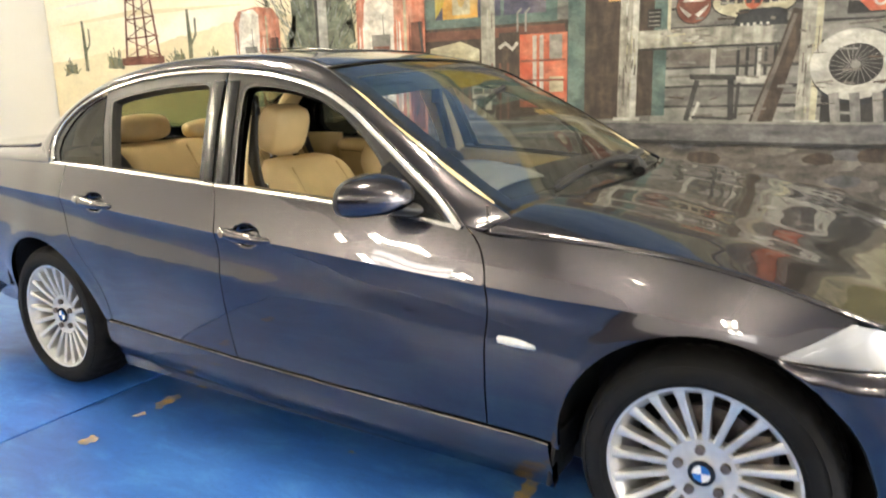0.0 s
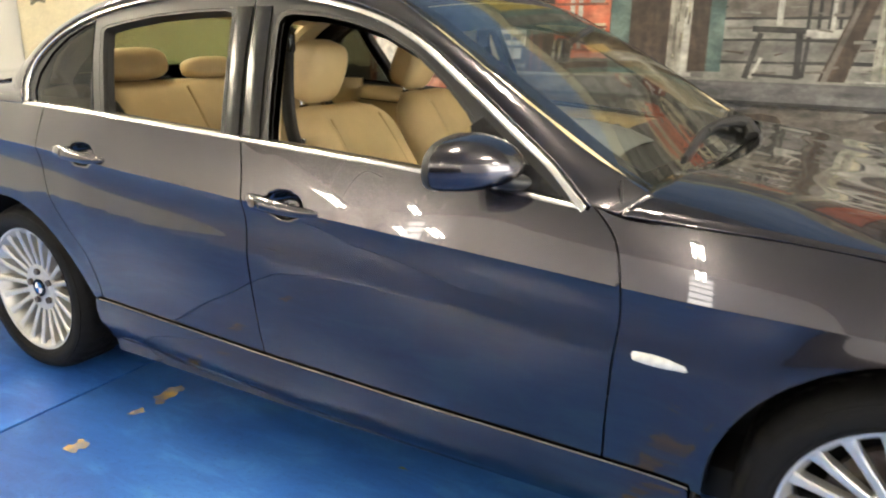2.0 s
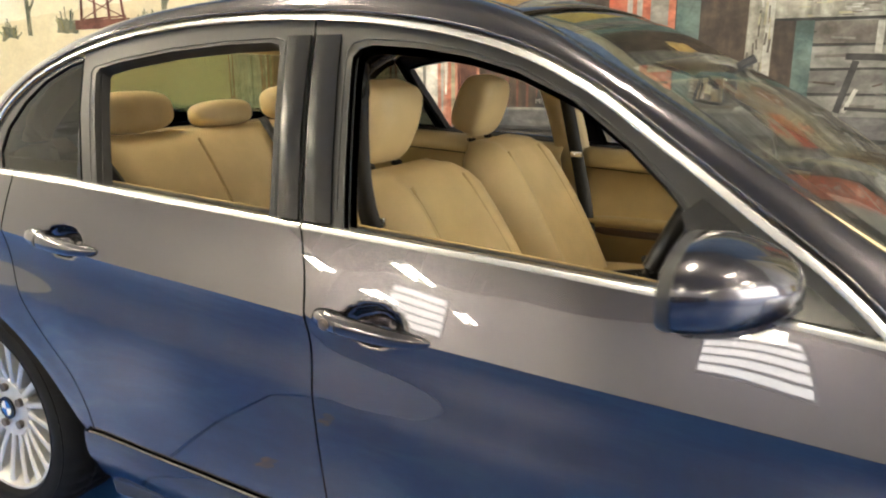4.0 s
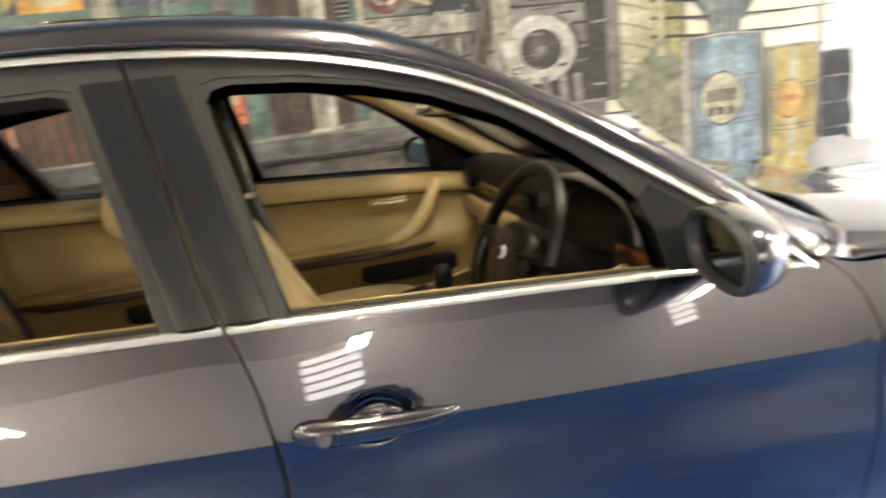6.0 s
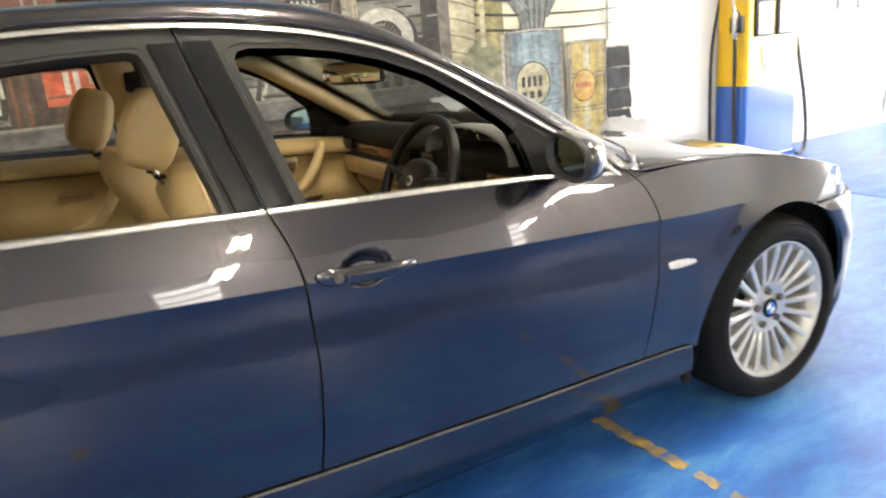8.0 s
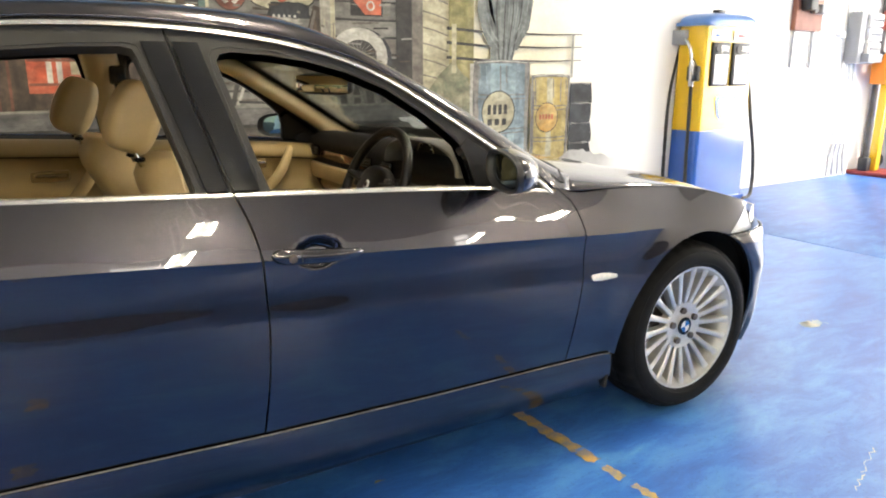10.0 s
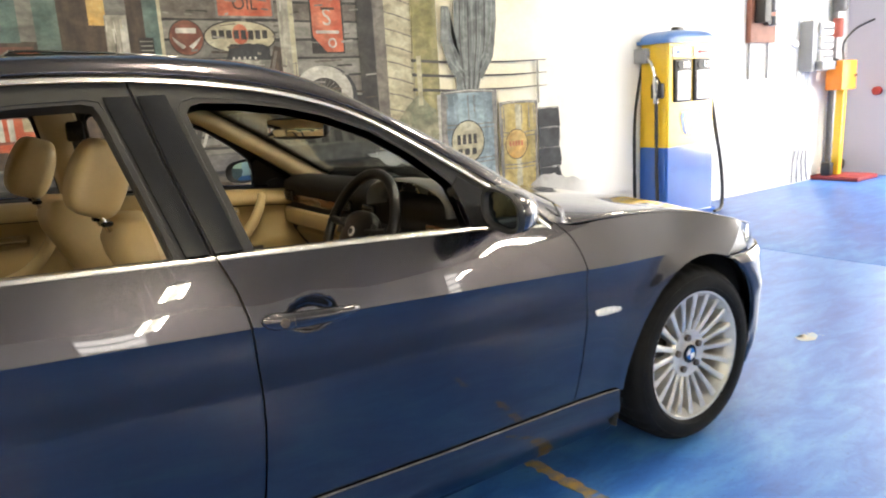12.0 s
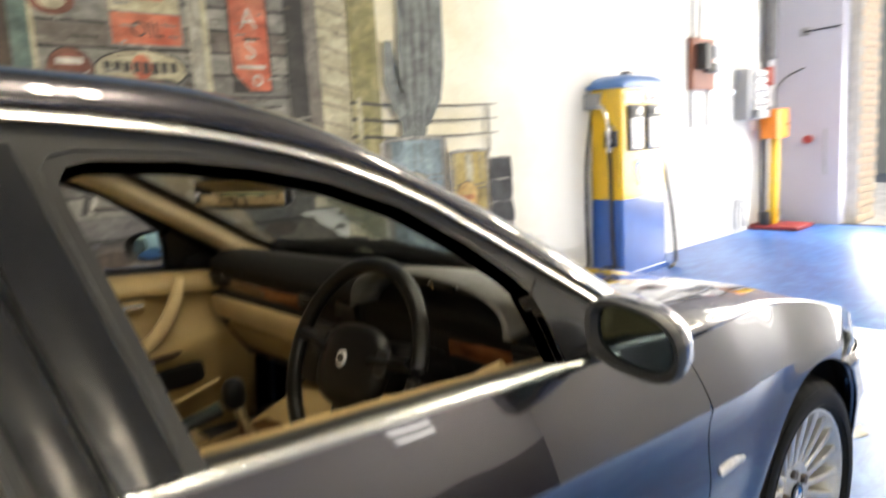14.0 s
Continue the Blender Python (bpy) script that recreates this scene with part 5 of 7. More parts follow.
for a0 in (8, 172):
    a = radians(a0)
    part("wheel_spoke", tube_bm([(0.012, 0.07 * math.cos(a), 0.07 * math.sin(a)), (0.008, 0.13 * math.cos(a), 0.13 * math.sin(a)), (0.002, 0.182 * math.cos(a), 0.182 * math.sin(a))], [0.036, 0.026, 0.028], 12, flat=0.45), WHEEL_LEATHER, wheel_o)
part("wheel_spoke", box_bm(0.018, 0.075, 0.13, (0.014, 0, -0.115), 0.008), WHEEL_LEATHER, wheel_o)
for yy in (-0.085, 0.085):
    part("wheel_buttons", box_bm(0.008, 0.035, 0.05, (-0.012, yy * 1.2, 0.012), 0.004), SHELL_BLACK, wheel_o)
part("steering_column", tube_bm([(-1.04, -0.392, 0.855), (-0.90, -0.392, 0.80), (-0.78, -0.392, 0.745)], [0.05, 0.058, 0.06], 14), DASH, car)
for yy in (-0.53, -0.255):
    part("column_stalk", tube_bm([(-1.00, -0.392 + (yy + 0.392) * 0.35, 0.855), (-1.01, yy, 0.862)], 0.008, 8), SHELL_BLACK, car)

# console, lever, interior mirror, visors
cons = part("centre_console", loft_bm([[(x, -w, 0.33), (x, -w, h - 0.02), (x, -w + 0.02, h), (x, w - 0.02, h), (x, w, h - 0.02), (x, w, 0.33)] for x, w, h in ((-0.78, 0.15, 0.70), (-0.90, 0.14, 0.645), (-1.05, 0.125, 0.60), (-1.25, 0.12, 0.585), (-1.34, 0.115, 0.60), (-1.37, 0.11, 0.66), (-1.72, 0.11, 0.665), (-1.76, 0.10, 0.60))]), LEATHER_D, car, "beige centre console", sharp=40)
part("console_wood", box_bm(0.30, 0.15, 0.008, (-1.16, 0, 0.600), 0.003, Matrix.Rotation(radians(-4), 4, "Y")), WOOD, cons, "polished wood console plate")
part("radio_panel", box_bm(0.05, 0.23, 0.17, (-0.85, 0.02, 0.745), 0.015, Matrix.Rotation(radians(12), 4, "Y")), SHELL_BLACK, cons, "black radio and climate panel")
lever = part("gear_lever", tube_bm([(-1.10, 0, 0.60), (-1.115, 0, 0.66), (-1.125, 0, 0.70)], [0.018, 0.012, 0.014], 10), CHROME, cons, "chrome gear lever shaft")
part("lever_knob", blob_bm(0.055, 0.045, 0.075, (-1.13, 0, 0.725), 2.6), WHEEL_LEATHER, lever)
part("handbrake", tube_bm([(-1.42, -0.03, 0.66), (-1.30, -0.03, 0.69), (-1.18, -0.03, 0.71)], [0.016, 0.015, 0.018], 10), WHEEL_LEATHER, cons)
im = part("rear_view_mirror", blob_bm(0.034, 0.262, 0.076, (0, 0, 0), 4.0), SHELL_BLACK, car, "black rear-view mirror")
im.matrix_local = pose(-1.06, -0.005, 1.186, 0, 4, 28)
part("mirror_face", box_bm(0.003, 0.240, 0.058, (-0.0165, 0, 0), 0.001), material("rear_mirror_glass", (0.8, 0.8, 0.8), 0.02, 1.0), im)
part("mirror_stalk", tube_bm([(0.012, 0, 0.01), (0.05, 0.0, 0.05), (0.09, 0, 0.075)], 0.011, 8), SHELL_BLACK, im)
for s in (-1, 1):
    part("sun_visor", box_bm(0.15, 0.36, 0.016, (-1.375, s * 0.33, 1.318), 0.007, Matrix.Rotation(radians(12), 4, "Y")), HEADLINER, car, "beige sun visor")

# ------------------------------------------------------------------ the mural: flat painted shapes on the wall
mural = empty("mural", pose(0, WALL_Y, 0), label="painted roadside petrol station mural on the white wall", category="mural")


BRIGHT_PAINTS = ("cream_sky", "dune", "haze", "fog", "azure")


def paint(name, c1, c2, scale=5.0, stretch=(1, 1, 1), rough=0.7):
    """Scumbled wall paint: two tones, with darker and lighter brush marks worked over them."""
    k = 1.0 if name in BRIGHT_PAINTS else 0.54
    m = material("mural_" + name, tuple(c * k for c in c1), rough, second=tuple(c * k for c in c2), scale=scale, bump=0.25, bscale=70, stretch=stretch, lo=0.36, hi=0.66)
    t = m.node_tree
    b = t.nodes["Principled BSDF"]
    last = b.inputs["Base Color"].links[0].from_socket
    co = t.nodes.new("ShaderNodeTexCoord")
    for sc, st, det, lo, hi in ((9.0, (1.0, 1, 1.5), 6, 0.66, 1.26), (30.0, (1.0, 1, 1.3), 4, 0.84, 1.12)):
        if name in BRIGHT_PAINTS:
            lo, hi = 0.95, 1.03
        mp, n, mr, mix = (t.nodes.new("ShaderNode" + q) for q in ("Mapping", "TexNoise", "MapRange", "VectorMath"))
        mp.inputs["Scale"].default_value = st
        n.inputs["Scale"].default_value, n.inputs["Detail"].default_value, n.inputs["Distortion"].default_value = sc, det, 0.6
        mr.inputs["From Min"].default_value, mr.inputs["From Max"].default_value = 0.33, 0.67
        mr.inputs["To Min"].default_value, mr.inputs["To Max"].default_value = lo, hi
        mix.operation = "SCALE"
        t.links.new(co.outputs["Object"], mp.inputs["Vector"])
        t.links.new(mp.outputs["Vector"], n.inputs["Vector"])
        t.links.new(n.outputs["Fac"], mr.inputs["Value"])
        t.links.new(last, mix.inputs[0])
        t.links.new(mr.outputs["Result"], mix.inputs["Scale"])
        last = mix.outputs["Vector"]
    t.links.new(last, b.inputs["Base Color"])
    return m


P = {
    "sky": paint("cream_sky", (0.82, 0.74, 0.52), (0.90, 0.86, 0.72), 0.7, (1, 1, 2.5)),
    "dune": paint("dune", (0.78, 0.69, 0.46), (0.70, 0.61, 0.40), 2.0, (1, 1, 3)),
    "scrub": paint("scrub", (0.22, 0.24, 0.15), (0.42, 0.40, 0.26), 9),
    "leaf": paint("leaf", (0.13, 0.16, 0.11), (0.36, 0.39, 0.29), 12),
    "rust": paint("rust", (0.22, 0.07, 0.045), (0.36, 0.15, 0.10), 10),
    "red": paint("red", (0.66, 0.13, 0.06), (0.80, 0.28, 0.16), 7),
    "coral": paint("coral", (0.74, 0.24, 0.14), (0.92, 0.50, 0.36), 5, (4, 1, 1)),
    "pale": paint("pale_enamel", (1.0, 0.93, 0.80), (1.3, 1.25, 1.12), 5, (3, 1, 1)),
    "white": paint("white", (0.62, 0.60, 0.52), (0.78, 0.76, 0.68), 6),
    "cream": paint("cream", (0.60, 0.55, 0.36), (0.72, 0.67, 0.48), 5),
    "grey": paint("weatherboard", (0.20, 0.195, 0.175), (0.31, 0.30, 0.27), 4, (1, 1, 5)),
    "grey2": paint("weatherboard_light", (0.30, 0.29, 0.26), (0.42, 0.41, 0.36), 4, (1, 1, 5)),
    "dark": paint("shadow", (0.030, 0.028, 0.026), (0.075, 0.07, 0.062), 6),
    "brown": paint("brown", (0.065, 0.048, 0.036), (0.13, 0.09, 0.065), 6, (4, 1, 1)),
    "brick": paint("brick_red", (0.17, 0.065, 0.045), (0.25, 0.11, 0.075), 9),
    "teal": paint("teal", (0.10, 0.17, 0.155), (0.20, 0.28, 0.25), 6),
    "post": paint("post", (0.36, 0.35, 0.29), (0.62, 0.60, 0.50), 5, (6, 1, 1)),
    "amber": paint("amber", (0.80, 0.42, 0.08), (0.85, 0.66, 0.28), 5),
    "curtain": paint("curtain", (0.62, 0.46, 0.06), (0.75, 0.62, 0.2), 7, (5, 1, 1)),
    "violet": paint("violet", (0.10, 0.10, 0.16), (0.22, 0.20, 0.24), 5),
    "road": paint("road", (0.10, 0.09, 0.08), (0.24, 0.21, 0.17), 4.5, (1, 1, 3)),
    "porch": paint("porch", (0.13, 0.13, 0.13), (0.26, 0.25, 0.24), 4, (1, 1, 5)),
    "stone": paint("stone", (0.17, 0.15, 0.125), (0.30, 0.27, 0.23), 7),
    "olive": paint("olive", (0.30, 0.27, 0.09), (0.50, 0.45, 0.22), 2.5, (3, 1, 1)),
    "sand": paint("sand", (0.62, 0.57, 0.40), (0.76, 0.72, 0.58), 1.6),
    "cactus": paint("cactus", (0.15, 0.17, 0.16), (0.34, 0.37, 0.35), 5, (5, 1, 1)),
    "cactus2": paint("cactus_rib", (0.40, 0.44, 0.42), (0.30, 0.33, 0.32), 5),
    "blue": paint("drum_blue", (0.23, 0.31, 0.36), (0.42, 0.54, 0.60), 4, (4, 1, 1)),
    "blue2": paint("drum_blue_light", (0.48, 0.62, 0.68), (0.38, 0.52, 0.58), 4),
    "yellow": paint("drum_yellow", (0.62, 0.46, 0.13), (0.76, 0.62, 0.27), 4, (4, 1, 1)),
    "steel": paint("drum_steel", (0.22, 0.21, 0.20), (0.42, 0.40, 0.36), 5, (4, 1, 1)),
    "tyre": paint("tyre", (0.022, 0.024, 0.026), (0.07, 0.075, 0.08), 7),
    "fog": paint("fog", (0.74, 0.72, 0.64), (0.80, 0.79, 0.75), 1.2),
    "line": paint("line", (0.035, 0.035, 0.032), (0.09, 0.085, 0.08), 9),
}
layer_no = [0]
part("mural_backing", box_bm(10.42, 0.034, 4.14, (-1.91, -0.017, 2.38)), WHITEWALL, mural, "white rendered backing of the mural", smooth=False)


def shape(name, pts, col, label="", layer=None):
    """A flat painted area, each one a hair proud of those painted before it."""
    layer_no[0] += 1
    y = -0.035 - 0.00002 * layer_no[0] if layer is None else -layer
    b = bmesh.new()
    vs = [b.verts.new((x, y, z)) for x, z in pts]
    f = b.faces.new(vs)
    bmesh.ops.triangulate(b, faces=[f])
    me = bpy.data.meshes.new(name)
    b.to_mesh(me)
    b.free()
    me.materials.append(P[col])
    ob = new(name, me)
    ob.parent = mural
    if label:
        ob["label"] = label
    return ob


def rect(name, x0, x1, z0, z1, col, label="", lean=0.0):
    return shape(name, [(x0, z0), (x1, z0), (x1 + lean, z1), (x0 + lean, z1)], col, label)


def oval(name, cx, cz, rx, rz, col, label="", n=32):
    return shape(name, [(cx + rx * math.cos(math.tau * k / n), cz + rz * math.sin(math.tau * k / n)) for k in range(n)], col, label)


def ring(name, cx, cz, rx, rz, w, col, label="", n=40):
    layer_no[0] += 1
    y = -0.035 - 0.00002 * layer_no[0]
    b = bmesh.new()
    a = [b.verts.new((cx + rx * math.cos(math.tau * k / n), y, cz + rz * math.sin(math.tau * k / n))) for k in range(n)]
    c = [b.verts.new((cx + (rx - w) * math.cos(math.tau * k / n), y, cz + (rz - w) * math.sin(math.tau * k / n))) for k in range(n)]
    for k in range(n):
        b.faces.new((a[k], a[(k + 1) % n], c[(k + 1) % n], c[k]))
    return part(name, b, P[col], mural, label, smooth=False)


def stroke(name, pts, w, col):
    """A brush line of even width."""
    p = np.array(pts, float)
    t = np.gradient(p, axis=0)
    n = np.c_[-t[:, 1], t[:, 0]]
    n /= np.linalg.norm(n, axis=1)[:, None]
    ww = w if hasattr(w, "__len__") else [w] * len(p)
    q = [tuple(a + b * k / 2) for a, b, k in zip(p, n, ww)] + [tuple(a - b * k / 2) for a, b, k in reversed(list(zip(p, n, ww)))]
    return shape(name, q, col)


rng = random.Random(7)


def wobble(pts, amount, step=0.05):
    out = []
    for q in densify(pts, step):
        out.append((q[0] + rng.uniform(-amount, amount), q[1] + rng.uniform(-amount, amount)))
    return out


def lettering(text, x, z, size, col, upright=False):
    layer_no[0] += 1
    rows = list(text) if upright else [text]
    for i, r in enumerate(rows):
        cu = bpy.data.curves.new("letters", "FONT")
        cu.body, cu.size, cu.align_x = r, size, "CENTER"
        cu.resolution_u = 3
        tmp = bpy.data.objects.new("letters", cu)
        me = bpy.data.meshes.new_from_object(tmp)
        bpy.data.objects.remove(tmp)
        me.transform(Matrix.Translation((x, -0.035 - 0.00002 * layer_no[0], z - i * size * 1.02)) @ Matrix.Rotation(radians(90), 4, "X"))
        me.materials.append(P[col])
        ob = new("lettering", me)
        ob.parent = mural


# ground colours: sky, far dunes, road, fog at the right
def fading(name, c1, c2, x0, x1):
    """Mural colour that thins out into the white wall between x0 and x1."""
    m = paint(name, c1, c2, 1.6)
    t = m.node_tree
    b = t.nodes["Principled BSDF"]
    src = b.inputs["Base Color"].links[0].from_socket
    co, sep, n, ma, mr, mix = (t.nodes.new("ShaderNode" + k) for k in ("TexCoord", "SeparateXYZ", "TexNoise", "Math", "MapRange", "MixRGB"))
    n.inputs["Scale"].default_value, n.inputs["Detail"].default_value = 2.2, 6
    ma.operation = "MULTIPLY_ADD"
    ma.inputs[1].default_value = 1.1
    t.links.new(co.outputs["Object"], sep.inputs[0])
    t.links.new(co.outputs["Object"], n.inputs["Vector"])
    t.links.new(n.outputs["Fac"], ma.inputs[0])
    t.links.new(sep.outputs["X"], ma.inputs[2])
    mr.inputs["From Min"].default_value, mr.inputs["From Max"].default_value = x0 + 0.55, x1 + 0.55
    t.links.new(ma.outputs[0], mr.inputs["Value"])
    t.links.new(mr.outputs["Result"], mix.inputs["Fac"])
    t.links.new(src, mix.inputs["Color1"])
    mix.inputs["Color2"].default_value = (0.80, 0.80, 0.78, 1)
    t.links.new(mix.outputs["Color"], b.inputs["Base Color"])
    return m


P["haze"] = fading("haze", (0.62, 0.57, 0.40), (0.76, 0.72, 0.58), 1.75, 2.75)
P["rubble"] = fading("rubble", (0.10, 0.09, 0.08), (0.30, 0.27, 0.22), 1.9, 2.75)
P["azure"] = paint("azure", (0.10, 0.19, 0.36), (0.20, 0.29, 0.44), 1.5, (1, 1, 3))
shape("painted_sky", [(-7.12, 0.9), (0.8, 0.9), (0.8, 3.6), (-7.12, 3.6)], "sky", "cream evening sky")
shape("painted_haze", [(0.8, 0.30), (3.30, 0.30), (3.30, 4.45), (0.8, 4.45)], "haze", "pale sand-coloured haze fading into the white wall")
shape("painted_dune", wobble([(-7.12, 0.4), (-3.0, 0.4), (-3.0, 1.80), (-3.8, 1.86), (-4.6, 1.83), (-5.4, 1.72), (-6.2, 1.66), (-7.12, 1.60)], 0.01), "dune", "ochre dunes")
for k in range(9):
    z = 1.95 + k * 0.17
    stroke("cloud_streak", [(-7.0 + rng.uniform(0, 1), z), (-5.8, z + 0.05), (-4.2 + rng.uniform(-1, 1), z + 0.02)], [0.01, 0.05, 0.01], "fog" if k % 2 else "dune")
shape("painted_road", wobble([(-7.12, 0.0), (2.2, 0.0), (2.2, 0.42), (0.9, 0.62), (0.4, 0.93), (-3.2, 1.02), (-4.0, 0.98), (-4.8, 0.80), (-7.12, 0.70)], 0.012), "road", "dark stony road")
for k in range(210):
    x, z = rng.uniform(-4.2, 1.6), rng.uniform(0.10, 0.90)
    r = rng.uniform(0.03, 0.085)
    shape("cobble", [(x + r * 1.5 * math.cos(a) * rng.uniform(0.8, 1.1), z + r * 0.55 * math.sin(a) * rng.uniform(0.8, 1.1)) for a in np.linspace(0, math.tau, 9)[:-1]], ("stone", "porch", "road", "stone", "brown")[k % 5])

# roof edge and evening sky above the station
shape("upper_sky", [(-7.12, 3.05), (-5.2, 2.85), (-3.6, 2.78), (-2.9, 2.76), (1.2, 2.80), (1.2, 4.45), (-7.12, 4.45)], "azure", "blue evening sky over the station")

# desert props
for x in (-6.55, -5.05):
    stroke("small_cactus", [(x, 1.5), (x + 0.01, 1.72), (x, 1.98)], [0.05, 0.045, 0.03], "scrub")
    stroke("small_cactus", [(x + 0.09, 1.90), (x + 0.085, 1.76), (x, 1.66)], 0.025, "scrub")
for x, z, r in ((-6.1, 1.56, 0.2), (-5.2, 1.55, 0.18), (-6.8, 1.52, 0.15), (-4.75, 1.56, 0.12)):
    shape("scrub_bush", wobble([(x - r * 0.7, z - 0.05), (x + r * 0.7, z - 0.05), (x + r * 0.4, z + r * 0.25), (x - r * 0.4, z + r * 0.25)], 0.02, 0.04), "scrub")
    for k in range(16):
        dx = rng.uniform(-1, 1)
        stroke("scrub_twig", [(x + dx * r * 0.6, z - 0.03), (x + dx * r * 1.05, z + r * rng.uniform(0.25, 0.85) * (1.1 - abs(dx)))], 0.012, ("scrub", "leaf", "scrub", "olive")[k % 4])
base, top, apex = 1.55, 3.05, -5.68
for k in range(4):
    x0 = -5.93 + k * 0.158
    stroke("derrick_leg", [(x0, base), (apex + (x0 - apex) * 0.25, top)], [0.030, 0.014], "rust")
for k in range(8):
    z = base + 0.05 + k * 0.17
    h = 0.25 * (1 - (z - base) / (top - base) * 0.75)
    stroke("derrick_brace", [(apex - h, z), (apex + h, z + 0.015)], 0.013, "rust")
    stroke("derrick_brace", [(apex - h, z), (apex + h * 0.9, z + 0.17)], 0.009, "rust")
    stroke("derrick_brace", [(apex + h, z), (apex - h * 0.9, z + 0.17)], 0.009, "rust")
rect("derrick_floor", -6.0, -5.40, 1.53, 1.60, "rust")


def painted_pump(x0, x1, z0, z1):
    w = x1 - x0
    body = [(x0, z0), (x1, z0), (x1, z1 - w * 0.22), (x1 - w * 0.12, z1 - w * 0.05), (x0 + w * 0.5, z1), (x0 + w * 0.12, z1 - w * 0.05), (x0, z1 - w * 0.22)]
    shape("painted_pump", body, "coral", "red and white petrol pump")
    rect("pump_front", x0 + w * 0.09, x0 + w * 0.55, z0, z1 - w * 0.52, "pale")
    shape("pump_top", [(x0 + w * 0.10, z1 - w * 0.53), (x0 + w * 0.56, z1 - w * 0.53), (x0 + w * 0.56, z1 - w * 0.12), (x0 + w * 0.45, z1 - w * 0.03), (x0 + w * 0.20, z1 - w * 0.06), (x0 + w * 0.12, z1 - w * 0.25)], "pale")
    rect("pump_side", x0 + w * 0.80, x0 + w * 0.97, z0 + 0.1, z1 - w * 0.5, "brick")
    rect("pump_edge", x0 + w * 0.70, x0 + w * 0.74, z0, z1 - w * 0.15, "cream")
    stroke("pump_hose", [(x1 - w * 0.08, z1 - w * 0.5), (x1 - w * 0.02, z1 - w), (x1 - w * 0.15, z0 + 0.2)], 0.02, "line")
    for k in range(7):
        xx = x0 + w * (0.04, 0.60, 0.64, 0.78, 0.90, 0.20, 0.40)[k]
        stroke("pump_light", [(xx, z0 + rng.uniform(0.02, 0.3)), (xx + 0.004, z0 + 0.5), (xx, z1 - w * rng.uniform(0.3, 0.6))], [w * 0.02, w * 0.045, w * 0.01], ("pale", "white", "pale", "rust", "brick", "pale", "grey2")[k])
    rect("pump_dial", x0 + w * 0.22, x0 + w * 0.50, z1 - w * 0.92, z1 - w * 0.62, "grey2")
    rect("pump_bar", x0 + w * 0.24, x0 + w * 0.48, z1 - w * 0.82, z1 - w * 0.76, "rust")


def foliage(name, n, x0, x1, z0, top, cols, label):
    """Fine upright brush marks fanning out of a tree's middle, one mesh for each tone."""
    for ci, col in enumerate(cols):
        layer_no[0] += 1
        y = -0.035 - 0.00002 * layer_no[0]
        V, F = [], []
        for k in range(n // len(cols)):
            x = rng.uniform(x0, x1)
            z = rng.uniform(z0, top(x))
            d = Vector(((x - (x0 + x1) / 2) * 0.22 + rng.uniform(-0.05, 0.05), rng.uniform(0.05, 0.15)))
            w = Vector((d.y, -d.x)).normalized() * rng.uniform(0.003, 0.008)
            b0 = len(V)
            V += [(x - w.x, y, z - w.y), (x + w.x, y, z + w.y), (x + d.x, y, z + d.y)]
            F.append((b0, b0 + 1, b0 + 2))
        tagged(mesh_object(name, V, F, P[col], mural, label if ci == 0 else "", smooth=False), kind="stuff")


shape("painted_tree", wobble([(-3.88, 1.45), (-3.25, 1.45), (-3.28, 2.0), (-3.45, 2.4), (-3.62, 2.3), (-3.76, 2.0), (-3.86, 1.75)], 0.05, 0.03), "leaf", "grey-green desert tree")
foliage("tree_leaf", 900, -4.12, -3.05, 1.45, lambda x: 2.95 - 0.95 * abs(x + 3.55), ("scrub", "leaf", "dark", "cactus2", "leaf", "scrub"), "grey-green painted leaves")
painted_pump(-4.49, -3.98, 0.95, 1.94)
rect("white_pole", -3.575, -3.485, 1.0, 3.3, "white", "white pole")
rect("white_pole_shade", -3.60, -3.575, 1.0, 3.3, "line")

# station front
rect("painted_front", -2.62, 0.62, 0.98, 2.62, "grey", "grey weatherboard station front")
for k in range(14):
    z = 0.98 + k * 0.115
    rect("board", -0.95 + rng.uniform(-0.02, 0.02), 0.56, z + 0.006, z + 0.105, ("grey2", "grey", "grey2", "stone")[k % 4])
    for j in range(6):
        x, dz = rng.uniform(-0.92, 0.3), rng.uniform(0.02, 0.09)
        stroke("board_mark", [(x, z + dz), (x + rng.uniform(0.05, 0.24), z + dz + rng.uniform(-0.01, 0.01))], rng.uniform(0.005, 0.014), ("stone", "brown", "stone", "grey2", "stone", "dark")[j])
    stroke("board_gap", [(-0.95, z), (-0.6, z + rng.uniform(-0.006, 0.006)), (-0.2, z + rng.uniform(-0.006, 0.006)), (0.2, z + rng.uniform(-0.006, 0.006)), (0.56, z)], [0.016, 0.010, 0.020, 0.012, 0.018], "line")
rect("roof_fascia", -2.75, 0.75, 2.62, 2.80, "cream", "cream roof fascia")
rect("fascia_shade", -2.75, 0.75, 2.60, 2.63, "line")
rect("front_shade", -2.62, -1.50, 0.98, 1.66, "brown", "dark shaded lower front")
rect("red_sill", -2.62, -1.52, 1.57, 1.635, "brick", "brick red band under the window")
rect("window_surround", -2.58, -1.575, 1.655, 2.62, "teal", "teal window surround")
rect("window_dark", -2.50, -1.655, 1.715, 2.55, "violet")
rect("window_light", -2.44, -2.16, 1.715, 2.45, "amber", "lamp-lit window pane")
rect("window_lamp", -2.36, -2.22, 1.74, 2.0, "cream")
oval("lamp_flame", -2.29, 1.86, 0.03, 0.07, "amber")
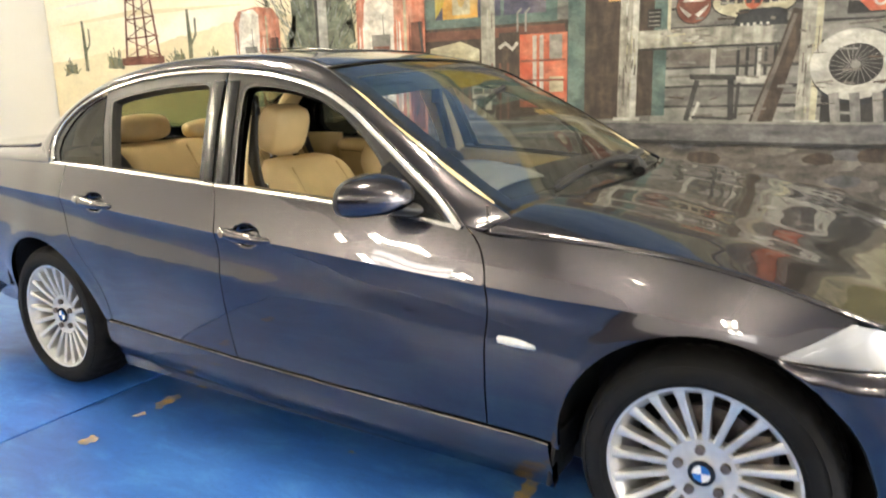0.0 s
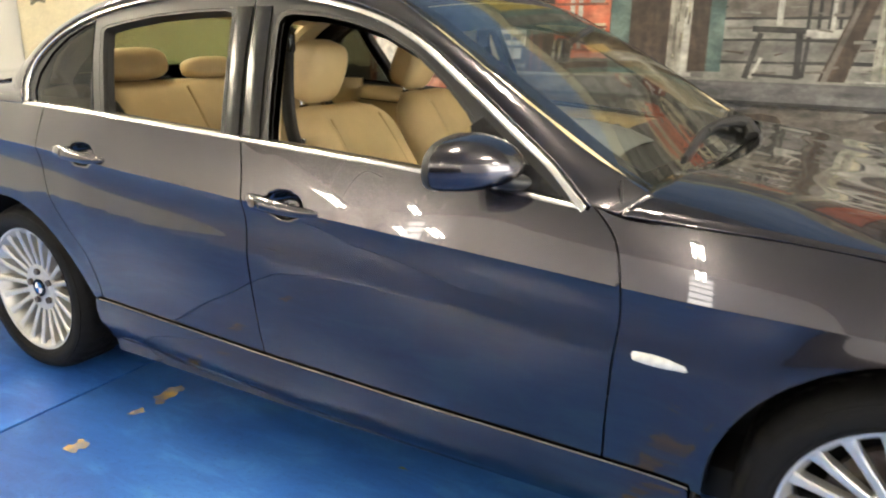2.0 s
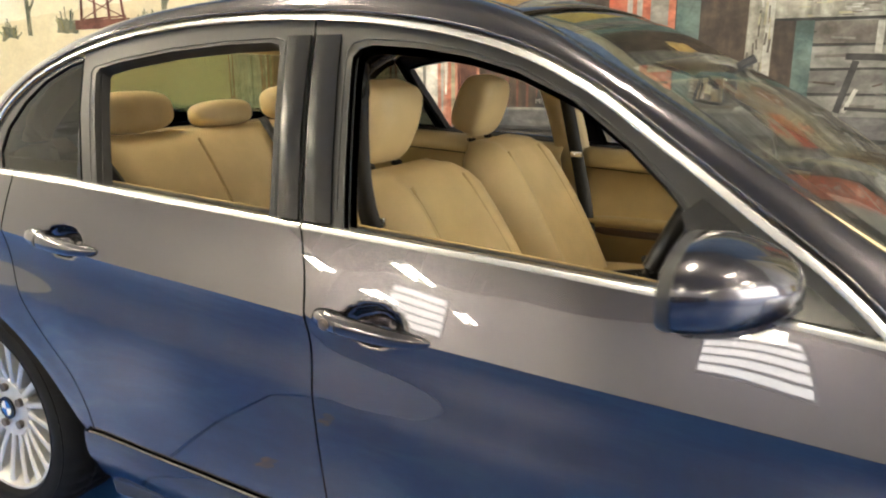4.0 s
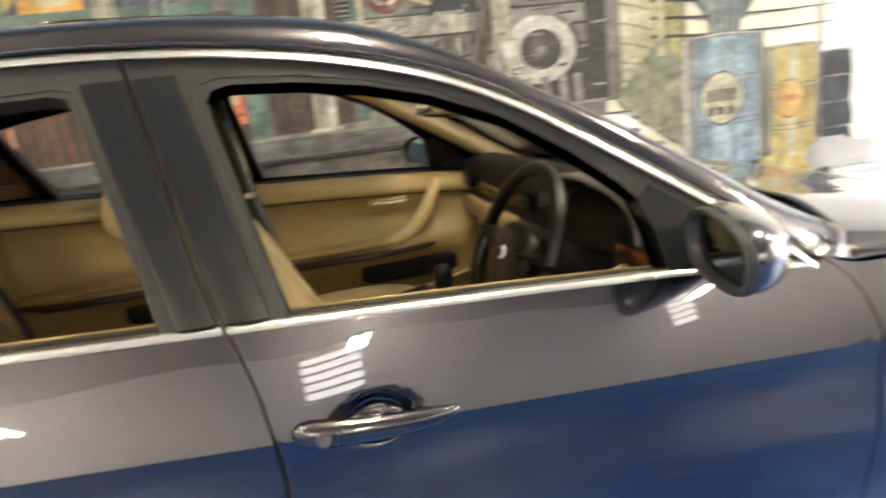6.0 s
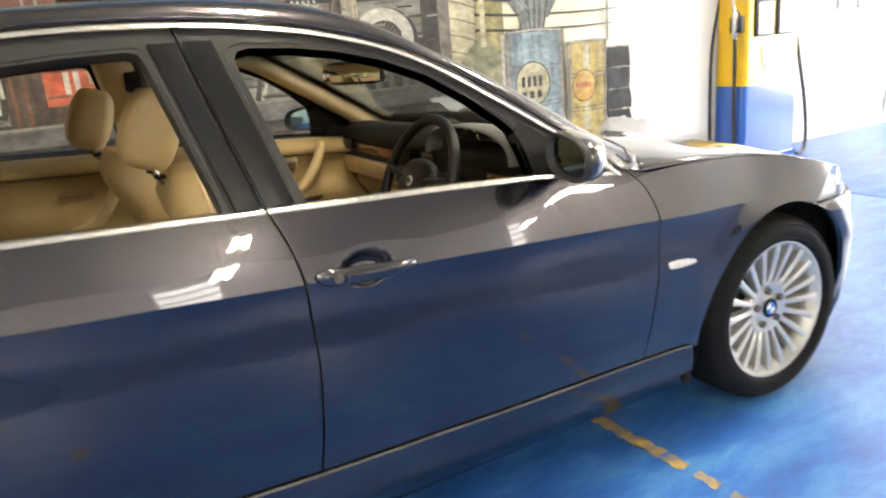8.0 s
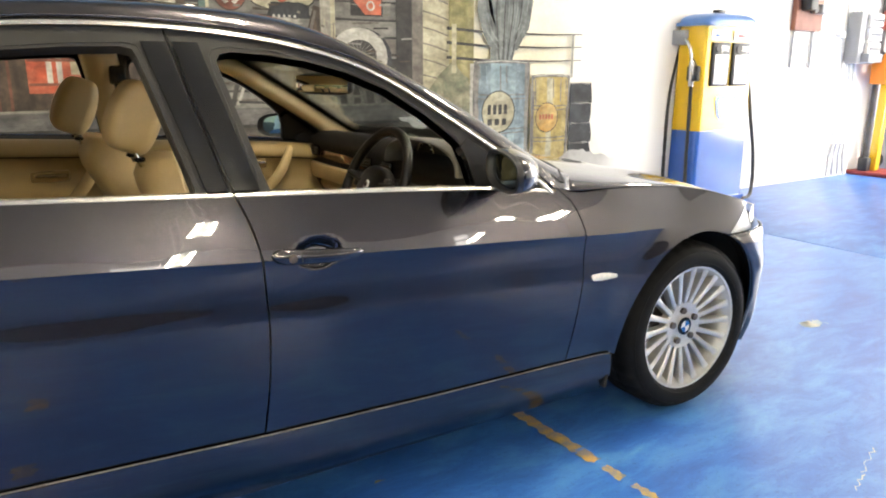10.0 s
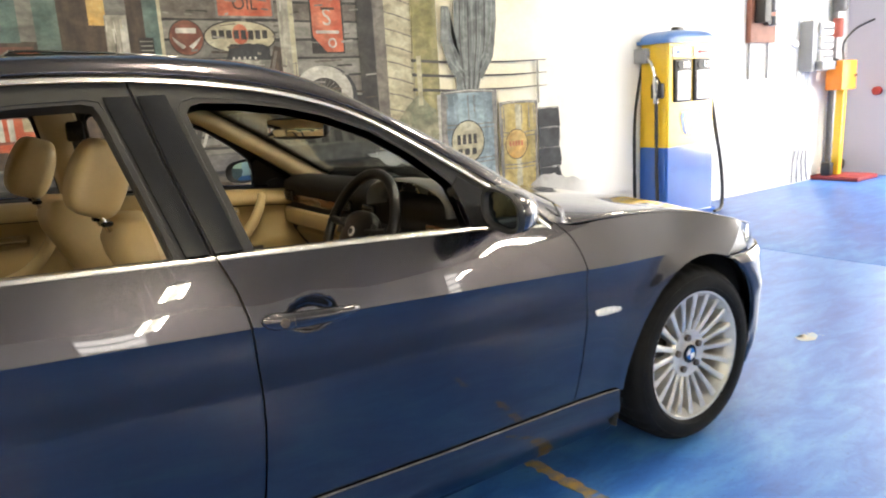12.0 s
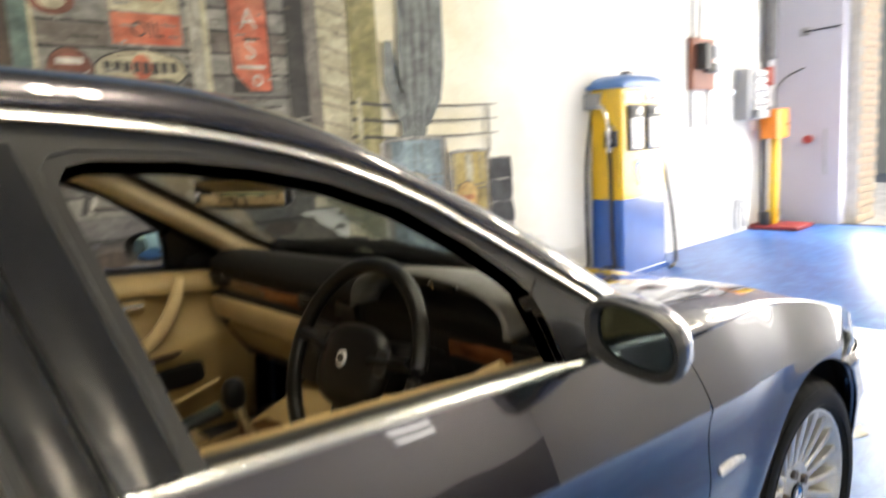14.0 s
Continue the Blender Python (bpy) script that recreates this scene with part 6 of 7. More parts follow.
shape("curtain", [(-2.50, 1.72), (-2.44, 1.80), (-2.34, 2.1), (-2.36, 2.55), (-2.50, 2.55)], "curtain", "yellow curtain")
shape("curtain", [(-1.66, 1.78), (-1.66, 2.55), (-2.05, 2.55), (-1.80, 2.1)], "curtain", "yellow curtain")
rect("glazing_bar", -1.985, -1.96, 1.715, 2.55, "teal")
for x in (-1.86, -1.80):
    stroke("faucet", [(x, 1.60), (x, 1.72), (x + 0.03, 1.75)], 0.014, "grey2")
rect("front_post", -2.135, -2.03, 1.05, 2.6, "post", "weathered white post")
rect("painted_cooler", -2.0, -1.845, 1.15, 1.60, "brown")
stroke("cooler_script", [(-2.0, 1.50), (-1.95, 1.53), (-1.90, 1.49), (-1.86, 1.53)], 0.025, "white")
stroke("cooler_script", [(-2.38, 1.44), (-2.30, 1.49), (-2.22, 1.46), (-2.16, 1.48)], 0.022, "white")
shape("cooler_top", [(-2.55, 1.44), (-2.15, 1.42), (-2.15, 1.50), (-2.3, 1.56), (-2.55, 1.52)], "cream")
rect("vending_machine", -1.845, -1.505, 1.10, 1.58, "red", "red drinks machine")
for x in (-1.75, -1.70):
    rect("machine_stripe", x, x + 0.028, 1.14, 1.57, "white")
rect("machine_panel", -1.63, -1.54, 1.40, 1.57, "grey2")
rect("machine_panel", -1.63, -1.53, 1.20, 1.30, "cream")
for k in range(3):
    rect("machine_shelf", -1.84, -1.52, 1.14 + k * 0.13, 1.155 + k * 0.13, "rust")
for k in range(12):
    rect("panel_bar", -2.6 + k * 0.06, -2.585 + k * 0.06, 1.0, 1.40, "brick")
# folding board with lettering
shape("folding_board", [(-2.25, 0.96), (-2.045, 0.955), (-2.01, 1.28), (-2.205, 1.285)], "dark", "black folding sign board")
rect("board_white", -2.212, -2.03, 1.165, 1.262, "white")
rect("board_bar", -2.20, -2.045, 1.195, 1.235, "line")
rect("board_bar", -2.205, -2.06, 1.085, 1.150, "white")
lettering("MOTOR OIL", -2.135, 1.03, 0.040, "white")
stroke("board_leg", [(-2.24, 0.96), (-2.29, 0.88)], 0.016, "line")
stroke("board_leg", [(-2.06, 0.96), (-1.95, 0.87)], 0.016, "line")
# doorway
rect("door_surround", -1.50, -1.385, 1.02, 2.6, "teal", "teal door surround")
rect("doorway", -1.385, -1.135, 1.02, 2.6, "brown", "dark doorway")
rect("doorway", -1.05, -0.93, 1.04, 2.6, "brown")
rect("door_surround", -0.945, -0.865, 1.04, 2.6, "teal")
rect("door_surround_light", -0.865, -0.845, 1.5, 2.6, "cream")
rect("door_glow", -1.235, -1.120, 1.745, 1.98, "amber", "amber lit pane in the doorway")
rect("porch_post", -1.165, -1.045, 1.02, 1.80, "post", "weathered white porch post", 0.01)
rect("porch_post", -1.145, -1.035, 1.80, 2.6, "grey")
rect("post_light", -1.085, -1.048, 1.02, 1.78, "white", "", 0.01)
rect("post_base", -1.19, -1.02, 1.005, 1.03, "white")
# rail, stool, chair, lantern
rect("porch_rail", -1.04, -0.27, 1.445, 1.555, "post", "broad pale porch rail")
rect("rail_shade", -1.04, -0.27, 1.437, 1.45, "line")
rect("lantern", -0.985, -0.905, 1.57, 1.68, "dark")
for k in range(4):
    stroke("lantern_wire", [(-0.98, 1.585 + k * 0.025), (-0.91, 1.585 + k * 0.025)], 0.006, "grey2")
shape("stool_seat", [(-0.72, 1.285), (-0.45, 1.275), (-0.45, 1.245), (-0.72, 1.255)], "line", "dark stool")
stroke("stool_leg", [(-0.675, 1.25), (-0.735, 1.01)], 0.03, "line")
stroke("stool_leg", [(-0.660, 1.12), (-0.705, 1.01)], 0.018, "white")
stroke("stool_leg", [(-0.485, 1.25), (-0.475, 1.01)], 0.035, "line")
stroke("stool_rung", [(-0.70, 1.03), (-0.47, 1.02)], 0.016, "line")
rect("stool_back", -0.605, -0.575, 1.285, 1.43, "white")
for x in (-0.46, -0.41, -0.36, -0.31, -0.26):
    rect("chair_slat", x, x + 0.018, 1.27, 1.43, "line")
rect("chair_slat", -0.345, -0.325, 1.25, 1.42, "white")
rect("chair_seat", -0.455, -0.215, 1.225, 1.265, "white", "pale chair seat")
stroke("chair_leg", [(-0.44, 1.23), (-0.45, 1.02)], 0.02, "line")
stroke("chair_leg", [(-0.23, 1.24), (-0.215, 1.16)], 0.03, "white")
stroke("leaning_post", [(-0.13, 1.62), (-0.22, 1.30), (-0.33, 0.93)], [0.09, 0.10, 0.13], "brown")
stroke("leaning_post", [(-0.16, 1.60), (-0.25, 1.30), (-0.36, 0.95)], [0.02, 0.025, 0.03], "stone")
# signs
oval("round_sign", -0.715, 1.680, 0.104, 0.104, "dark")
oval("round_sign", -0.715, 1.680, 0.098, 0.098, "rust", "round red enamel sign with white wings")
rect("sign_bar", -0.775, -0.655, 1.705, 1.735, "white")
for s in (-1, 1):
    shape("sign_wing", [(-0.715 + s * 0.008, 1.630), (-0.715 + s * 0.085, 1.685), (-0.715 + s * 0.075, 1.665), (-0.715 + s * 0.06, 1.645), (-0.715 + s * 0.03, 1.615)], "white")
oval("oval_sign", -0.385, 1.684, 0.232, 0.100, "dark")
oval("oval_sign", -0.385, 1.684, 0.222, 0.092, "cream", "oval cream enamel sign with dark bars")
oval("sign_emblem", -0.385, 1.70, 0.05, 0.06, "red")
for k in range(8):
    rect("sign_bar", -0.565 + k * 0.046, -0.565 + k * 0.046 + 0.033, 1.672 + 0.004 * math.sin(k), 1.724, "line")
shape("dark_machine", wobble([(-0.49, 1.55), (-0.20, 1.545), (-0.205, 1.625), (-0.25, 1.645), (-0.46, 1.64)], 0.004, 0.03), "tyre", "black painted machine on the rail")
for k in range(5):
    rect("machine_key", -0.45 + k * 0.035, -0.435 + k * 0.035, 1.55, 1.565, "white")
rect("oil_sign", -0.525, -0.150, 1.795, 2.13, "steel")
rect("oil_sign", -0.510, -0.165, 1.808, 1.955, "red", "red painted sign")
rect("oil_sign", -0.510, -0.165, 1.962, 2.12, "cream")
lettering("OIL", -0.338, 1.845, 0.105, "line")
shape("sign_car", [(-0.44, 2.02), (-0.24, 2.02), (-0.24, 2.045), (-0.28, 2.05), (-0.30, 2.08), (-0.38, 2.08), (-0.40, 2.05), (-0.44, 2.045)], "red")
oval("small_round_sign", -0.76, 1.99, 0.10, 0.07, "rust")
oval("small_round_sign", -0.76, 1.985, 0.06, 0.04, "cream")
rect("tall_sign", 0.093, 0.338, 1.578, 2.55, "dark")
rect("tall_sign", 0.105, 0.326, 1.588, 2.54, "red", "tall red painted sign with white letters")
lettering("LAS", 0.215, 2.075, 0.155, "white", True)
shape("sign_corner", [(0.105, 1.588), (0.20, 1.588), (0.105, 1.69)], "dark")
ring("sign_disc", 0.245, 1.645, 0.032, 0.032, 0.012, "white")
rect("sign_bar", 0.13, 0.30, 1.705, 1.725, "white")
rect("porch_post", -0.127, -0.02, 1.0, 2.6, "post", "weathered white porch post")
rect("post_light", -0.055, -0.022, 1.0, 2.6, "cream")
rect("post_base", -0.15, 0.0, 0.985, 1.01, "white")
# spare wheel with white wall
rect("wheel_back", 0.0, 0.56, 1.0, 1.30, "dark")
oval("wheel_shadow", 0.170, 1.297, 0.235, 0.205, "tyre")
oval("white_wall_tyre", 0.150, 1.312, 0.220, 0.190, "white", "white-wall spare tyre with wire spokes")
oval("wheel_dark", 0.155, 1.312, 0.130, 0.112, "dark")
for k in range(22):
    a = math.tau * k / 22
    stroke("wheel_wire", [(0.155 + 0.03 * math.cos(a + 0.5), 1.31 + 0.026 * math.sin(a + 0.5)), (0.155 + 0.125 * math.cos(a), 1.31 + 0.107 * math.sin(a))], 0.0032, "steel")
oval("wheel_hub", 0.155, 1.312, 0.026, 0.022, "grey2")
for x in (0.06, 0.16, 0.27, 0.36):
    stroke("wheel_stand", [(x, 1.16), (x + 0.02, 1.0)], 0.05, "steel")
rect("shade_strip", 0.44, 0.565, 1.0, 2.62, "dark")
rect("corner_board", 0.565, 0.660, 0.98, 2.62, "stone", "grey corner board")
rect("corner_line", 0.563, 0.570, 0.98, 2.62, "line")
# pale gable side
shape("gable_side", [(0.66, 1.02), (0.90, 1.18), (0.865, 3.3), (0.66, 3.3)], "cream", "cream weatherboard side")
for k in range(20):
    z = 1.06 + k * 0.11
    stroke("gable_gap", [(0.66, z + 0.02), (0.76, z), (0.875, z - 0.035)], 0.009, "stone")
for k in range(120):
    x, z = rng.uniform(-0.85, 0.50), rng.uniform(1.0, 2.55)
    stroke("worn_stroke", [(x, z), (x + rng.uniform(0.02, 0.10), z + rng.uniform(-0.012, 0.012))], rng.uniform(0.004, 0.016), ("stone", "grey2", "stone", "brown", "grey2")[k % 5])
for px, pw, pz0, pz1 in ((-1.105, 0.10, 1.03, 1.78), (-0.075, 0.09, 1.02, 2.5), (-2.08, 0.09, 1.1, 2.5), (-0.65, 0.72, 1.45, 1.55)):
    for k in range(26):
        x, z = px + rng.uniform(-0.5, 0.5) * pw, rng.uniform(pz0, pz1)
        d = (rng.uniform(0.02, 0.08), 0.0) if pw > 0.3 else (0.0, rng.uniform(0.03, 0.14))
        stroke("worn_stroke", [(x, z), (x + d[0] + rng.uniform(-0.006, 0.006), min(z + d[1], pz1))], rng.uniform(0.004, 0.012), ("stone", "white", "stone", "cream")[k % 4])
for k in range(70):
    x, z = rng.uniform(-2.9, 0.5), rng.uniform(0.90, 0.985)
    stroke("step_mark", [(x, z), (x + rng.uniform(0.04, 0.25), z + rng.uniform(-0.006, 0.006))], rng.uniform(0.004, 0.014), ("line", "stone", "grey2", "brown")[k % 4])
# porch step
shape("porch_step", [(-3.1, 1.0), (0.55, 0.995), (0.55, 0.90), (0.0, 0.86), (-3.1, 0.90)], "porch", "grey porch step")
stroke("step_edge", [(-3.1, 1.0), (-1.2, 1.003), (0.5, 0.99)], 0.014, "grey2")
stroke("step_shade", [(-3.1, 0.90), (-1.2, 0.885), (0.45, 0.865)], 0.02, "line")
painted_pump(-3.19, -2.585, 0.85, 2.02)
# right end: olive pillar, fence, cactus, drums, tyres
shape("olive_pillar", [(0.885, 0.75), (1.105, 0.70), (1.095, 3.3), (0.87, 3.3)], "olive", "olive shaded pillar")
shape("scrub_base", wobble([(0.62, 0.95), (1.1, 0.60), (1.12, 1.05), (0.95, 1.28), (0.75, 1.15)], 0.025), "scrub")
for z in (1.50, 1.40, 1.295):
    stroke("fence_rail", [(0.86, z + 0.02), (1.2, z), (1.8, z - 0.005), (2.2, z + 0.005)], [0.022, 0.018, 0.012, 0.006], "line")
rect("fence_post", 0.905, 0.945, 1.20, 1.55, "cream")
rect("fence_post", 2.085, 2.112, 1.16, 1.50, "post")
stroke("cactus_trunk", [(1.36, 1.25), (1.40, 1.6), (1.43, 2.0), (1.43, 2.75)], [0.20, 0.30, 0.32, 0.28], "cactus")
stroke("cactus_arm", [(1.36, 1.36), (1.25, 1.50), (1.185, 1.66), (1.185, 1.90)], [0.13, 0.13, 0.11, 0.07], "cactus")
stroke("cactus_arm", [(1.46, 1.40), (1.57, 1.56), (1.61, 1.80), (1.63, 2.3)], [0.12, 0.13, 0.13, 0.10], "cactus")
for k in range(7):
    x = 1.31 + k * 0.04
    stroke("cactus_rib", [(1.37 + (x - 1.37) * 0.5, 1.30), (x, 1.65), (x + 0.015, 2.0), (x + 0.012, 2.7)], 0.009, "cactus2" if k % 2 else "line")
for dx in (-0.025, 0.02):
    stroke("cactus_rib", [(1.36 + dx, 1.38), (1.25 + dx, 1.50), (1.185 + dx, 1.68), (1.185 + dx * 0.6, 1.88)], 0.008, "cactus2")
    stroke("cactus_rib", [(1.47 + dx, 1.42), (1.57 + dx, 1.57), (1.61 + dx, 1.82), (1.63 + dx, 2.25)], 0.008, "cactus2")


def painted_drum(x0, x1, z0, z1, c1, c2, cx, cz, r, badge, bars):
    w = x1 - x0
    shape("painted_drum", [(x0 + w * (0.5 - 0.5 * math.cos(math.pi * k / 12)), z0 - 0.025 * math.sin(math.pi * k / 12)) for k in range(13)] + [(x0 + w * (0.5 + 0.5 * math.cos(math.pi * k / 12)), z1 + 0.016 * math.sin(math.pi * k / 12)) for k in range(13)], c1, "painted oil drum")
    for u0, u1, cc in ((0.0, 0.09, "steel"), (0.09, 0.16, c1), (0.30, 0.42, c2), (0.42, 0.56, "cream" if c2 == "yellow" else c2), (0.62, 0.74, c2), (0.84, 0.93, c1), (0.93, 1.0, "steel")):
        shape("drum_shade", wobble([(x0 + w * u0, z0 + 0.005), (x0 + w * u1, z0 + 0.005), (x0 + w * u1, z1 - 0.005), (x0 + w * u0, z1 - 0.005)], 0.007, 0.05), cc)
    stroke("drum_rim", [(x0, z1), (x0 + w * 0.25, z1 + 0.010), (x0 + w * 0.75, z1 + 0.010), (x1, z1)], 0.022, "steel")
    stroke("drum_rim", [(x0 + w * 0.05, z1 + 0.004), (x0 + w * 0.5, z1 + 0.018), (x1 - w * 0.05, z1 + 0.004)], 0.008, "white")
    for zz in (0.66, 0.70, 0.36, 0.32):
        z = z0 + (z1 - z0) * zz
        stroke("drum_hoop", [(x0, z), (x0 + w * 0.5, z - 0.012), (x1, z - 0.005)], 0.008, "steel")
    for k in range(9):
        x = x0 + rng.uniform(0.05, 0.95) * w
        stroke("drum_streak", [(x, z1 - 0.02), (x + 0.004, z1 - rng.uniform(0.08, 0.25))], 0.010, "steel" if k % 2 else c2)
    oval("drum_badge", cx, cz, r * 1.06, r * 1.06, "line")
    oval("drum_badge", cx, cz, r, r, badge, "round drum badge")
    for zz, n, h in bars:
        for k in range(n):
            x = cx - r * 0.68 + k * r * 1.36 / n
            rect("badge_bar", x, x + r * 0.85 / n, cz + zz * r - h / 2, cz + zz * r + h / 2, "line" if badge == "cream" else "red")


rect("drum_shadow", 1.07, 1.12, 0.6, 1.27, "white")
painted_drum(1.105, 1.645, 0.50, 1.275, "blue", "blue2", 1.345, 0.905, 0.155, "cream", ((0.12, 4, 0.075), (-0.5, 3, 0.05)))
painted_drum(1.670, 2.080, 0.42, 1.170, "yellow", "yellow", 1.845, 0.845, 0.115, "amber", ((0.05, 5, 0.04),))
for k in range(4):
    z = 0.46 + k * 0.165
    shape("stacked_tyre", wobble([(2.09, z), (2.33 + 0.015 * (k % 2), z), (2.36 - 0.02 * k * 0.5, z + 0.06), (2.335, z + 0.155), (2.09, z + 0.16)], 0.006, 0.06), "tyre", "painted stack of black tyres")
    stroke("tyre_gap", [(2.09, z + 0.163), (2.33, z + 0.160)], 0.008, "steel")
shape("rubble", wobble([(1.95, 0.36), (2.95, 0.34), (2.7, 0.46), (2.35, 0.53), (2.15, 0.58), (2.0, 0.50)], 0.015, 0.05), "rubble", "grey rubble")
shape("yellow_patch", wobble([(1.60, 0.34), (2.05, 0.30), (1.95, 0.46), (1.62, 0.50)], 0.015, 0.05), "yellow")

# ------------------------------------------------------------------ petrol pump against the wall
PUMP_Y = material("pump_yellow_enamel", (0.74, 0.47, 0.015), 0.30, 0, 0.6, var=0.06, scale=5, bump=0.02, bscale=30)
PUMP_B = material("pump_blue_enamel", (0.022, 0.10, 0.42), 0.28, 0, 1.0, coat_rough=0.10, var=0.08, scale=5, bump=0.05, bscale=30)
PUMP_TOP = material("pump_pale_blue_enamel", (0.07, 0.17, 0.43), 0.33, 0, 0.2, var=0.06, scale=6)
HOSE = material("pump_hose_rubber", (0.02, 0.02, 0.02), 0.5)
ORANGE = material("orange_enamel", (0.80, 0.24, 0.02), 0.4, var=0.06, scale=6)
BOXBROWN = material("brown_phenolic_board", (0.24, 0.10, 0.07), 0.6, var=0.15, scale=8)
BOXGREY = material("grey_enclosure", (0.27, 0.28, 0.30), 0.45, var=0.05, scale=8)

PX, PY = 3.79, 2.008
pump = empty("petrol_pump", pose(PX, PY, 0), label="restored blue and yellow vintage petrol pump against the wall", category="petrol pump")
pump.scale = (1.11, 1.20, 1.027)


def shell(name, w, d, z0, z1, mat, w1=None, d1=None, r=0.025, label=""):
    """Rounded upright box, tapering from its foot to its top."""
    w1, d1 = w1 or w, d1 or d
    rings = []
    for z, ww, dd in ((z0, w, d), (z1, w1, d1)):
        ring_ = []
        for sx, sy, a0 in ((1, 1, 0), (-1, 1, 90), (-1, -1, 180), (1, -1, 270)):
            for k in range(5):
                a = radians(a0 + 22.5 * k)
                ring_.append((sx * (ww / 2 - r) + r * math.cos(a), sy * (dd / 2 - r) + r * math.sin(a), z))
        rings.append(ring_)
    return part(name, loft_bm(rings), mat, pump, label, sharp=50)


shell("plinth", 0.70, 0.31, 0.0, 0.04, PUMP_B)
shell("lower_case", 0.665, 0.265, 0.04, 0.66, PUMP_B, 0.655, 0.26, label="deep blue enamelled lower case")
shell("upper_case", 0.655, 0.26, 0.66, 1.565, PUMP_Y, 0.63, 0.25, label="yellow enamelled upper case")
shell("cap_rim", 0.70, 0.31, 1.565, 1.595, PUMP_TOP, r=0.04)
dome = []
for t in np.linspace(0, 1, 8):
    k = math.cos(t * math.pi / 2) ** 0.55 if t < 1 else 0.12
    dome.append([(math.copysign(abs(math.cos(a)) ** 0.35, math.cos(a)) * 0.345 * max(k, 0.12), math.copysign(abs(math.sin(a)) ** 0.35, math.sin(a)) * 0.152 * max(k, 0.12), 1.595 + 0.085 * math.sin(t * math.pi / 2)) for a in np.linspace(0, math.tau, 41)[:-1]])
part("cap", loft_bm(dome), PUMP_TOP, pump, "pale blue domed cap", sharp=60)
part("cap_knob", box_bm(0.10, 0.06, 0.035, (0, 0, 1.695), 0.008), BLACKTRIM, pump)
FY = -0.134
for sx in (-0.145, 0.145):
    part("name_plate", box_bm(0.235, 0.010, 0.085, (sx, FY + 0.004, 1.488), 0.004), WHITE_PART, pump, "white name plate with coloured bars")
    part("plate_bar", box_bm(0.13, 0.004, 0.022, (sx, FY - 0.003, 1.485), 0.001), (PUMP_B, material("plate_red", (0.6, 0.05, 0.04), 0.4))[sx > 0], pump)
    fr = part("dial_frame", box_bm(0.225, 0.028, 0.375, (sx * 0.90, FY, 1.240), 0.012), SHELL_BLACK, pump, "black dial frame")
    part("dial_glass", box_bm(0.170, 0.006, 0.255, (sx * 0.90, FY - 0.014, 1.195), 0.003), WHITE_PART, fr, "white dial face")
    part("dial_head", cyl_bm(0.035, 0.012, "y", (sx * 0.93 - 0.05, FY - 0.016, 1.375), 20), RUBBER, fr)
    for k in range(5):
        part("dial_grille", box_bm(0.006, 0.006, 0.05, (sx * 0.93 + 0.0 + k * 0.018, FY - 0.015, 1.375), 0.001), CHROME, fr)
    for k in range(4):
        part("dial_bar", box_bm(0.10, 0.002, 0.008, (sx * 0.93, FY - 0.018, 1.12 + k * 0.04), 0), BOXGREY, fr)
b = bmesh.new()
outl = [(-0.145, 0.17), (-0.135, 0.215), (0.135, 0.215), (0.145, 0.17), (0.12, 0.06), (0.085, 0.015), (-0.085, 0.015), (-0.12, 0.06)]
b.faces.new([b.verts.new((x, FY - 0.001, 0.745 + z)) for x, z in outl])
part("badge", b, PUMP_TOP, pump, "blue shield badge", smooth=False)
b = bmesh.new()
b.faces.new([b.verts.new((x * 0.74, FY - 0.003, 0.75 + z * 0.88)) for x, z in outl])
part("badge_field", b, PUMP_Y, pump, smooth=False)
# nozzle and hose on the near side
part("nozzle_bracket", box_bm(0.05, 0.10, 0.13, (-0.035 - 0.305, -0.055, 1.16), 0.012), SHELL_BLACK, pump)
noz = part("nozzle", tube_bm(path3([(-0.035 - 0.325, -0.055, 1.050), (-0.035 - 0.330, -0.055, 1.200), (-0.035 - 0.335, -0.045, 1.320), (-0.035 - 0.33, -0.010, 1.410), (-0.035 - 0.325, 0.025, 1.450)], 16), [0.022] * 8 + [0.014] * 8, 10), CHROME, pump, "chrome and black nozzle")
part("nozzle_guard", tube_bm(path3([(-0.035 - 0.335, -0.055, 1.080), (-0.035 - 0.345, -0.100, 1.150), (-0.035 - 0.345, -0.095, 1.250), (-0.035 - 0.335, -0.050, 1.290)], 12), 0.007, 8), SHELL_BLACK, noz)
part("hose", tube_bm(path3([(-0.035 - 0.325, -0.055, 1.070), (-0.035 - 0.325, -0.060, 0.700), (-0.035 - 0.325, -0.065, 0.350), (-0.035 - 0.34, -0.095, 0.100), (-0.035 - 0.38, -0.145, 0.030)], 24), 0.014, 8), HOSE, pump, "black delivery hose")
part("hose", tube_bm(path3([(0.32, -0.05, 1.30), (0.37, -0.07, 1.10), (0.43, -0.09, 0.75), (0.50, -0.10, 0.42), (0.50, -0.12, 0.14), (0.40, -0.17, 0.03), (0.22, -0.22, 0.02)], 40), 0.015, 8), HOSE, pump, "black hose looping to the floor")
part("hose", tube_bm(path3([(-0.27, 0.15, 1.40), (-0.035 - 0.32, 0.145, 1.0), (-0.035 - 0.34, 0.14, 0.5), (-0.035 - 0.33, 0.14, 0.05)], 20), 0.016, 8), HOSE, pump)
part("side_bracket", box_bm(0.06, 0.12, 0.13, (-0.035 - 0.31, 0.09, 1.47), 0.01), BOXGREY, pump)
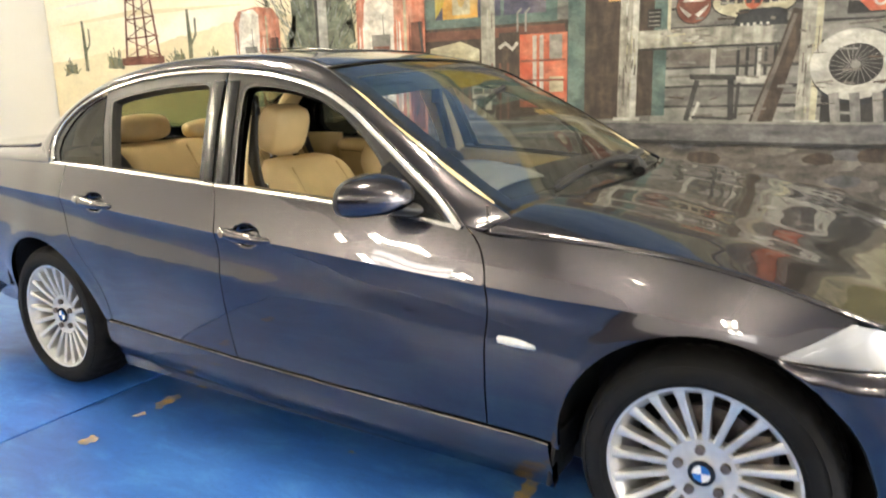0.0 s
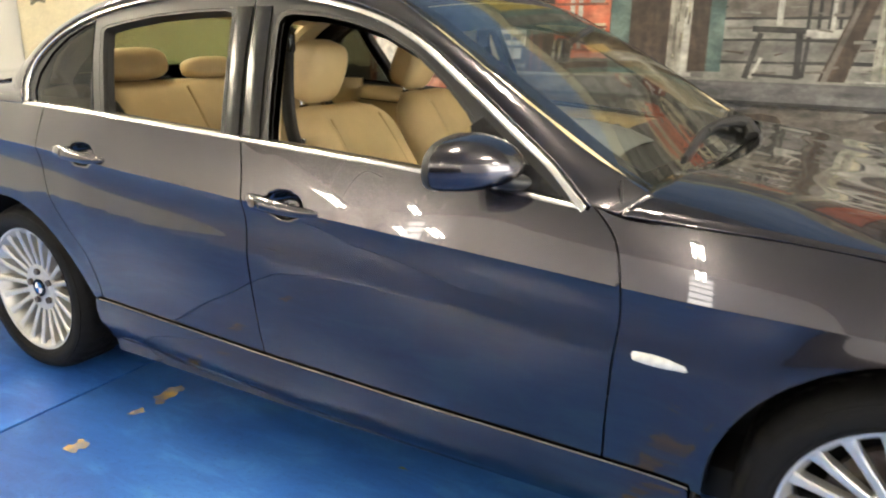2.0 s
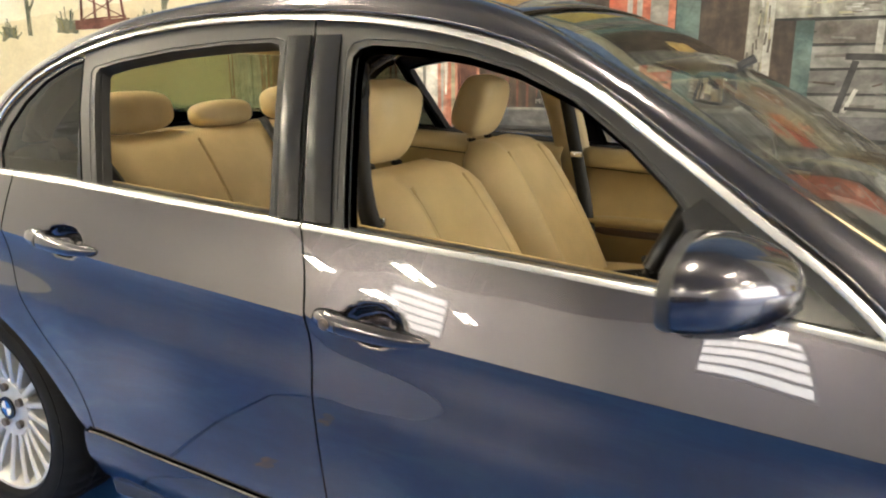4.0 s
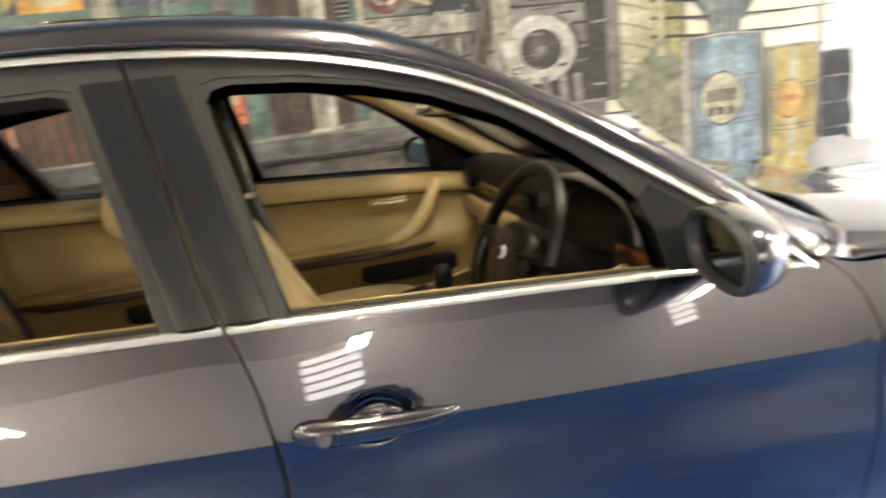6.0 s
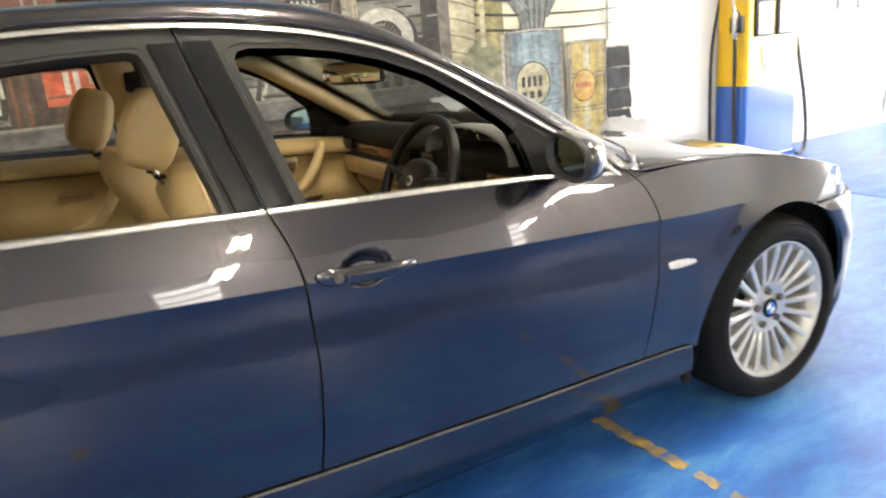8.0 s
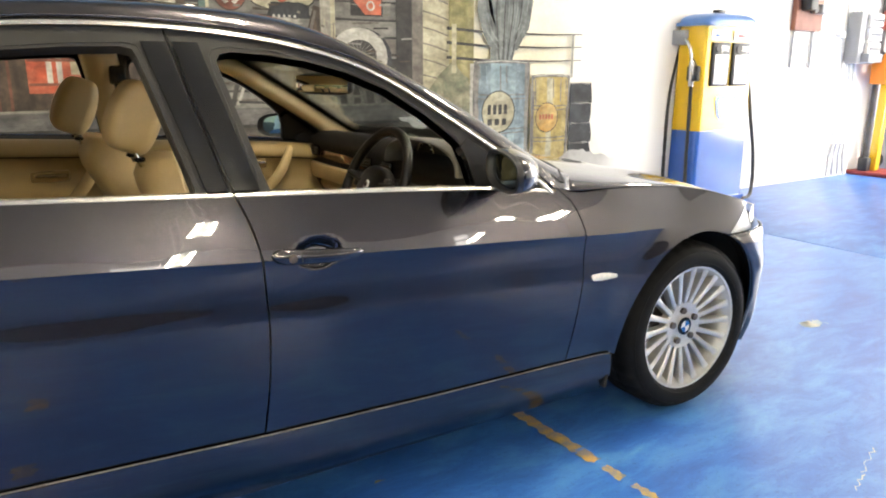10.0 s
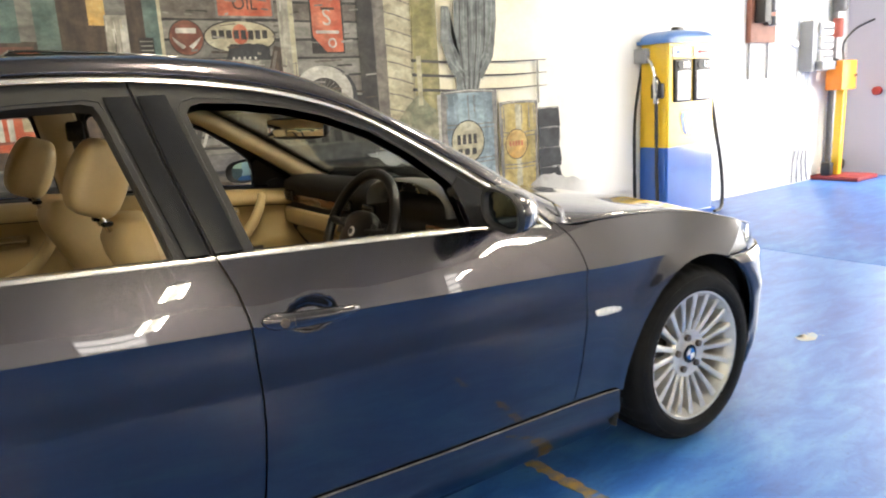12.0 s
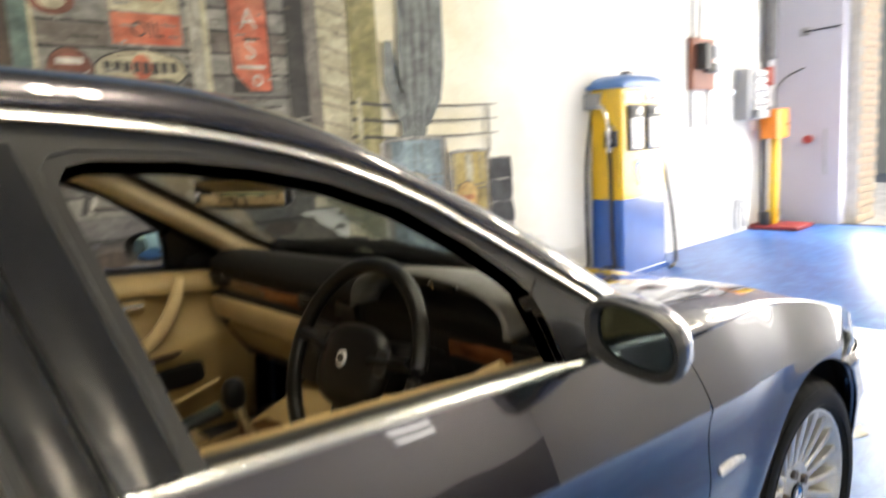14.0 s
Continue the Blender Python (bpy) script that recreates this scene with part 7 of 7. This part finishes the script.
# yellow stop in front of the plinth
stop = part("wheel_stop", loft_bm([[(x, y * k, z) for y, z in ((-0.09, 0.0), (-0.07, 0.075), (-0.04, 0.10), (0.04, 0.10), (0.07, 0.075), (0.09, 0.0))] for x, k in ((-0.27, 0.8), (-0.25, 1.0), (0.25, 1.0), (0.27, 0.8))]), PUMP_Y, None, "worn yellow wheel stop on the floor beside the pump")
stop.matrix_world = pose(3.28, 1.93, 0.0)
tagged(stop, category="wheel stop")
for x in (-0.12, 0.10):
    part("stop_stripe", box_bm(0.09, 0.186, 0.004, (x, 0, 0.102), 0.001), SHELL_BLACK, stop)

# ------------------------------------------------------------------ wall boxes, pipes, post lift by the doorway
WY = WALL_Y
fuse = empty("fuse_board", pose(5.44, WY, 1.88), label="brown wall board with old black switches", category="fuse board")
part("backboard", box_bm(0.49, 0.06, 0.52, (0, -0.031, 0), 0.008), BOXBROWN, fuse)
part("switch_box", box_bm(0.13, 0.12, 0.26, (-0.12, -0.12, 0.07), 0.015), SHELL_BLACK, fuse)
part("switch_box", box_bm(0.12, 0.10, 0.13, (0.10, -0.11, 0.12), 0.02), BOXGREY, fuse)
part("switch_box", box_bm(0.12, 0.10, 0.10, (0.12, -0.11, -0.04), 0.02), BOXGREY, fuse)
part("switch_knob", cyl_bm(0.045, 0.06, "y", (0.0, -0.10, -0.04), 16, bevel=0.006), SHELL_BLACK, fuse)
for x in (-0.20, 0.16):
    part("conduit", cyl_bm(0.014, 0.40, "z", (x, -0.02, -0.44), 10), BOXGREY, fuse)
for x in (-0.16, 0.0):
    part("conduit", cyl_bm(0.014, 1.4, "z", (x, -0.02, 0.95), 10), BOXGREY, fuse)
meter = empty("switchboard", pose(6.50, WY, 1.57), label="grey steel switchboard with white breaker rows", category="switchboard")
part("case", box_bm(0.42, 0.16, 0.56, (0, -0.081, 0), 0.012), BOXGREY, meter)
for k in range(3):
    row = part("breaker_block", box_bm(0.27, 0.05, 0.135, (0.05, -0.18, 0.19 - k * 0.155), 0.012), WHITE_PART, meter, "white breaker block")
    for j in range(5):
        part("breaker_switch", box_bm(0.02, 0.02, 0.035, (-0.05 + j * 0.05, -0.21, 0.19 - k * 0.155), 0.003), BOXGREY, row)
part("lower_box", box_bm(0.30, 0.10, 0.10, (0.02, -0.20, -0.22), 0.01), BOXGREY, meter)
part("socket", cyl_bm(0.055, 0.09, "y", (0.22, -0.20, -0.20), 18, bevel=0.008), SHELL_BLACK, meter)
part("cleat", box_bm(0.12, 0.05, 0.05, (-0.35, -0.03, 0.03), 0.01), WHITE_PART, meter)
for k in range(4):
    part("conduit", cyl_bm(0.014, 1.25, "z", (-0.22 + k * 0.085, -0.02, -0.89), 10), WHITE_PART, meter)
    # grey lower ends: shade near the floor put into the conduits' colour
    part("shaded_conduit_foot", tube_bm([(-0.22 + k * 0.085, -0.02, -1.18), (-0.30 + k * 0.10, -0.03, -1.32), (-0.34 + k * 0.12, -0.05, -1.55)], 0.012, 8), BOXGREY, meter)
    part("conduit", cyl_bm(0.014, 1.9, "z", (-0.22 + k * 0.085, -0.02, 1.22), 10), WHITE_PART, meter)
pipe = empty("wall_pipe", pose(7.0, WY - 0.05, 0), label="grey wall pipe with red cover near the doorway", category="pipe")
PIPE_GREY = material("dark_grey_pipe", (0.10, 0.10, 0.11), 0.5, var=0.2, scale=9)
part("pipe", cyl_bm(0.035, 3.2, "z", (0, 0, 1.75), 14), PIPE_GREY, pipe)
part("pipe_cover", cyl_bm(0.075, 0.75, "z", (0.02, -0.05, 2.35), 16, bevel=0.01), PIPE_GREY, pipe)
part("pipe_joint", cyl_bm(0.06, 0.22, "z", (0.0, -0.04, 1.78), 14, bevel=0.01), material("dull_red", (0.32, 0.07, 0.05), 0.6, var=0.1, scale=9), pipe)
hoist = empty("post_lift", pose(6.93, 1.98, 0), label="yellow steel post with orange control box and red foot", category="post lift")
part("foot", box_bm(0.50, 0.62, 0.05, (0.02, -0.05, 0.026), 0.01), material("dark_red_steel", (0.22, 0.025, 0.025), 0.5, var=0.15, scale=8), hoist)
part("post", box_bm(0.10, 0.10, 1.10, (0, 0, 0.60), 0.02, Matrix.Rotation(radians(2), 4, "Y")), PUMP_Y, hoist, "yellow post")
part("control_box", box_bm(0.36, 0.20, 0.34, (-0.06, -0.02, 1.23), 0.02), ORANGE, hoist, "orange control box")
part("control_slot", box_bm(0.06, 0.01, 0.03, (0.06, -0.135, 1.22), 0.004), SHELL_BLACK, hoist)
part("cable", tube_bm(path3([(0.02, 0, 1.40), (0.05, 0.02, 1.60), (0.16, -0.05, 1.75), (0.30, -0.2, 1.85)], 16), 0.012, 8), HOSE, hoist)
part("cable_reel", cyl_bm(0.07, 0.10, "y", (0.14, 0.05, 0.16), 18, bevel=0.01), SHELL_BLACK, hoist)
part("motor", box_bm(0.10, 0.12, 0.16, (-0.16, 0.04, 0.13), 0.02), SHELL_BLACK, hoist)
knob = empty("wall_fitting", pose(X1, 1.78, 1.02), label="small red and grey fitting on the lavender pier", category="fitting")
part("body", cyl_bm(0.05, 0.08, "x", (-0.04, 0, 0), 16, bevel=0.01), material("fitting_red", (0.4, 0.05, 0.04), 0.5), knob)
part("handle", tube_bm([(-0.06, -0.20, 0.12), (-0.06, -0.20, -0.25), (-0.03, -0.20, -0.42)], 0.012, 8), BOXGREY, knob)
arm = empty("wall_hook", pose(X1, 1.85, 2.28), label="thin grey bracket on the lavender pier", category="bracket")
part("rod", tube_bm([(-0.03, 0.0, 0), (-0.03, -0.40, 0.02)], 0.010, 8), SHELL_BLACK, arm)
part("plate", box_bm(0.03, 0.09, 0.09, (-0.016, 0.0, 0), 0.006), BOXGREY, arm)

# ------------------------------------------------------------------ worn bay lines on the floor
LINE_PAINT = material("worn_ochre_line", (0.42, 0.27, 0.06), 0.5, second=(0.20, 0.18, 0.18), scale=20, bump=0.2, bscale=90, lo=0.38, hi=0.58)
PALE = material("worn_pale_patch", (0.34, 0.42, 0.50), 0.45, second=(0.50, 0.46, 0.36), scale=9, lo=0.4, hi=0.6)
jag = random.Random(3)


def floor_patch(cx, cy, w, l, mat, lift=0.0012, rough=0.008):
    pts = densify([(cx - w / 2, cy - l / 2), (cx + w / 2, cy - l / 2), (cx + w / 2, cy + l / 2), (cx - w / 2, cy + l / 2)], 0.012)
    b = bmesh.new()
    b.faces.new([b.verts.new((x + jag.uniform(-rough, rough), y + jag.uniform(-rough, rough), lift)) for x, y in pts])
    bmesh.ops.triangulate(b, faces=list(b.faces))
    return part("line_patch", b, mat, bay, smooth=False)


bay = empty("bay_marking", label="worn ochre bay lines on the blue floor", category="floor marking")
for cy, l, w in ((-0.15, 0.5, 0.05), (-0.665, 0.40, 0.048), (-0.91, 0.075, 0.045), (-1.03, 0.08, 0.04), (-1.16, 0.10, 0.03), (-1.42, 0.12, 0.03)):
    floor_patch(-0.590, cy, w, l, LINE_PAINT)
for cx, cy, w, l in ((-2.20, -0.815, 0.035, 0.05), (-2.21, -0.66, 0.05, 0.10), (-2.195, -0.725, 0.03, 0.04), (-2.185, -1.045, 0.05, 0.07), (-2.19, -0.30, 0.05, 0.4), (-2.18, -1.45, 0.04, 0.09), (-1.235, -0.67, 0.03, 0.02)):
    floor_patch(cx, cy, w, l, LINE_PAINT, rough=0.012)
for cx, cy, w, l in ((1.27, -0.594, 0.15, 0.05), (1.9, -1.2, 0.05, 0.10)):
    floor_patch(cx, cy, w, l, PALE, rough=0.02)
# pale crack in the floor paint
crack = [(0.26 - 0.30 * u + jag.uniform(-0.008, 0.008), -1.40 - 0.10 * u + jag.uniform(-0.007, 0.007)) for u in np.linspace(0, 1, 22)]
b = bmesh.new()
left = [b.verts.new((x, y - jag.uniform(0.0008, 0.003), 0.0012)) for x, y in crack]
right = [b.verts.new((x, y + jag.uniform(0.0008, 0.003), 0.0012)) for x, y in crack]
for k in range(len(crack) - 1):
    b.faces.new((left[k], left[k + 1], right[k + 1], right[k]))
part("crack", b, PALE, bay, "pale crack in the floor paint", smooth=False)
